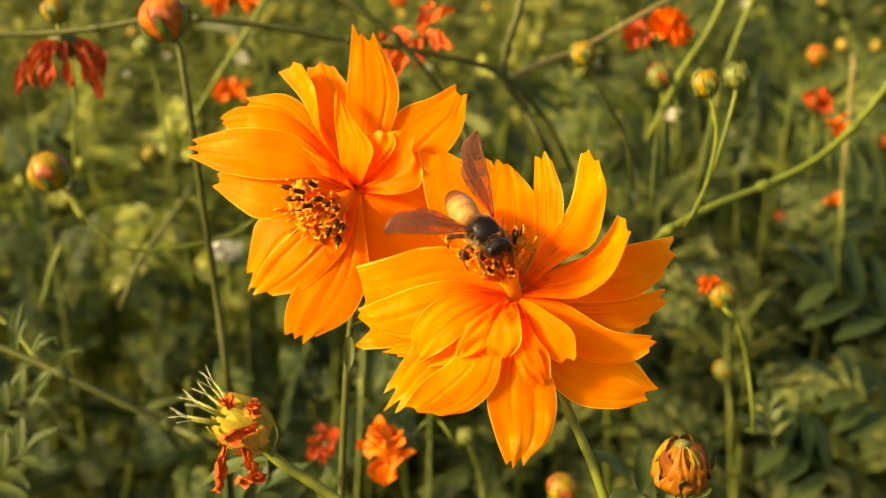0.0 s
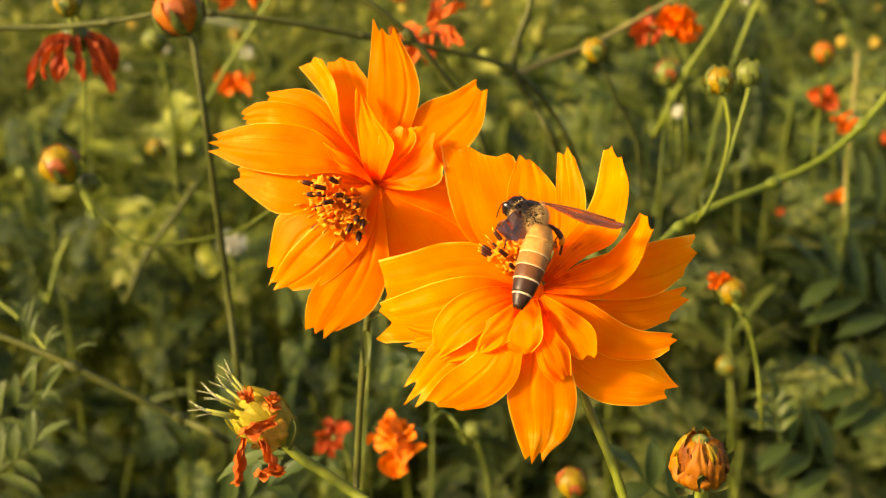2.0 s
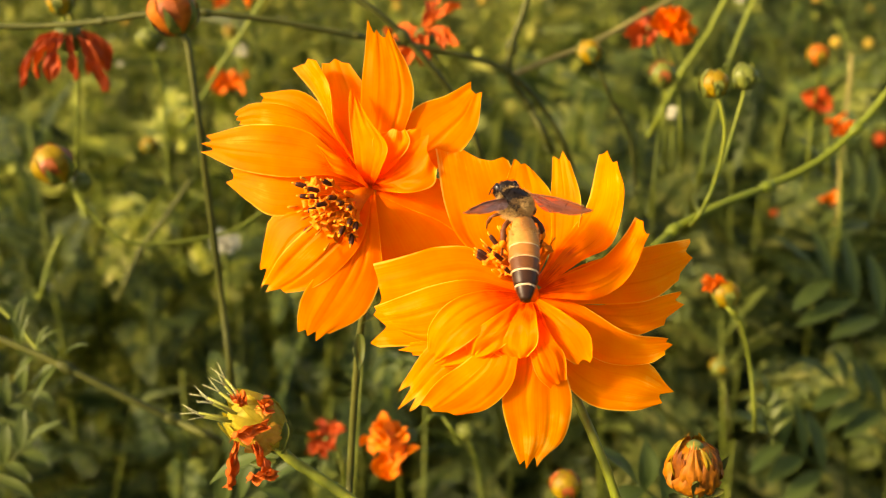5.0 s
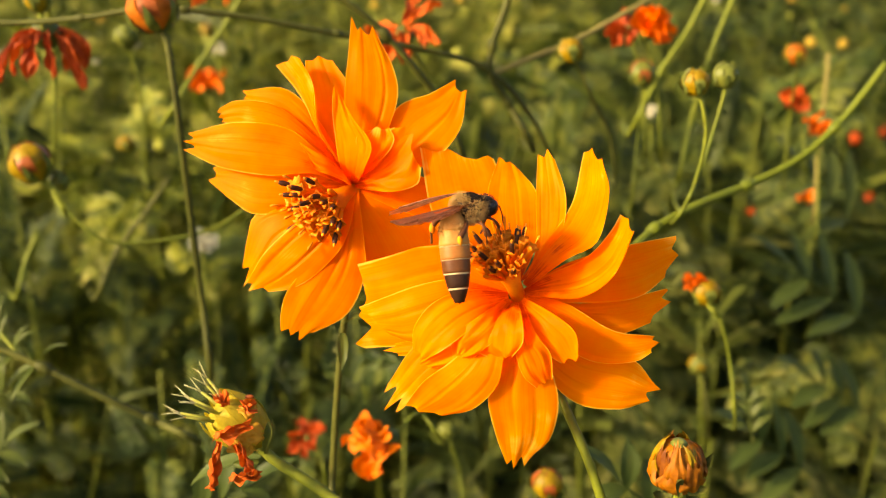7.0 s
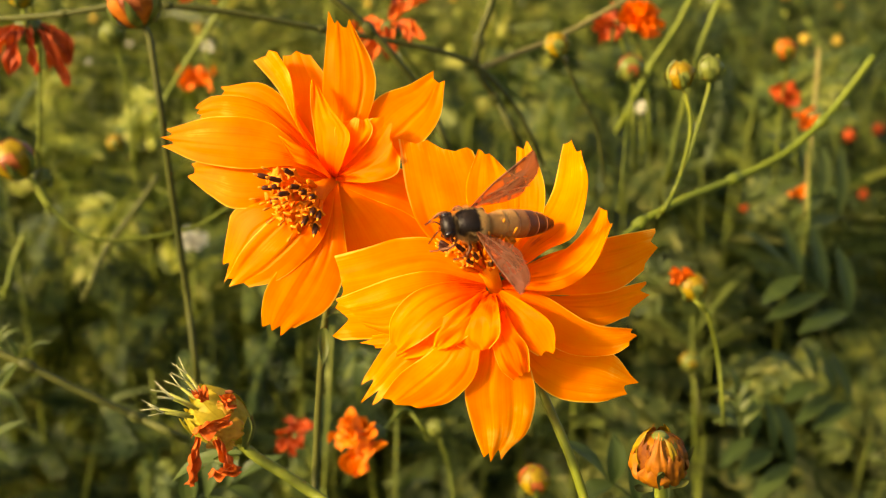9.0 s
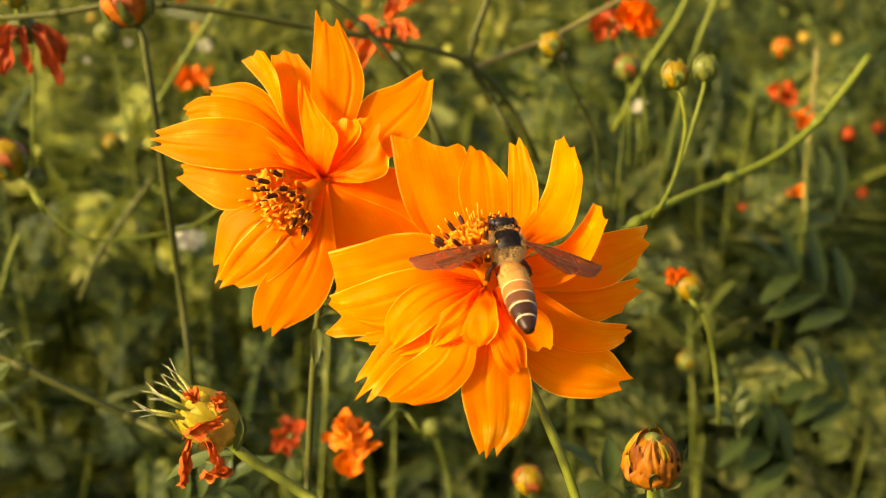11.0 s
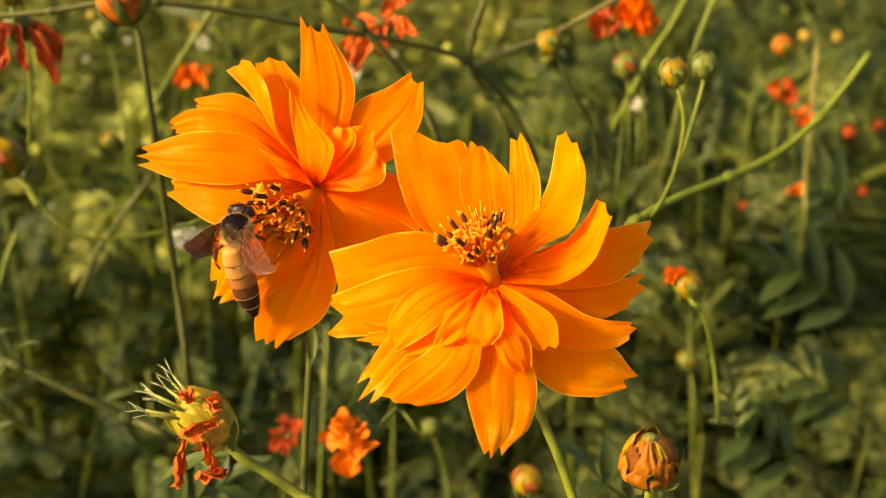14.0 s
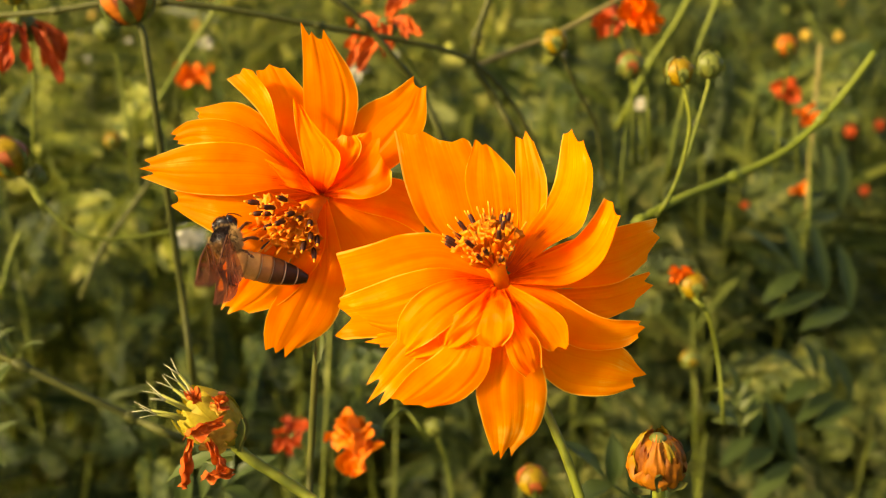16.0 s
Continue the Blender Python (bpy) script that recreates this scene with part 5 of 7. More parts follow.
bud("cosmos_bud", "small gold cosmos bud far in the bed", (0.1259, 0.0652, -0.3600), (-0.2, 0.9, 0.3), 7.0, BUD_ORANGE, BUD_GOLD, [(0.1288, 0.0600, -0.3650), (0.1317, 0.0484, -0.3800), (0.1365, 0.0235, -0.4000)], 0.42, 0.55)
bud("cosmos_bud", "tiny yellow cosmos bud far in the bed", (-0.1254, 0.0411, -0.4600), (-0.2, 0.9, 0.3), 7.0, BUD_GOLD, BUD_GREEN, [(-0.1226, 0.0334, -0.4650), (-0.1127, 0.0238, -0.4700), (-0.0974, 0.0155, -0.4800)], 0.42, 0.55)
bud("cosmos_bud", "dull olive cosmos bud far in the bed", (-0.0917, 0.0626, -0.3300), (-0.2, 0.9, 0.3), 7.0, BUD_GREEN, BUD_GREEN, [(-0.0913, 0.0577, -0.3350), (-0.0896, 0.0469, -0.3400), (-0.0921, 0.0211, -0.3600)], 0.42, 0.55)
bud("cosmos_bud", "dark bronze cosmos bud below an orange flower", (0.0633, 0.0504, -0.3120), (0.1, 0.9, 0.3), 7.4, BUD_GREEN, BUD_RED, [(0.0644, 0.0441, -0.3140), (0.0636, 0.0306, -0.3200), (0.0638, 0.0106, -0.3300)], 0.42, 0.55)
bud("cosmos_bud", "small yellow-green cosmos bud low in the bed", (0.0073, -0.0577, -0.3300), (-0.3, 0.9, 0.3), 5.5, BUD_GREEN, BUD_GREEN, [(0.0089, -0.0626, -0.3300), (0.0117, -0.0724, -0.3350), (0.0137, -0.0878, -0.3400)], 0.42, 0.55)
bud("cosmos_bud", "yellow-green cosmos bud deep in the bed", (0.1048, -0.0452, -0.4000), (-0.1, 0.9, 0.3), 7.0, BUD_GREEN, BUD_GOLD, [(0.1069, -0.0526, -0.4000), (0.1118, -0.0734, -0.4100)], 0.42, 0.55, stem_mat=STEM_DARK)

spent("wilted_cosmos", "drooping wilted flower with long shrivelled dark red petals", (-0.0920, 0.0501, -0.2590), (0.1, 0.75, 0.4), 7.0, 9, 15.0, WILT_RED, [(-0.0940, 0.0548, -0.2620), (-0.0950, 0.0572, -0.2700), (-0.0965, 0.0445, -0.2800), (-0.1037, 0.0176, -0.3000)], 2, 0.66, width=3.0)
spent("wilted_cosmos", "spent flower with twisted red-orange petals", (-0.0067, 0.0541, -0.2760), (-0.5, 0.5, 0.5), 5.0, 10, 14.0, WILT_SEED, [(-0.0043, 0.0504, -0.2800), (0.0009, 0.0446, -0.2900), (0.0073, 0.0287, -0.3000)], 6, 0.45, width=3.6)
spent("wilted_cosmos", "half-wilted bright orange-red cosmos flower", (0.0645, 0.0625, -0.3120), (0.3, 0.35, 0.85), 5.0, 9, 8.2, WILT_ORANGE, [(0.0661, 0.0569, -0.3160), (0.0695, 0.0475, -0.3200), (0.0756, 0.0253, -0.3400)], 9, 0.12, width=6.0, close=0.9)
spent("wilted_cosmos", "dull red wilted flower beside an orange one", (0.0600, 0.0640, -0.3160), (-0.4, 0.4, 0.6), 3.4, 7, 7.5, WILT_RED, [(0.0620, 0.0590, -0.3190), (0.0660, 0.0475, -0.3230), (0.0700, 0.0253, -0.3400)], 10, 0.45, width=4.0)
spent("wilted_cosmos", "small wilted orange flower far in the bed", (0.1353, 0.0407, -0.3690), (0.2, 0.4, 0.7), 3.0, 5, 5.2, WILT_ORANGE, [(0.1388, 0.0352, -0.3720), (0.1421, 0.0163, -0.3800), (0.1451, 0.0002, -0.3900)], 12, 0.4, width=4.0, close=0.9)
spent("wilted_cosmos", "wilted dull red flower far in the bed", (0.1341, 0.0508, -0.3800), (-0.3, 0.6, 0.6), 3.2, 6, 5.0, WILT_RED, [(0.1379, 0.0450, -0.3850), (0.1450, 0.0256, -0.4000)], 15, 0.3, width=5.0)
spent("wilted_cosmos", "half-closed drooping orange cosmos flower low in the bed", (-0.0097, -0.0465, -0.2550), (-0.75, -0.35, 0.45), 5.0, 11, 8.0, WILT_GOLD, [(-0.0060, -0.0438, -0.2580), (-0.0019, -0.0414, -0.2620), (0.0037, -0.0498, -0.2700)], 18, 0.05, width=5.5, close=1.1)
spent("wilted_cosmos", "dark red wilted flower low in the bed", (-0.0323, -0.0550, -0.3000), (-0.4, 0.4, 0.5), 3.4, 7, 5.6, WILT_RED, [(-0.0292, -0.0585, -0.3000), (-0.0285, -0.0703, -0.3100)], 21, 0.4, width=3.4)
spent("wilted_cosmos", "far small orange cosmos flower among leaves", (-0.0904, 0.0654, -0.4600), (0.1, 0.6, 0.7), 4.0, 5, 8.0, WILT_ORANGE, [(-0.0894, 0.0592, -0.4650), (-0.0898, 0.0307, -0.4800)], 24, 0.15, width=7.0)
spent("wilted_cosmos", "orange cosmos flower at the top of the bed", (-0.0795, 0.0940, -0.4000), (0.1, 0.5, 0.8), 5.0, 8, 11.0, WILT_ORANGE, [(-0.0790, 0.0858, -0.4050), (-0.0782, 0.0548, -0.4300)], 27, 0.3, width=7.0)
spent("wilted_cosmos", "tiny orange bloom far in the bed", (0.1682, 0.0197, -0.4600), (-0.3, 0.5, 0.7), 3.0, 6, 5.0, WILT_GOLD, [(0.1710, 0.0101, -0.4650), (0.1778, -0.0200, -0.4800)], 30, 0.2, width=4.5, close=0.9)
spent("wilted_cosmos", "orange petal stub beside a gold bud", (0.0634, -0.0095, -0.2510), (-0.8, 0.5, 0.3), 2.5, 6, 2.6, WILT_ORANGE, [(0.0647, -0.0119, -0.2530), (0.0692, -0.0168, -0.2540)], 33, 0.1, width=2.2, close=1.3)

spent("pale_head", "pale cream weed flower among the leaves", (-0.0816, -0.0023, -0.4000), (0.1, 0.7, 0.6), 3.0, 8, 4.6, PALE, [(-0.0811, -0.0083, -0.4020), (-0.0821, -0.0258, -0.4100)], 41, 0.3, "pale weed flowers", width=4.5)
# added head that stands in for a single blurred highlight
spent("pale_head", "tiny white head added as a bokeh highlight far in the bed", (0.0854, 0.0484, -0.4000), (0.1, 0.6, 0.7), 1.8, 7, 2.2, PALE, [(0.0869, 0.0451, -0.4050), (0.0884, 0.0305, -0.4100)], 43, 0.1, "pale weed flowers", width=4.0)
spent("pale_head", "small white weed flower behind the open flowers", (-0.0226, 0.0610, -0.4200), (0.1, 0.6, 0.7), 3.0, 7, 4.0, PALE, [(-0.0225, 0.0564, -0.4250), (-0.0214, 0.0411, -0.4300)], 45, 0.1, "pale weed flowers", width=4.5)

spent("pale_head", "tiny white weed flower above a far orange bloom", (-0.0865, 0.0800, -0.4600), (0.1, 0.6, 0.7), 2.4, 7, 3.2, PALE, [(-0.0870, 0.0764, -0.4650), (-0.0869, 0.0598, -0.4700)], 47, 0.1, "pale weed flowers", width=3.0)

branch("long dark branch crossing the bed", [(-0.1115, 0.0501, -0.2500), (-0.0956, 0.0503, -0.2500), (-0.0805, 0.0512, -0.2480), (-0.0668, 0.0530, -0.2460), (-0.0564, 0.0530, -0.2460), (-0.0415, 0.0522, -0.2500), (-0.0224, 0.0503, -0.2580), (-0.0034, 0.0490, -0.2680), (0.0141, 0.0460, -0.2780), (0.0270, 0.0362, -0.2900), (0.0370, 0.0231, -0.3100)], 0.72, 0.72)
branch("thick green branch leaning across the flowers", [(-0.0271, 0.0585, -0.2400), (-0.0184, 0.0538, -0.2420), (-0.0109, 0.0482, -0.2460), (-0.0045, 0.0417, -0.2500), (0.0022, 0.0342, -0.2580), (0.0094, 0.0201, -0.2700)], 0.80, 0.96)
branch("dark upright branch with a fork", [(0.0212, 0.0684, -0.2750), (0.0191, 0.0599, -0.2760), (0.0163, 0.0516, -0.2780), (0.0161, 0.0445, -0.2800), (0.0212, 0.0378, -0.2850), (0.0290, 0.0267, -0.2950)], 0.96, 1.04)
branch("brown side branch of a cosmos plant", [(0.0675, 0.0723, -0.3000), (0.0539, 0.0641, -0.2950), (0.0392, 0.0553, -0.2900), (0.0265, 0.0495, -0.2850), (0.0165, 0.0448, -0.2820)], 0.72, 0.80, STEM_DRY, ground=False)
branch("long arching green stalk", [(0.1130, 0.0458, -0.2620), (0.1074, 0.0382, -0.2620), (0.1005, 0.0299, -0.2620), (0.0901, 0.0214, -0.2600), (0.0766, 0.0150, -0.2560), (0.0622, 0.0096, -0.2500), (0.0513, 0.0038, -0.2450), (0.0435, -0.0038, -0.2450)], 0.92, 1.04, STEM_LIGHT)
branch("upright light green stalk", [(0.0969, 0.0804, -0.3300), (0.0917, 0.0682, -0.3300), (0.0873, 0.0560, -0.3300), (0.0834, 0.0373, -0.3350), (0.0810, 0.0199, -0.3400)], 0.80, 0.88, STEM)
branch("pale leaning stalk behind an orange flower", [(0.0909, 0.0828, -0.3400), (0.0837, 0.0684, -0.3400), (0.0756, 0.0559, -0.3400), (0.0677, 0.0372, -0.3500)], 0.96, 1.04, STEM)
branch("dry straw-coloured stalk far in the bed", [(0.1611, 0.0766, -0.4200), (0.1602, 0.0624, -0.4200), (0.1575, 0.0335, -0.4200), (0.1599, 0.0093, -0.4300)], 0.75, 0.85, STEM_DRY)
low = branch("green branch with slender leaf tufts low in the bed", [(-0.1088, -0.0210, -0.2500), (-0.0983, -0.0250, -0.2500), (-0.0890, -0.0292, -0.2500), (-0.0778, -0.0353, -0.2520), (-0.0655, -0.0421, -0.2560), (-0.0559, -0.0483, -0.2620)], 0.80, 1.04, STEM_DARK)
leaflet(low, (-0.0906, -0.0283, -0.2500), (-0.0821, -0.0234, -0.2450), 1.6)
leaflet(low, (-0.0906, -0.0283, -0.2500), (-0.0948, -0.0368, -0.2450), 1.8)
leaflet(low, (-0.0914, -0.0279, -0.2500), (-0.0936, -0.0226, -0.2500), 1.4)
leaflet(low, (-0.0956, -0.0263, -0.2500), (-0.0916, -0.0189, -0.2480), 1.4)
leaflet(low, (-0.0996, -0.0247, -0.2500), (-0.0967, -0.0157, -0.2500), 1.5)
leaflet(low, (-0.0996, -0.0247, -0.2500), (-0.1025, -0.0164, -0.2500), 1.5)
leaflet(low, (-0.1009, -0.0243, -0.2500), (-0.0984, -0.0112, -0.2520), 1.4)
leaflet(low, (-0.0956, -0.0263, -0.2500), (-0.1001, -0.0326, -0.2480), 1.6)
twig = branch("thin green stalk with small leaves low in the bed", [(-0.1161, -0.0141, -0.2700), (-0.1075, -0.0204, -0.2680), (-0.1000, -0.0279, -0.2650), (-0.0933, -0.0310, -0.2620)], 0.5, 0.6, STEM)
leaflet(twig, (-0.1075, -0.0204, -0.2680), (-0.1053, -0.0140, -0.2680), 1.5)
leaflet(twig, (-0.1075, -0.0204, -0.2680), (-0.1117, -0.0147, -0.2680), 1.5)
leaflet(twig, (-0.1017, -0.0263, -0.2660), (-0.0954, -0.0223, -0.2660), 1.5)
branch("thin brown twig among leaves", [(-0.0891, 0.0223, -0.3800), (-0.0972, 0.0102, -0.3800), (-0.1086, -0.0039, -0.3850), (-0.1172, -0.0204, -0.3900)], 0.96, 1.04, STEM_DARK)
branch("yellow-green upright stalk low in the bed", [(-0.1282, 0.0021, -0.3600), (-0.1320, -0.0074, -0.3600), (-0.1367, -0.0191, -0.3650)], 0.80, 0.88, STEM)
branch("thin green stalk among far plants", [(-0.0578, 0.0877, -0.3600), (-0.0654, 0.0744, -0.3600), (-0.0760, 0.0600, -0.3650), (-0.0887, 0.0412, -0.3700)], 0.88, 0.96, STEM)


def compound_leaf(label, base, tip, pairs, length, width, mat, seed):
    """A feathered leaf: a thin rib with paired lance-shaped leaflets and one at its tip."""
    r = random.Random(seed)
    b = thing("cosmos_leaf", label, "leaf", at_field(base), "single leaves")
    p, q = Vector(base), Vector(tip)
    stalk(b, [p, p.lerp(q, 0.5) + Vector((0, 0.0008, 0)), q], 0.5, 0.25, mat, False, name="leaf_rib", sides=6)
    d = (q - p).normalized()
    side = d.cross(Vector((0.15, 0.25, 1.0))).normalized()
    for k in range(pairs):
        at = p.lerp(q, 0.25 + 0.65 * k / max(1, pairs - 1))
        for sg in (-1, 1):
            way = (d * r.uniform(0.6, 0.9) + side * sg * r.uniform(0.75, 1.0) + Vector((0, -0.12, r.uniform(-0.25, 0.25)))).normalized()
            leaflet(b, at, at + way * length * r.uniform(0.8, 1.1) * (1 - 0.25 * k / pairs), width * r.uniform(0.85, 1.1), "leaflet", mat, 1.2, seed * 10 + k)
    leaflet(b, q, q + d * length, width, "leaflet", mat, 1.2, seed)
    return b


# single leaves reuse the half-lit and shaded leaf tones
compound_leaf("yellow-green feathered cosmos leaf low in the bed", (-0.1160, -0.0600, -0.2650), (-0.1020, -0.0500, -0.2600), 3, 0.013, 3.4, LEAF_HALF_LIT, 51)
compound_leaf("green feathered cosmos leaf in a half-lit tone low in the bed", (-0.1200, -0.0480, -0.2750), (-0.1050, -0.0370, -0.2700), 3, 0.012, 3.0, LEAF_HALF_LIT, 52)
compound_leaf("dark green cosmos leaf with broad leaflets", (0.1814, 0.0056, -0.4368), (0.1568, 0.0269, -0.4256), 3, 0.0269, 7.3, LEAF_HALF_LIT, 53)
compound_leaf("dark green cosmos leaf with long leaflets", (0.1837, -0.0336, -0.4256), (0.1490, -0.0112, -0.4144), 3, 0.0291, 7.8, LEAF_SHADED_DARK, 54)
compound_leaf("dull green drooping cosmos leaf beside a bud", (0.1464, -0.0854, -0.3904), (0.1196, -0.0683, -0.3782), 3, 0.0220, 6.7, LEAF_SHADED_DARK, 55)
compound_leaf("olive green cosmos leaf deep in the bed", (0.1830, -0.0683, -0.4270), (0.1562, -0.0537, -0.4148), 3, 0.0244, 7.9, LEAF_SHADED_DARK, 56)
compound_leaf("fresh green cosmos leaf tuft on a thin stalk", (0.0900, -0.0540, -0.2900), (0.0870, -0.0420, -0.2880), 3, 0.009, 2.8, LEAF_HALF_LIT, 57)
compound_leaf("pale green cosmos leaf behind a closing bud", (0.0560, -0.0640, -0.2300), (0.0400, -0.0500, -0.2250), 3, 0.013, 4.2, LEAF_SHADED_DARK, 58)
compound_leaf("dark cosmos leaf under a seed head", (-0.0560, -0.0640, -0.2500), (-0.0420, -0.0560, -0.2480), 3, 0.014, 4.0, LEAF_SHADED_DARK, 59)


# ---- movement ----
def motions():
    walk(HEAD_B, [
    (0, pose(-0.00000, 0.00000, -0.00000, -0.00, 0.00, -0.00)),
    (0.5, pose(-0.00007, 0.00007, 0.00035, -0.55, -0.79, 0.15)),
    (1, pose(-0.00025, -0.00010, 0.00021, 0.56, -0.27, -0.29)),
    (1.5, pose(0.00006, -0.00012, 0.00058, 1.46, -0.23, -0.63)),
    (2, pose(0.00006, -0.00007, 0.00059, 0.43, -0.99, -0.46)),
    (2.5, pose(0.00023, 0.00007, 0.00067, -0.19, -1.82, -0.68)),
    (3, pose(0.00029, 0.00015, 0.00073, -0.24, -1.19, -0.46)),
    (3.5, pose(0.00014, 0.00001, 0.00084, 0.44, -2.16, -0.87)),
    (4, pose(0.00035, 0.00019, 0.00055, -0.57, -0.54, -0.80)),
    (6.5, pose(-0.00037, -0.00027, 0.00075, 0.80, -1.68, 0.07)),
    (7, pose(0.00019, -0.00003, 0.00096, 0.03, -1.85, 0.09)),
    (7.5, pose(-0.00006, 0.00014, 0.00099, 0.33, -2.04, 0.31)),
    (8, pose(0.00008, 0.00023, 0.00099, -0.38, -0.96, 0.03)),
    (8.5, pose(-0.00028, 0.00011, 0.00062, -0.18, -1.74, 0.04)),
    (9, pose(0.00004, -0.00000, 0.00077, 0.27, -1.43, -0.36)),
    (11.5, pose(0.00069, 0.00099, 0.00094, -0.16, 1.30, -0.40)),
    (12, pose(0.00085, 0.00116, 0.00126, 0.46, 0.99, -0.64)),
    (12.5, pose(0.00062, 0.00079, 0.00086, -0.47, 0.41, -0.53)),
    (13, pose(0.00140, 0.00134, 0.00088, -0.10, 1.19, -1.27)),
    (13.5, pose(0.00145, 0.00162, 0.00119, -0.22, 0.72, -0.91)),
    (14, pose(0.00156, 0.00091, 0.00135, 0.66, 1.88, 0.19)),
    (14.5, pose(0.00152, 0.00084, 0.00146, 0.31, 1.53, 0.54)),
    (15, pose(0.00172, 0.00098, 0.00146, 0.39, 1.68, 0.42)),
    (15.5, pose(0.00154, 0.00031, 0.00146, 0.63, 1.42, 0.22)),
    (16, pose(0.00161, 0.00080, 0.00145, 1.54, 2.83, 0.74)),
])
    walk(HEAD_A, [
    (0, pose(-0.00000, 0.00000, -0.00000, -0.00, 0.00, 0.00)),
    (0.5, pose(-0.00008, 0.00001, 0.00016, 0.30, -0.50, 0.26)),
    (1, pose(-0.00009, 0.00005, 0.00019, 0.13, -0.03, 0.38)),
    (1.5, pose(0.00014, 0.00001, 0.00044, 0.28, -0.48, 0.57)),
    (2, pose(0.00018, -0.00002, 0.00055, 0.95, -0.73, 0.11)),
    (2.5, pose(0.00032, 0.00008, 0.00050, 1.97, -0.48, -0.04)),
    (3, pose(0.00027, 0.00018, 0.00050, 1.32, -0.69, 0.11)),
    (3.5, pose(0.00029, 0.00021, 0.00053, 1.03, -0.97, 0.05)),
    (4, pose(0.00014, 0.00012, 0.00049, 0.97, -1.02, 0.08)),
    (6.5, pose(-0.00005, 0.00013, 0.00039, 0.95, -1.06, -0.21)),
    (7, pose(0.00008, 0.00012, 0.00060, 1.55, -1.42, -0.20)),
    (7.5, pose(-0.00001, 0.00021, 0.00043, -0.11, -1.17, -0.05)),
    (8, pose(0.00000, 0.00015, 0.00066, -1.38, -0.92, 0.37)),
    (8.5, pose(-0.00001, 0.00019, 0.00039, -1.30, -0.75, 0.29)),
    (9, pose(0.00019, 0.00010, 0.00044, -1.57, -1.22, 0.80)),
    (11.5, pose(-0.00020, 0.00026, 0.00016, -0.06, -1.90, 1.40)),
    (12, pose(0.00015, 0.00064, 0.00022, -1.07, -2.22, 1.55)),
    (12.5, pose(-0.00013, 0.00028, -0.00005, 0.33, -0.87, 0.84)),
    (13, pose(0.00096, 0.00087, 0.00036, -1.53, -2.55, 0.95)),
    (13.5, pose(0.00071, 0.00073, 0.00060, -2.41, -2.29, 1.96)),
    (14, pose(-0.00032, -0.00140, 0.00074, 3.33, 3.03, 4.41)),
    (14.5, pose(-0.00029, -0.00224, 0.00074, 4.13, 4.21, 6.35)),
    (15, pose(-0.00020, -0.00205, 0.00076, 4.39, 4.67, 6.02)),
    (15.5, pose(-0.00012, -0.00247, 0.00100, 4.83, 3.95, 4.98)),
    (16, pose(-0.00059, -0.00265, 0.00085, 5.64, 5.26, 6.07)),
])
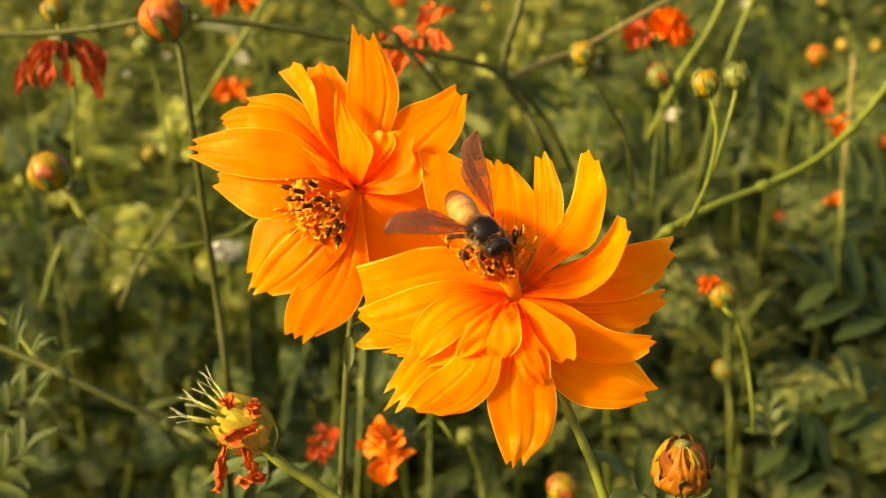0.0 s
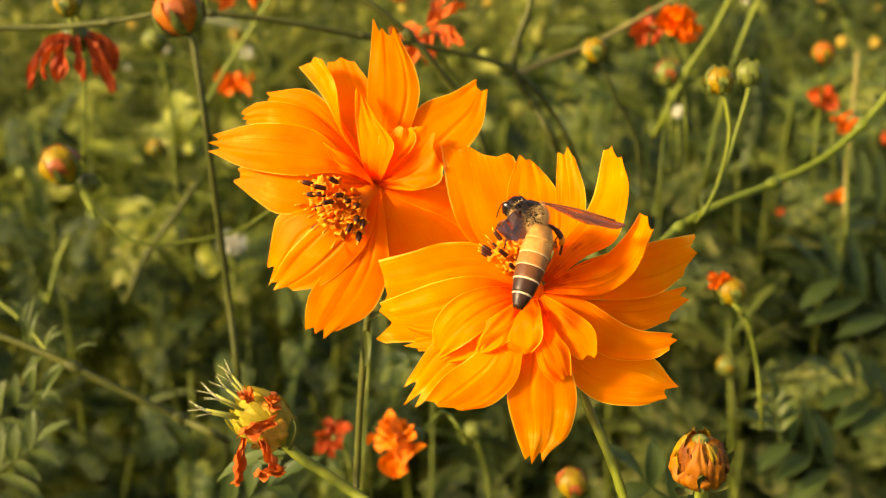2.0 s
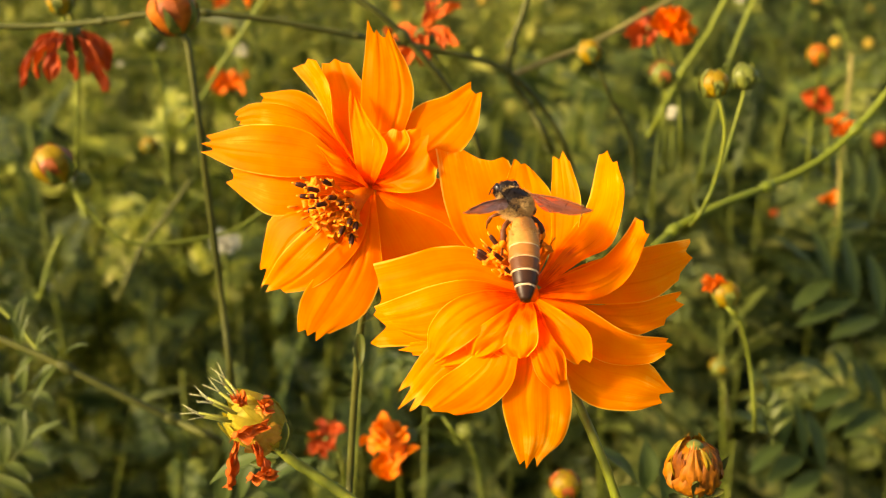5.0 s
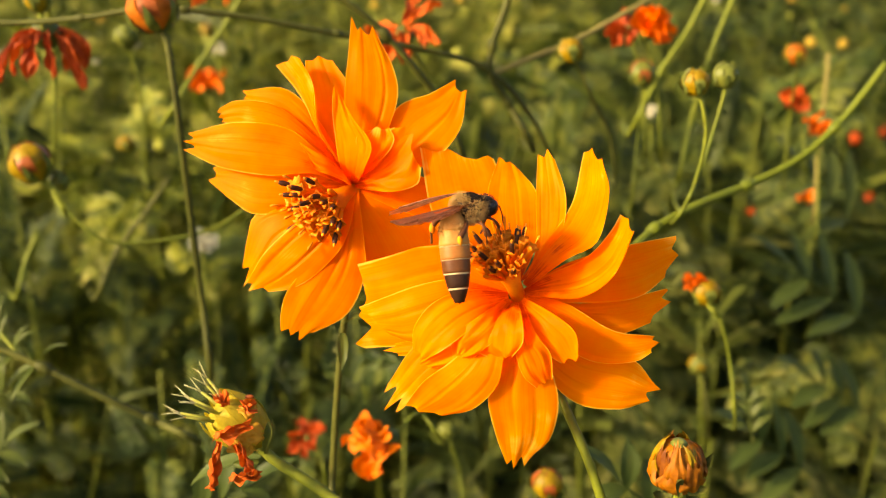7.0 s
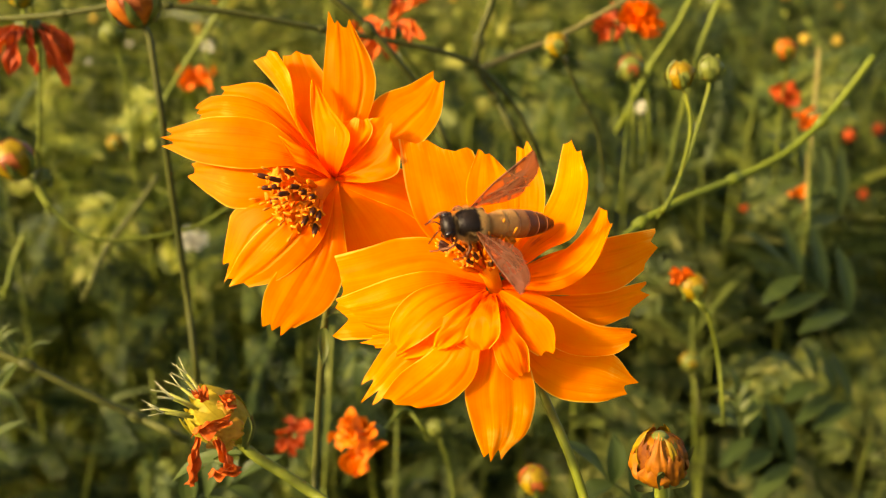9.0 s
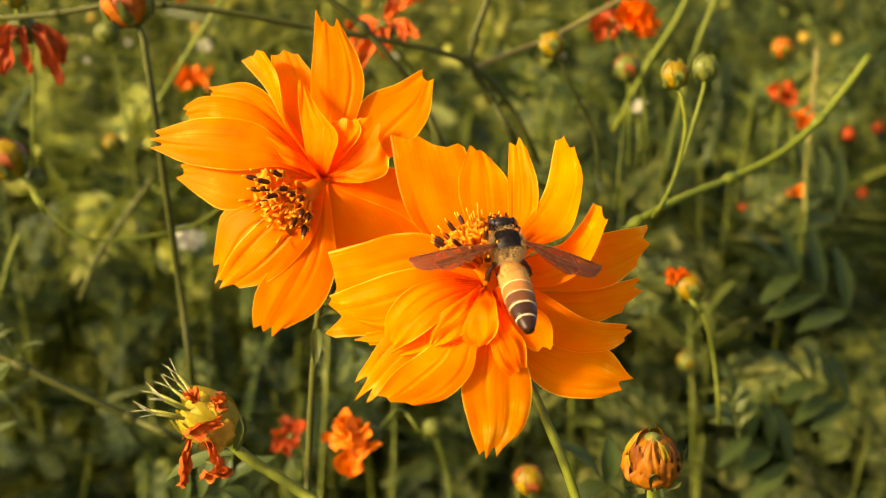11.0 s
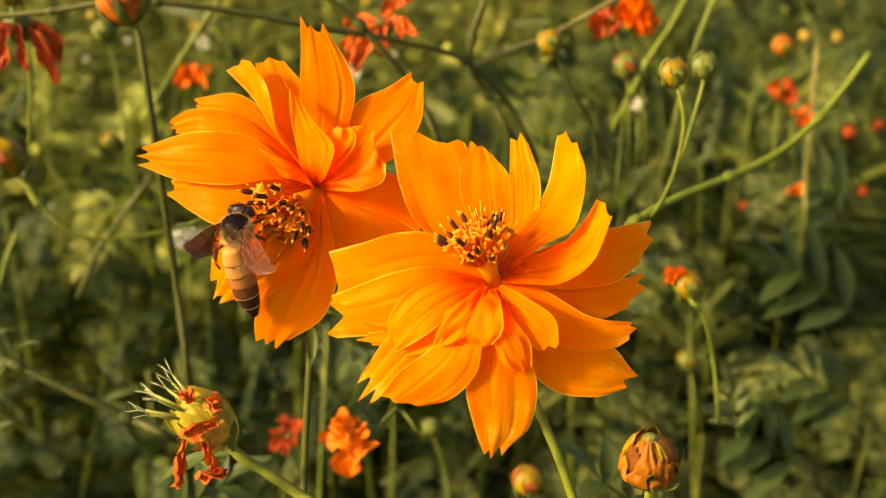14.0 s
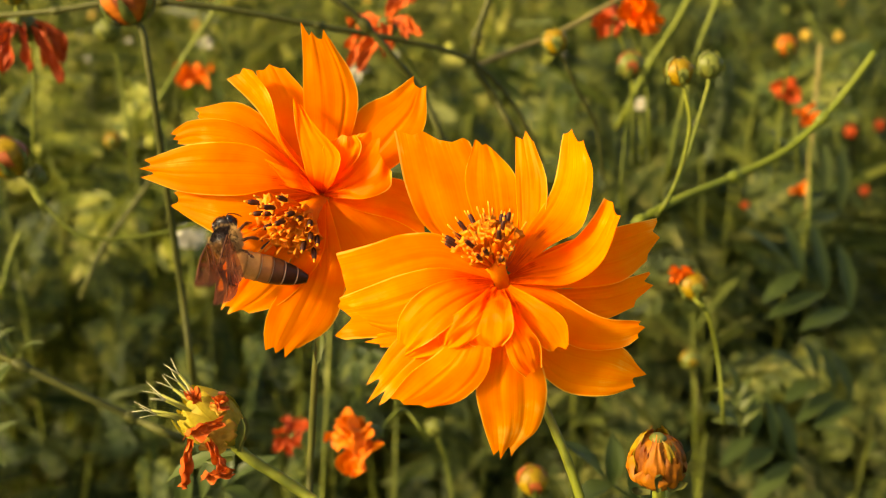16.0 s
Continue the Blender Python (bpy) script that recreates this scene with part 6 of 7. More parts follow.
    walk(BEE, [
    (0, pose(0.00555, -0.01820, 0.75103, -23.71, 16.89, -146.93)),
    (0.3, pose(0.00691, -0.01822, 0.75097, 2.87, 32.28, -127.52)),
    (0.5, pose(0.00809, -0.01827, 0.75082, -13.64, 39.51, -124.12)),
    (0.7, pose(0.01049, -0.01870, 0.74964, 2.84, 42.87, -93.58)),
    (0.8, pose(0.00978, -0.01872, 0.74960, 7.44, 42.97, -100.06)),
    (1, pose(0.00948, -0.01923, 0.74818, 39.56, 27.17, -61.00)),
    (1.2, pose(0.00985, -0.01804, 0.75147, 46.46, 11.79, -14.65)),
    (1.5, pose(0.01178, -0.01729, 0.75352, 14.75, 0.85, -4.61)),
    (1.7, pose(0.01070, -0.01718, 0.75382, 23.80, 2.33, -7.71)),
    (2, pose(0.00900, -0.01763, 0.75259, 15.01, -7.56, 35.27)),
    (2.3, pose(0.00874, -0.01715, 0.75392, 24.00, 2.16, -9.03)),
    (2.5, pose(0.01127, -0.01685, 0.75473, 20.59, 1.75, -7.27)),
    (3, pose(0.01099, -0.01697, 0.75439, 14.84, -1.03, 5.29)),
    (3.2, pose(0.01113, -0.01701, 0.75428, -14.40, -10.08, 43.33)),
    (3.5, pose(0.01255, -0.01709, 0.75408, 0.82, -2.24, 50.05)),
    (4, pose(0.00950, -0.01646, 0.75580, 1.87, 1.07, 46.94)),
    (4.2, pose(0.00820, -0.01672, 0.75509, 13.15, -11.45, 102.23)),
    (4.7, pose(0.00783, -0.01681, 0.75486, 23.54, -9.88, 52.64)),
    (5.2, pose(0.00745, -0.01689, 0.75463, 29.10, -1.15, 4.45)),
    (6.3, pose(0.00405, -0.01725, 0.75362, 22.01, 4.35, -26.80)),
    (6.5, pose(0.00324, -0.01721, 0.75375, 21.91, 0.74, -27.98)),
    (7, pose(0.00318, -0.01711, 0.75402, 1.04, 1.12, -53.94)),
    (7.5, pose(0.00455, -0.01673, 0.75506, -8.74, 4.58, -75.33)),
    (7.7, pose(0.00300, -0.01659, 0.75544, 3.48, 14.21, -123.47)),
    (8, pose(0.00739, -0.01700, 0.75432, -29.12, 17.91, -115.15)),
    (8.3, pose(0.00782, -0.01821, 0.75101, -58.02, 15.76, -149.53)),
    (8.5, pose(0.00737, -0.01808, 0.75136, -51.73, -0.50, 179.23)),
    (8.7, pose(0.00842, -0.01867, 0.74974, -24.87, -20.62, 144.80)),
    (9, pose(0.00653, -0.01828, 0.75080, 6.83, -49.23, 107.21)),
    (9.2, pose(0.00523, -0.01761, 0.75265, -0.37, -44.76, 116.86)),
    (10.2, pose(0.00872, -0.01807, 0.75138, 73.63, -41.35, 49.31)),
    (10.75, pose(0.01137, -0.01881, 0.74935, 60.60, -16.03, 25.51)),
    (11.3, pose(0.01401, -0.01955, 0.74732, 39.23, 1.90, -2.02)),
    (11.5, pose(0.00799, -0.01891, 0.74908, 30.36, -2.46, 2.62)),
    (11.6, pose(-0.00172, -0.01979, 0.74665, 33.24, 10.28, -11.14)),
    (11.8, pose(0.00172, -0.01844, 0.75035, 56.86, 24.18, -36.58)),
    (12, pose(0.00401, -0.01803, 0.75148, 54.19, 26.47, -40.86)),
    (12.2, pose(0.00567, -0.01787, 0.75192, 48.57, 11.01, -20.61)),
    (12.5, pose(0.00544, -0.01745, 0.75307, 48.06, 13.89, -23.96)),
    (12.7, pose(0.00510, -0.01651, 0.75567, 39.27, -3.06, 3.33)),
    (12.8, pose(-0.00409, -0.01746, 0.74721, 39.70, -0.55, 0.60)),
    (12.9, pose(-0.01665, -0.01616, 0.74492, 36.64, 20.24, -55.99)),
    (13, pose(-0.01864, -0.01943, 0.73300, 7.86, 11.42, -101.74)),
    (13.2, pose(-0.02219, -0.01092, 0.74763, 17.06, 9.84, -58.53)),
    (13.3, pose(-0.01999, -0.00703, 0.75248, 29.38, 12.80, -67.36)),
    (13.5, pose(-0.03001, -0.00782, 0.74737, 22.38, 9.63, -36.79)),
    (13.7, pose(-0.02584, -0.00742, 0.74555, 40.15, 3.10, -21.25)),
    (14, pose(-0.02582, -0.00539, 0.74528, 42.64, 1.65, -11.03)),
    (14.2, pose(-0.02606, -0.00524, 0.74569, 42.31, 7.26, -18.84)),
    (14.35, pose(-0.02549, -0.00526, 0.74565, 38.49, 33.51, -55.41)),
    (14.5, pose(-0.02491, -0.00528, 0.74560, 10.02, 49.71, -109.92)),
    (14.7, pose(-0.02531, -0.00570, 0.74443, 1.82, 49.74, -108.86)),
    (15, pose(-0.02253, -0.00586, 0.74399, -24.38, 47.75, -129.78)),
    (15.2, pose(-0.02053, -0.00665, 0.74183, -33.29, -0.85, 178.70)),
    (15.3, pose(-0.02062, -0.00687, 0.74122, -38.78, -2.78, 175.74)),
    (15.5, pose(-0.02231, -0.00699, 0.74088, -32.71, -10.21, 148.42)),
    (15.6, pose(-0.02295, -0.00749, 0.73951, -1.15, -45.89, 115.20)),
    (15.7, pose(-0.02359, -0.00799, 0.73814, 65.27, -46.20, 47.41)),
    (15.8, pose(-0.02650, -0.00716, 0.74042, 54.67, -33.57, -1.64)),
    (16, pose(-0.02836, -0.00605, 0.74347, 45.66, -28.56, -12.22)),
    ])
    walk(ABDOMEN, [
    (0, pose(0.00000, -0.00300, -0.00030, 27.62, -0.00, -23.88)),
    (0.3, pose(0.00000, -0.00300, -0.00030, 20.49, 0.00, -21.62)),
    (0.5, pose(0.00000, -0.00300, -0.00030, 43.62, -0.00, -28.49)),
    (0.7, pose(0.00000, -0.00300, -0.00030, 33.55, -0.00, -29.62)),
    (0.8, pose(0.00000, -0.00300, -0.00030, 29.38, -0.00, -15.04)),
    (1, pose(0.00000, -0.00300, -0.00030, 18.74, -0.00, -31.60)),
    (1.2, pose(0.00000, -0.00300, -0.00030, -20.57, -0.00, -6.62)),
    (1.5, pose(0.00000, -0.00300, -0.00030, 33.75, -0.00, -31.97)),
    (1.7, pose(0.00000, -0.00300, -0.00030, 14.27, -0.00, -0.10)),
    (2, pose(0.00000, -0.00300, -0.00030, 31.47, -0.00, -55.16)),
    (2.3, pose(0.00000, -0.00300, -0.00030, 18.36, -0.00, 0.34)),
    (2.5, pose(0.00000, -0.00300, -0.00030, 20.51, -0.00, -16.34)),
    (3, pose(0.00000, -0.00300, -0.00030, 39.69, -0.00, -16.64)),
    (3.2, pose(0.00000, -0.00300, -0.00030, 33.69, 0.00, -50.88)),
    (3.5, pose(0.00000, -0.00300, -0.00030, 64.38, 0.00, -55.35)),
    (4, pose(0.00000, -0.00300, -0.00030, 65.49, 0.00, -32.56)),
    (4.2, pose(0.00000, -0.00300, -0.00030, 63.36, 0.00, -37.96)),
    (5.2, pose(0.00000, -0.00300, -0.00030, 8.77, 0.00, -11.47)),
    (6.3, pose(0.00000, -0.00300, -0.00030, 28.14, -0.00, 41.40)),
    (6.5, pose(0.00000, -0.00300, -0.00030, 25.51, -0.00, 15.04)),
    (7, pose(0.00000, -0.00300, -0.00030, 64.16, -0.00, 66.21)),
    (7.5, pose(0.00000, -0.00300, -0.00030, 58.95, -0.00, 109.49)),
    (7.7, pose(0.00000, -0.00300, -0.00030, 53.19, -0.00, 95.68)),
    (8, pose(0.00000, -0.00300, -0.00030, 59.11, -0.00, 106.02)),
    (8.15, pose(0.00000, -0.00300, -0.00030, 58.37, 0.29, 62.65)),
    (8.3, pose(0.00000, -0.00300, -0.00030, 57.64, 0.00, 19.28)),
    (8.5, pose(0.00000, -0.00300, -0.00030, 46.91, -0.00, 16.14)),
    (8.7, pose(0.00000, -0.00300, -0.00030, 20.89, 0.00, 25.98)),
    (9, pose(0.00000, -0.00300, -0.00030, 13.53, -0.00, 3.61)),
    (9.2, pose(0.00000, -0.00300, -0.00030, 17.79, -0.00, -27.59)),
    (10.2, pose(0.00000, -0.00300, -0.00030, 11.07, 0.00, -3.39)),
    (11.3, pose(0.00000, -0.00300, -0.00030, -40.35, -0.00, -2.52)),
    (11.5, pose(0.00000, -0.00300, -0.00030, -26.57, -0.00, -3.82)),
    (11.6, pose(0.00000, -0.00300, -0.00030, -42.23, -0.00, -0.18)),
    (11.8, pose(0.00000, -0.00300, -0.00030, -66.98, -0.00, 51.41)),
    (12, pose(0.00000, -0.00300, -0.00030, -56.57, 0.00, 53.47)),
    (12.1, pose(0.00000, -0.00300, -0.00030, -20.51, -6.11, 34.84)),
    (12.2, pose(0.00000, -0.00300, -0.00030, 15.55, -0.00, 16.20)),
    (12.5, pose(0.00000, -0.00300, -0.00030, -30.88, 0.00, 15.21)),
    (12.7, pose(0.00000, -0.00300, -0.00030, -38.01, 0.00, 6.56)),
    (12.8, pose(0.00000, -0.00300, -0.00030, -43.76, -0.00, -2.13)),
    (12.9, pose(0.00000, -0.00300, -0.00030, -50.52, -0.00, 50.60)),
    (13, pose(0.00000, -0.00300, -0.00030, -9.50, -0.00, 40.44)),
    (13.2, pose(0.00000, -0.00300, -0.00030, -32.94, -0.00, 22.52)),
    (13.3, pose(0.00000, -0.00300, -0.00030, -34.85, -0.00, 32.49)),
    (13.5, pose(0.00000, -0.00300, -0.00030, -14.97, -0.00, 25.04)),
    (13.7, pose(0.00000, -0.00300, -0.00030, -38.73, -0.00, 0.32)),
    (13.85, pose(0.00000, -0.00300, -0.00030, 10.17, 4.92, 11.11)),
    (14, pose(0.00000, -0.00300, -0.00030, 59.08, -0.00, 21.91)),
    (14.2, pose(0.00000, -0.00300, -0.00030, 57.61, -0.00, 47.71)),
    (14.5, pose(0.00000, -0.00300, -0.00030, 68.79, -0.00, 70.26)),
    (14.6, pose(0.00000, -0.00300, -0.00030, 56.26, 5.36, 24.12)),
    (14.7, pose(0.00000, -0.00300, -0.00030, 43.72, -0.00, -22.03)),
    (15, pose(0.00000, -0.00300, -0.00030, 46.98, -0.00, -9.97)),
    (15.1, pose(0.00000, -0.00300, -0.00030, -14.48, -1.78, -6.97)),
    (15.2, pose(0.00000, -0.00300, -0.00030, -75.94, -0.00, -3.97)),
    (15.3, pose(0.00000, -0.00300, -0.00030, -63.50, -0.00, -5.31)),
    (15.5, pose(0.00000, -0.00300, -0.00030, -48.43, 0.00, -47.70)),
    (15.6, pose(0.00000, -0.00300, -0.00030, -33.89, 8.11, 10.46)),
    (15.7, pose(0.00000, -0.00300, -0.00030, -19.36, -0.00, 68.63)),
    (15.8, pose(0.00000, -0.00300, -0.00030, 19.31, -0.00, 83.58)),
    (16, pose(0.00000, -0.00300, -0.00030, 54.84, -0.00, 72.15)),
    ])
    walk(WING_R, [
    (0, pose(0.00180, -0.00020, 0.00160, -42.06, -1.56, -33.11)),
    (0.3, pose(0.00180, -0.00020, 0.00160, -51.66, -17.91, -16.03)),
    (0.5, pose(0.00180, -0.00020, 0.00160, -35.40, -29.47, -30.24)),
    (0.7, pose(0.00180, -0.00020, 0.00160, -11.76, -14.52, -16.87)),
    (0.8, pose(0.00180, -0.00020, 0.00160, -14.35, -14.83, 2.44)),
    (1, pose(0.00180, -0.00020, 0.00160, -4.18, -15.61, -2.72)),
    (1.2, pose(0.00180, -0.00020, 0.00160, 23.29, -28.33, -30.51)),
    (1.5, pose(0.00180, -0.00020, 0.00160, -2.23, -11.08, -61.64)),
    (1.7, pose(0.00180, -0.00020, 0.00160, -12.28, -33.32, -40.42)),
    (2, pose(0.00180, -0.00020, 0.00160, -10.52, 3.58, -52.43)),
    (2.3, pose(0.00180, -0.00020, 0.00160, -12.37, -25.06, -40.10)),
    (2.5, pose(0.00180, -0.00020, 0.00160, -8.32, -19.14, -45.22)),
    (3, pose(0.00180, -0.00020, 0.00160, -6.35, -11.10, -44.22)),
    (3.2, pose(0.00180, -0.00020, 0.00160, 5.07, 17.46, -53.73)),
    (3.5, pose(0.00180, -0.00020, 0.00160, 1.97, 16.85, -43.23)),
    (4, pose(0.00180, -0.00020, 0.00160, 4.92, 3.16, -59.63)),
    (4.2, pose(0.00180, -0.00020, 0.00160, 66.67, -12.51, -114.58)),
    (5.2, pose(0.00180, -0.00020, 0.00160, -10.96, -27.77, -60.59)),
    (6.3, pose(0.00180, -0.00020, 0.00160, 36.87, -26.91, -49.16)),
    (6.5, pose(0.00180, -0.00020, 0.00160, 37.48, -25.60, -47.17)),
    (6.6667, pose(0.00180, -0.00020, 0.00160, 91.52, -35.88, -82.01)),
    (6.8333, pose(0.00180, -0.00020, 0.00160, 141.03, -18.12, -111.44)),
    (7, pose(0.00180, -0.00020, 0.00160, 177.15, 12.48, -118.86)),
    (7.1667, pose(0.00180, -0.00020, 0.00160, 120.29, -5.66, -115.25)),
    (7.3333, pose(0.00180, -0.00020, 0.00160, 60.48, -12.14, -97.72)),
    (7.5, pose(0.00180, -0.00020, 0.00160, 1.80, -0.48, -83.26)),
    (7.6, pose(0.00180, -0.00020, 0.00160, -30.45, -18.13, -60.12)),
    (7.7, pose(0.00180, -0.00020, 0.00160, -68.78, -19.12, -29.72)),
    (8, pose(0.00180, -0.00020, 0.00160, -43.72, -0.29, -54.61)),
    (8.3, pose(0.00180, -0.00020, 0.00160, -16.52, -3.11, -34.84)),
    (8.5, pose(0.00180, -0.00020, 0.00160, -21.54, -42.44, -31.24)),
    (8.7, pose(0.00180, -0.00020, 0.00160, -12.95, -42.72, -36.71)),
    (9, pose(0.00180, -0.00020, 0.00160, 2.94, -57.67, -57.98)),
    (9.2, pose(0.00180, -0.00020, 0.00160, 12.46, -40.06, -73.46)),
    (10.2, pose(0.00180, -0.00020, 0.00160, -18.44, 4.14, -36.58)),
    (11.3, pose(0.00180, -0.00020, 0.00160, -22.30, 11.32, -19.69)),
    (11.333, pose(0.00180, -0.00020, 0.00160, 15.83, -58.03, -38.60)),
    (11.367, pose(0.00180, -0.00020, 0.00160, -22.30, 11.32, -19.69)),
    (11.4, pose(0.00180, -0.00020, 0.00160, 15.83, -58.03, -38.60)),
    (11.433, pose(0.00180, -0.00020, 0.00160, -22.30, 11.32, -19.69)),
    (11.467, pose(0.00180, -0.00020, 0.00160, 15.83, -58.03, -38.60)),
    (11.5, pose(0.00180, -0.00020, 0.00160, -22.30, 11.32, -19.69)),
    (11.533, pose(0.00180, -0.00020, 0.00160, 15.83, -58.03, -38.60)),
    (11.567, pose(0.00180, -0.00020, 0.00160, -22.30, 11.32, -19.69)),
    (11.6, pose(0.00180, -0.00020, 0.00160, 15.83, -58.03, -38.60)),
    (11.633, pose(0.00180, -0.00020, 0.00160, -22.30, 11.32, -19.69)),
    (11.667, pose(0.00180, -0.00020, 0.00160, 15.83, -58.03, -38.60)),
    (11.7, pose(0.00180, -0.00020, 0.00160, -22.30, 11.32, -19.69)),
    (11.733, pose(0.00180, -0.00020, 0.00160, 15.83, -58.03, -38.60)),
    (11.767, pose(0.00180, -0.00020, 0.00160, -22.30, 11.32, -19.69)),
    (11.8, pose(0.00180, -0.00020, 0.00160, 15.83, -58.03, -38.60)),
    (11.833, pose(0.00180, -0.00020, 0.00160, -22.30, 11.32, -19.69)),
    (11.867, pose(0.00180, -0.00020, 0.00160, 15.83, -58.03, -38.60)),
    (11.9, pose(0.00180, -0.00020, 0.00160, -22.30, 11.32, -19.69)),
    (11.933, pose(0.00180, -0.00020, 0.00160, 15.83, -58.03, -38.60)),
    (11.967, pose(0.00180, -0.00020, 0.00160, -22.30, 11.32, -19.69)),
    (12, pose(0.00180, -0.00020, 0.00160, 15.83, -58.03, -38.60)),
    (12.033, pose(0.00180, -0.00020, 0.00160, -22.30, 11.32, -19.69)),
    (12.067, pose(0.00180, -0.00020, 0.00160, 15.83, -58.03, -38.60)),
    (12.1, pose(0.00180, -0.00020, 0.00160, -22.30, 11.32, -19.69)),
    (12.133, pose(0.00180, -0.00020, 0.00160, 15.83, -58.03, -38.60)),
    (12.167, pose(0.00180, -0.00020, 0.00160, -22.30, 11.32, -19.69)),
    (12.2, pose(0.00180, -0.00020, 0.00160, 15.83, -58.03, -38.60)),
    (12.233, pose(0.00180, -0.00020, 0.00160, -22.30, 11.32, -19.69)),
    (12.267, pose(0.00180, -0.00020, 0.00160, 15.83, -58.03, -38.60)),
    (12.3, pose(0.00180, -0.00020, 0.00160, -22.30, 11.32, -19.69)),
    (12.333, pose(0.00180, -0.00020, 0.00160, 15.83, -58.03, -38.60)),
    (12.367, pose(0.00180, -0.00020, 0.00160, -22.30, 11.32, -19.69)),
    (12.4, pose(0.00180, -0.00020, 0.00160, 15.83, -58.03, -38.60)),
    (12.433, pose(0.00180, -0.00020, 0.00160, -22.30, 11.32, -19.69)),
    (12.467, pose(0.00180, -0.00020, 0.00160, 15.83, -58.03, -38.60)),
    (12.5, pose(0.00180, -0.00020, 0.00160, -22.30, 11.32, -19.69)),
    (12.533, pose(0.00180, -0.00020, 0.00160, 15.83, -58.03, -38.60)),
    (12.567, pose(0.00180, -0.00020, 0.00160, -22.30, 11.32, -19.69)),
    (12.6, pose(0.00180, -0.00020, 0.00160, 15.83, -58.03, -38.60)),
    (12.633, pose(0.00180, -0.00020, 0.00160, -22.30, 11.32, -19.69)),
    (12.667, pose(0.00180, -0.00020, 0.00160, 15.83, -58.03, -38.60)),
    (12.7, pose(0.00180, -0.00020, 0.00160, -22.30, 11.32, -19.69)),
    (12.733, pose(0.00180, -0.00020, 0.00160, 15.83, -58.03, -38.60)),
    (12.767, pose(0.00180, -0.00020, 0.00160, -22.30, 11.32, -19.69)),
    (12.8, pose(0.00180, -0.00020, 0.00160, 15.83, -58.03, -38.60)),
    (12.833, pose(0.00180, -0.00020, 0.00160, -22.30, 11.32, -19.69)),
    (12.867, pose(0.00180, -0.00020, 0.00160, 15.83, -58.03, -38.60)),
    (12.9, pose(0.00180, -0.00020, 0.00160, -22.30, 11.32, -19.69)),
    (12.933, pose(0.00180, -0.00020, 0.00160, 15.83, -58.03, -38.60)),
    (12.967, pose(0.00180, -0.00020, 0.00160, -22.30, 11.32, -19.69)),
    (13, pose(0.00180, -0.00020, 0.00160, 15.83, -58.03, -38.60)),
    (13.033, pose(0.00180, -0.00020, 0.00160, -22.30, 11.32, -19.69)),
    (13.067, pose(0.00180, -0.00020, 0.00160, 15.83, -58.03, -38.60)),
    (13.1, pose(0.00180, -0.00020, 0.00160, -22.30, 11.32, -19.69)),
    (13.133, pose(0.00180, -0.00020, 0.00160, 15.83, -58.03, -38.60)),
    (13.167, pose(0.00180, -0.00020, 0.00160, -22.30, 11.32, -19.69)),
    (13.2, pose(0.00180, -0.00020, 0.00160, 15.83, -58.03, -38.60)),
    (13.233, pose(0.00180, -0.00020, 0.00160, -22.30, 11.32, -19.69)),
    (13.267, pose(0.00180, -0.00020, 0.00160, 15.83, -58.03, -38.60)),
    (13.3, pose(0.00180, -0.00020, 0.00160, -22.30, 11.32, -19.69)),
    (13.333, pose(0.00180, -0.00020, 0.00160, 15.83, -58.03, -38.60)),
    (13.367, pose(0.00180, -0.00020, 0.00160, -22.30, 11.32, -19.69)),
    (13.4, pose(0.00180, -0.00020, 0.00160, 15.83, -58.03, -38.60)),
    (13.433, pose(0.00180, -0.00020, 0.00160, -22.30, 11.32, -19.69)),
    (13.467, pose(0.00180, -0.00020, 0.00160, 15.83, -58.03, -38.60)),
    (13.5, pose(0.00180, -0.00020, 0.00160, -22.30, 11.32, -19.69)),
    (13.533, pose(0.00180, -0.00020, 0.00160, 15.83, -58.03, -38.60)),
    (13.567, pose(0.00180, -0.00020, 0.00160, -22.30, 11.32, -19.69)),
    (13.6, pose(0.00180, -0.00020, 0.00160, 15.83, -58.03, -38.60)),
    (13.633, pose(0.00180, -0.00020, 0.00160, -22.30, 11.32, -19.69)),
    (13.667, pose(0.00180, -0.00020, 0.00160, 15.83, -58.03, -38.60)),
    (13.7, pose(0.00180, -0.00020, 0.00160, -22.30, 11.32, -19.69)),
    (14, pose(0.00180, -0.00020, 0.00160, 3.38, -20.93, -48.54)),
    (14.2, pose(0.00180, -0.00020, 0.00160, -1.84, -21.69, -43.27)),
    (14.5, pose(0.00180, -0.00020, 0.00160, -41.44, -1.94, -19.83)),
    (14.7, pose(0.00180, -0.00020, 0.00160, -39.76, -31.70, -15.36)),
    (15, pose(0.00180, -0.00020, 0.00160, -24.85, -26.11, -29.94)),
    (15.1, pose(0.00180, -0.00020, 0.00160, 1.74, -29.86, 3.96)),
    (15.2, pose(0.00180, -0.00020, 0.00160, 24.02, -46.04, 36.58)),
    (15.3, pose(0.00180, -0.00020, 0.00160, 35.13, -55.45, 29.90)),
    (15.4, pose(0.00180, -0.00020, 0.00160, 42.04, -8.47, 10.58)),
    (15.5, pose(0.00180, -0.00020, 0.00160, 32.71, 38.02, -7.34)),
    (15.567, pose(0.00180, -0.00020, 0.00160, 44.00, -20.48, -10.10)),
    (15.633, pose(0.00180, -0.00020, 0.00160, 94.41, -73.12, -56.73)),
    (15.7, pose(0.00180, -0.00020, 0.00160, -157.80, -37.22, -161.06)),
    (15.8, pose(0.00180, -0.00020, 0.00160, 169.27, 0.07, -128.24)),
    (16, pose(0.00180, -0.00020, 0.00160, 137.45, -11.70, -100.08)),
    ])
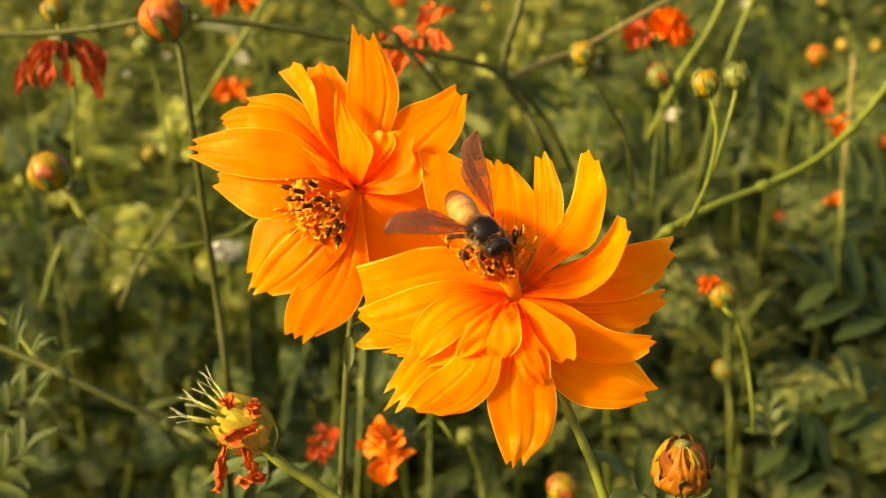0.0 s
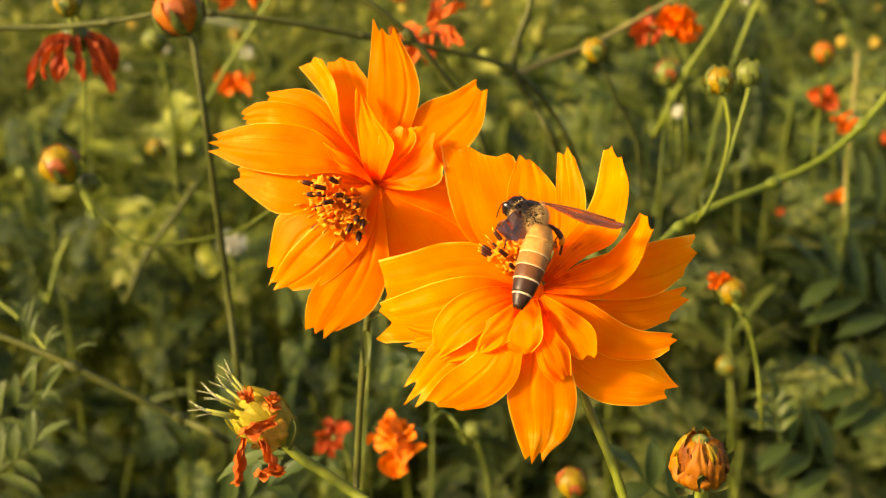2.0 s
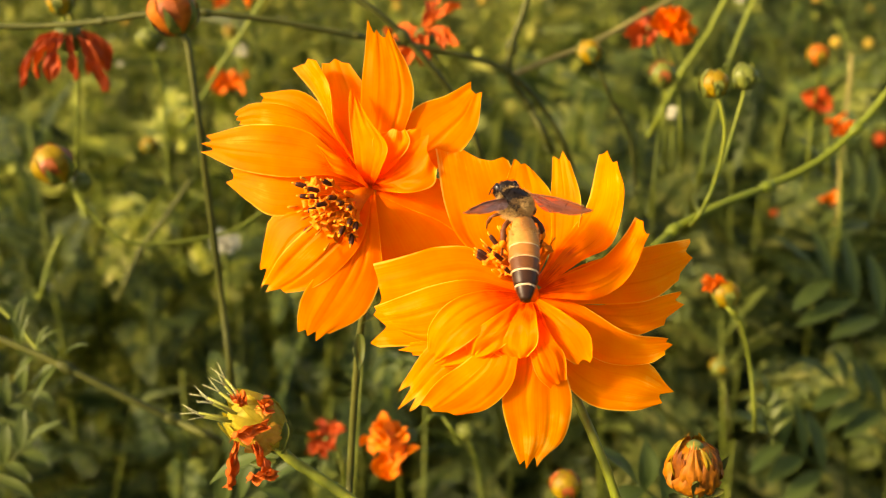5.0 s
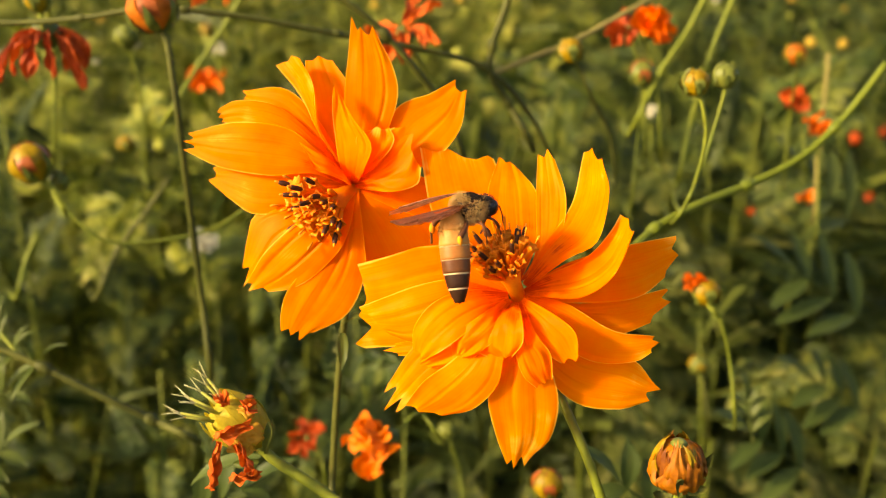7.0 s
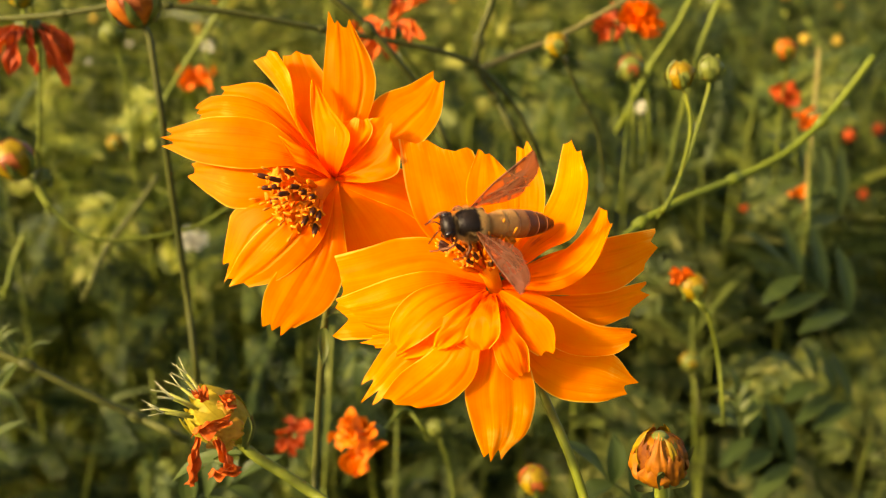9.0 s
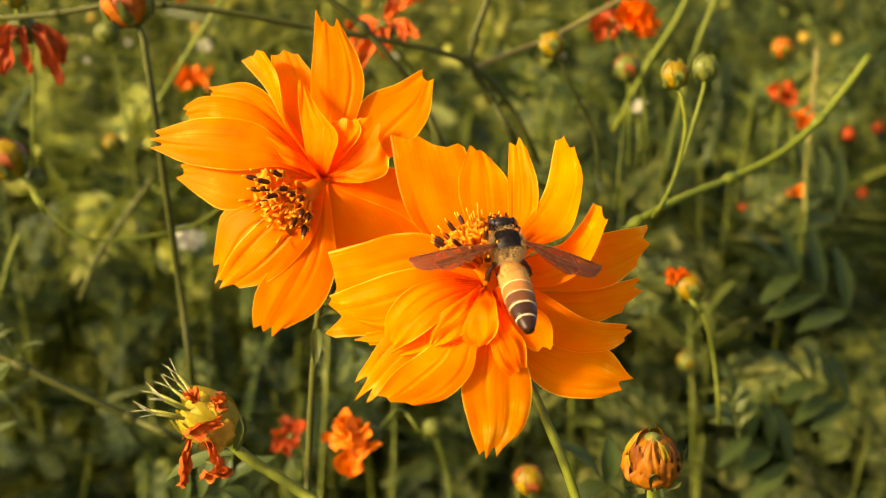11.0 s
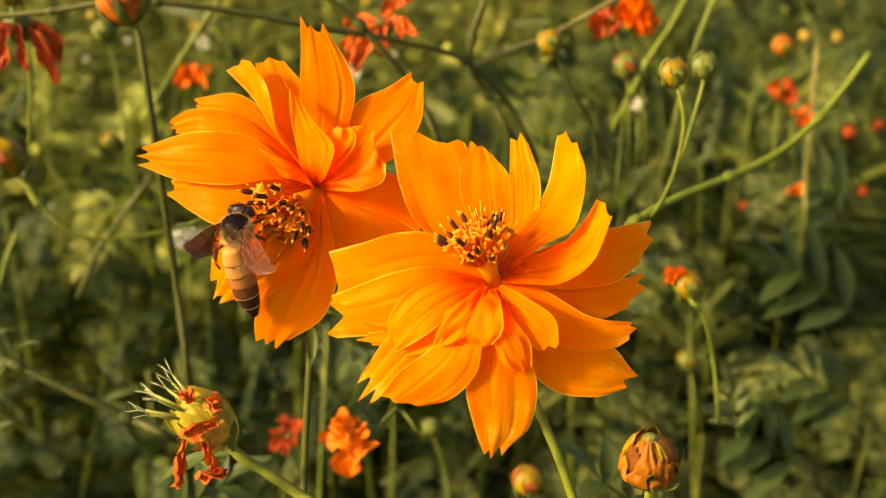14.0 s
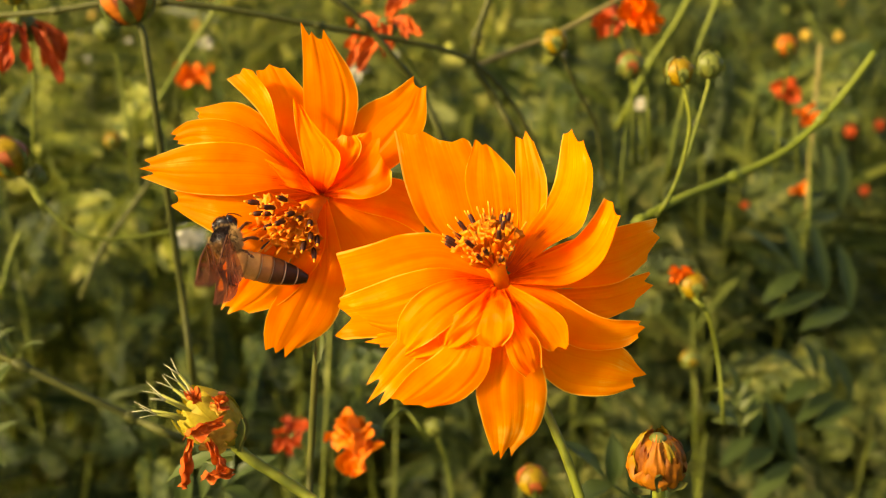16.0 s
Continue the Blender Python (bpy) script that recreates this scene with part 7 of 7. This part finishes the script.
    walk(WING_L, [
    (0, pose(-0.00180, -0.00020, 0.00160, 12.19, 46.27, 68.63)),
    (0.3, pose(-0.00180, -0.00020, 0.00160, -0.07, 25.76, 49.30)),
    (0.5, pose(-0.00180, -0.00020, 0.00160, 11.80, 33.79, 57.11)),
    (0.7, pose(-0.00180, -0.00020, 0.00160, 26.63, 70.46, 44.82)),
    (0.8, pose(-0.00180, -0.00020, 0.00160, 18.75, 85.97, 44.81)),
    (0.9, pose(-0.00180, -0.00020, 0.00160, -159.91, 67.78, 171.55)),
    (1, pose(-0.00180, -0.00020, 0.00160, -127.99, 47.14, 144.46)),
    (1.1, pose(-0.00180, -0.00020, 0.00160, 149.52, 75.91, 108.15)),
    (1.2, pose(-0.00180, -0.00020, 0.00160, 42.00, 53.19, 45.88)),
    (1.5, pose(-0.00180, -0.00020, 0.00160, -9.41, 37.36, 55.38)),
    (1.7, pose(-0.00180, -0.00020, 0.00160, 24.53, 22.87, 80.01)),
    (2, pose(-0.00180, -0.00020, 0.00160, 36.19, 19.98, 33.01)),
    (2.3, pose(-0.00180, -0.00020, 0.00160, -15.09, 43.50, 57.41)),
    (2.5, pose(-0.00180, -0.00020, 0.00160, -21.94, 54.15, 35.19)),
    (3, pose(-0.00180, -0.00020, 0.00160, -8.70, 26.05, 49.47)),
    (3.2, pose(-0.00180, -0.00020, 0.00160, 15.29, 39.76, 53.48)),
    (3.5, pose(-0.00180, -0.00020, 0.00160, -2.97, 8.68, 81.30)),
    (3.6667, pose(-0.00180, -0.00020, 0.00160, 56.15, 11.55, 84.89)),
    (3.8333, pose(-0.00180, -0.00020, 0.00160, 115.46, 9.98, 89.24)),
    (4, pose(-0.00180, -0.00020, 0.00160, 174.07, 5.51, 90.11)),
    (4.1, pose(-0.00180, -0.00020, 0.00160, -128.36, -1.74, 60.63)),
    (4.2, pose(-0.00180, -0.00020, 0.00160, -73.28, 19.14, 38.24)),
    (5.2, pose(-0.00180, -0.00020, 0.00160, -21.97, 26.28, 31.97)),
    (6.3, pose(-0.00180, -0.00020, 0.00160, -16.03, -7.17, 40.69)),
    (6.5, pose(-0.00180, -0.00020, 0.00160, -13.87, 1.26, 36.50)),
    (7, pose(-0.00180, -0.00020, 0.00160, 3.44, -22.64, 25.54)),
    (7.5, pose(-0.00180, -0.00020, 0.00160, 6.14, -15.54, 54.37)),
    (7.7, pose(-0.00180, -0.00020, 0.00160, 52.52, -0.58, 77.46)),
    (8, pose(-0.00180, -0.00020, 0.00160, 41.31, 15.49, 61.07)),
    (8.3, pose(-0.00180, -0.00020, 0.00160, 22.72, 17.49, 67.22)),
    (8.5, pose(-0.00180, -0.00020, 0.00160, -10.58, 45.04, 52.37)),
    (8.7, pose(-0.00180, -0.00020, 0.00160, -42.68, 30.66, 34.29)),
    (9, pose(-0.00180, -0.00020, 0.00160, -36.28, 24.16, 7.95)),
    (9.2, pose(-0.00180, -0.00020, 0.00160, -39.79, 26.72, -1.27)),
    (10.2, pose(-0.00180, -0.00020, 0.00160, -36.72, 20.16, -21.52)),
    (11.3, pose(-0.00180, -0.00020, 0.00160, -22.30, -11.32, 19.69)),
    (11.333, pose(-0.00180, -0.00020, 0.00160, 15.83, 58.03, 38.60)),
    (11.367, pose(-0.00180, -0.00020, 0.00160, -22.30, -11.32, 19.69)),
    (11.4, pose(-0.00180, -0.00020, 0.00160, 15.83, 58.03, 38.60)),
    (11.433, pose(-0.00180, -0.00020, 0.00160, -22.30, -11.32, 19.69)),
    (11.467, pose(-0.00180, -0.00020, 0.00160, 15.83, 58.03, 38.60)),
    (11.5, pose(-0.00180, -0.00020, 0.00160, -22.30, -11.32, 19.69)),
    (11.533, pose(-0.00180, -0.00020, 0.00160, 15.83, 58.03, 38.60)),
    (11.567, pose(-0.00180, -0.00020, 0.00160, -22.30, -11.32, 19.69)),
    (11.6, pose(-0.00180, -0.00020, 0.00160, 15.83, 58.03, 38.60)),
    (11.633, pose(-0.00180, -0.00020, 0.00160, -22.30, -11.32, 19.69)),
    (11.667, pose(-0.00180, -0.00020, 0.00160, 15.83, 58.03, 38.60)),
    (11.7, pose(-0.00180, -0.00020, 0.00160, -22.30, -11.32, 19.69)),
    (11.733, pose(-0.00180, -0.00020, 0.00160, 15.83, 58.03, 38.60)),
    (11.767, pose(-0.00180, -0.00020, 0.00160, -22.30, -11.32, 19.69)),
    (11.8, pose(-0.00180, -0.00020, 0.00160, 15.83, 58.03, 38.60)),
    (11.833, pose(-0.00180, -0.00020, 0.00160, -22.30, -11.32, 19.69)),
    (11.867, pose(-0.00180, -0.00020, 0.00160, 15.83, 58.03, 38.60)),
    (11.9, pose(-0.00180, -0.00020, 0.00160, -22.30, -11.32, 19.69)),
    (11.933, pose(-0.00180, -0.00020, 0.00160, 15.83, 58.03, 38.60)),
    (11.967, pose(-0.00180, -0.00020, 0.00160, -22.30, -11.32, 19.69)),
    (12, pose(-0.00180, -0.00020, 0.00160, 15.83, 58.03, 38.60)),
    (12.033, pose(-0.00180, -0.00020, 0.00160, -22.30, -11.32, 19.69)),
    (12.067, pose(-0.00180, -0.00020, 0.00160, 15.83, 58.03, 38.60)),
    (12.1, pose(-0.00180, -0.00020, 0.00160, -22.30, -11.32, 19.69)),
    (12.133, pose(-0.00180, -0.00020, 0.00160, 15.83, 58.03, 38.60)),
    (12.167, pose(-0.00180, -0.00020, 0.00160, -22.30, -11.32, 19.69)),
    (12.2, pose(-0.00180, -0.00020, 0.00160, 15.83, 58.03, 38.60)),
    (12.233, pose(-0.00180, -0.00020, 0.00160, -22.30, -11.32, 19.69)),
    (12.267, pose(-0.00180, -0.00020, 0.00160, 15.83, 58.03, 38.60)),
    (12.3, pose(-0.00180, -0.00020, 0.00160, -22.30, -11.32, 19.69)),
    (12.333, pose(-0.00180, -0.00020, 0.00160, 15.83, 58.03, 38.60)),
    (12.367, pose(-0.00180, -0.00020, 0.00160, -22.30, -11.32, 19.69)),
    (12.4, pose(-0.00180, -0.00020, 0.00160, 15.83, 58.03, 38.60)),
    (12.433, pose(-0.00180, -0.00020, 0.00160, -22.30, -11.32, 19.69)),
    (12.467, pose(-0.00180, -0.00020, 0.00160, 15.83, 58.03, 38.60)),
    (12.5, pose(-0.00180, -0.00020, 0.00160, -22.30, -11.32, 19.69)),
    (12.533, pose(-0.00180, -0.00020, 0.00160, 15.83, 58.03, 38.60)),
    (12.567, pose(-0.00180, -0.00020, 0.00160, -22.30, -11.32, 19.69)),
    (12.6, pose(-0.00180, -0.00020, 0.00160, 15.83, 58.03, 38.60)),
    (12.633, pose(-0.00180, -0.00020, 0.00160, -22.30, -11.32, 19.69)),
    (12.667, pose(-0.00180, -0.00020, 0.00160, 15.83, 58.03, 38.60)),
    (12.7, pose(-0.00180, -0.00020, 0.00160, -22.30, -11.32, 19.69)),
    (12.733, pose(-0.00180, -0.00020, 0.00160, 15.83, 58.03, 38.60)),
    (12.767, pose(-0.00180, -0.00020, 0.00160, -22.30, -11.32, 19.69)),
    (12.8, pose(-0.00180, -0.00020, 0.00160, 15.83, 58.03, 38.60)),
    (12.833, pose(-0.00180, -0.00020, 0.00160, -22.30, -11.32, 19.69)),
    (12.867, pose(-0.00180, -0.00020, 0.00160, 15.83, 58.03, 38.60)),
    (12.9, pose(-0.00180, -0.00020, 0.00160, -22.30, -11.32, 19.69)),
    (12.933, pose(-0.00180, -0.00020, 0.00160, 15.83, 58.03, 38.60)),
    (12.967, pose(-0.00180, -0.00020, 0.00160, -22.30, -11.32, 19.69)),
    (13, pose(-0.00180, -0.00020, 0.00160, 15.83, 58.03, 38.60)),
    (13.033, pose(-0.00180, -0.00020, 0.00160, -22.30, -11.32, 19.69)),
    (13.067, pose(-0.00180, -0.00020, 0.00160, 15.83, 58.03, 38.60)),
    (13.1, pose(-0.00180, -0.00020, 0.00160, -22.30, -11.32, 19.69)),
    (13.133, pose(-0.00180, -0.00020, 0.00160, 15.83, 58.03, 38.60)),
    (13.167, pose(-0.00180, -0.00020, 0.00160, -22.30, -11.32, 19.69)),
    (13.2, pose(-0.00180, -0.00020, 0.00160, 15.83, 58.03, 38.60)),
    (13.233, pose(-0.00180, -0.00020, 0.00160, -22.30, -11.32, 19.69)),
    (13.267, pose(-0.00180, -0.00020, 0.00160, 15.83, 58.03, 38.60)),
    (13.3, pose(-0.00180, -0.00020, 0.00160, -22.30, -11.32, 19.69)),
    (13.333, pose(-0.00180, -0.00020, 0.00160, 15.83, 58.03, 38.60)),
    (13.367, pose(-0.00180, -0.00020, 0.00160, -22.30, -11.32, 19.69)),
    (13.4, pose(-0.00180, -0.00020, 0.00160, 15.83, 58.03, 38.60)),
    (13.433, pose(-0.00180, -0.00020, 0.00160, -22.30, -11.32, 19.69)),
    (13.467, pose(-0.00180, -0.00020, 0.00160, 15.83, 58.03, 38.60)),
    (13.5, pose(-0.00180, -0.00020, 0.00160, -22.30, -11.32, 19.69)),
    (13.533, pose(-0.00180, -0.00020, 0.00160, 15.83, 58.03, 38.60)),
    (13.567, pose(-0.00180, -0.00020, 0.00160, -22.30, -11.32, 19.69)),
    (13.6, pose(-0.00180, -0.00020, 0.00160, 15.83, 58.03, 38.60)),
    (13.633, pose(-0.00180, -0.00020, 0.00160, -22.30, -11.32, 19.69)),
    (13.667, pose(-0.00180, -0.00020, 0.00160, 15.83, 58.03, 38.60)),
    (13.7, pose(-0.00180, -0.00020, 0.00160, -22.30, -11.32, 19.69)),
    (13.85, pose(-0.00180, -0.00020, 0.00160, 0.76, 26.21, 38.00)),
    (14, pose(-0.00180, -0.00020, 0.00160, 50.06, 46.64, 84.06)),
    (14.2, pose(-0.00180, -0.00020, 0.00160, 45.30, 42.34, 98.36)),
    (14.5, pose(-0.00180, -0.00020, 0.00160, 16.43, 41.56, 90.06)),
    (14.7, pose(-0.00180, -0.00020, 0.00160, 12.15, 47.27, 81.12)),
    (15, pose(-0.00180, -0.00020, 0.00160, 8.66, 57.53, 82.53)),
    (15.1, pose(-0.00180, -0.00020, 0.00160, 8.90, 43.57, 16.52)),
    (15.2, pose(-0.00180, -0.00020, 0.00160, 24.98, 36.85, -39.24)),
    (15.3, pose(-0.00180, -0.00020, 0.00160, 29.65, 39.40, -34.70)),
    (15.5, pose(-0.00180, -0.00020, 0.00160, 0.97, -18.94, -35.94)),
    (15.6, pose(-0.00180, -0.00020, 0.00160, -14.23, 17.43, -3.09)),
    (15.7, pose(-0.00180, -0.00020, 0.00160, -3.37, 55.87, 36.42)),
    (15.8, pose(-0.00180, -0.00020, 0.00160, 42.77, 5.87, 83.69)),
    (16, pose(-0.00180, -0.00020, 0.00160, 53.36, 32.02, 98.30)),
    ])


motions()
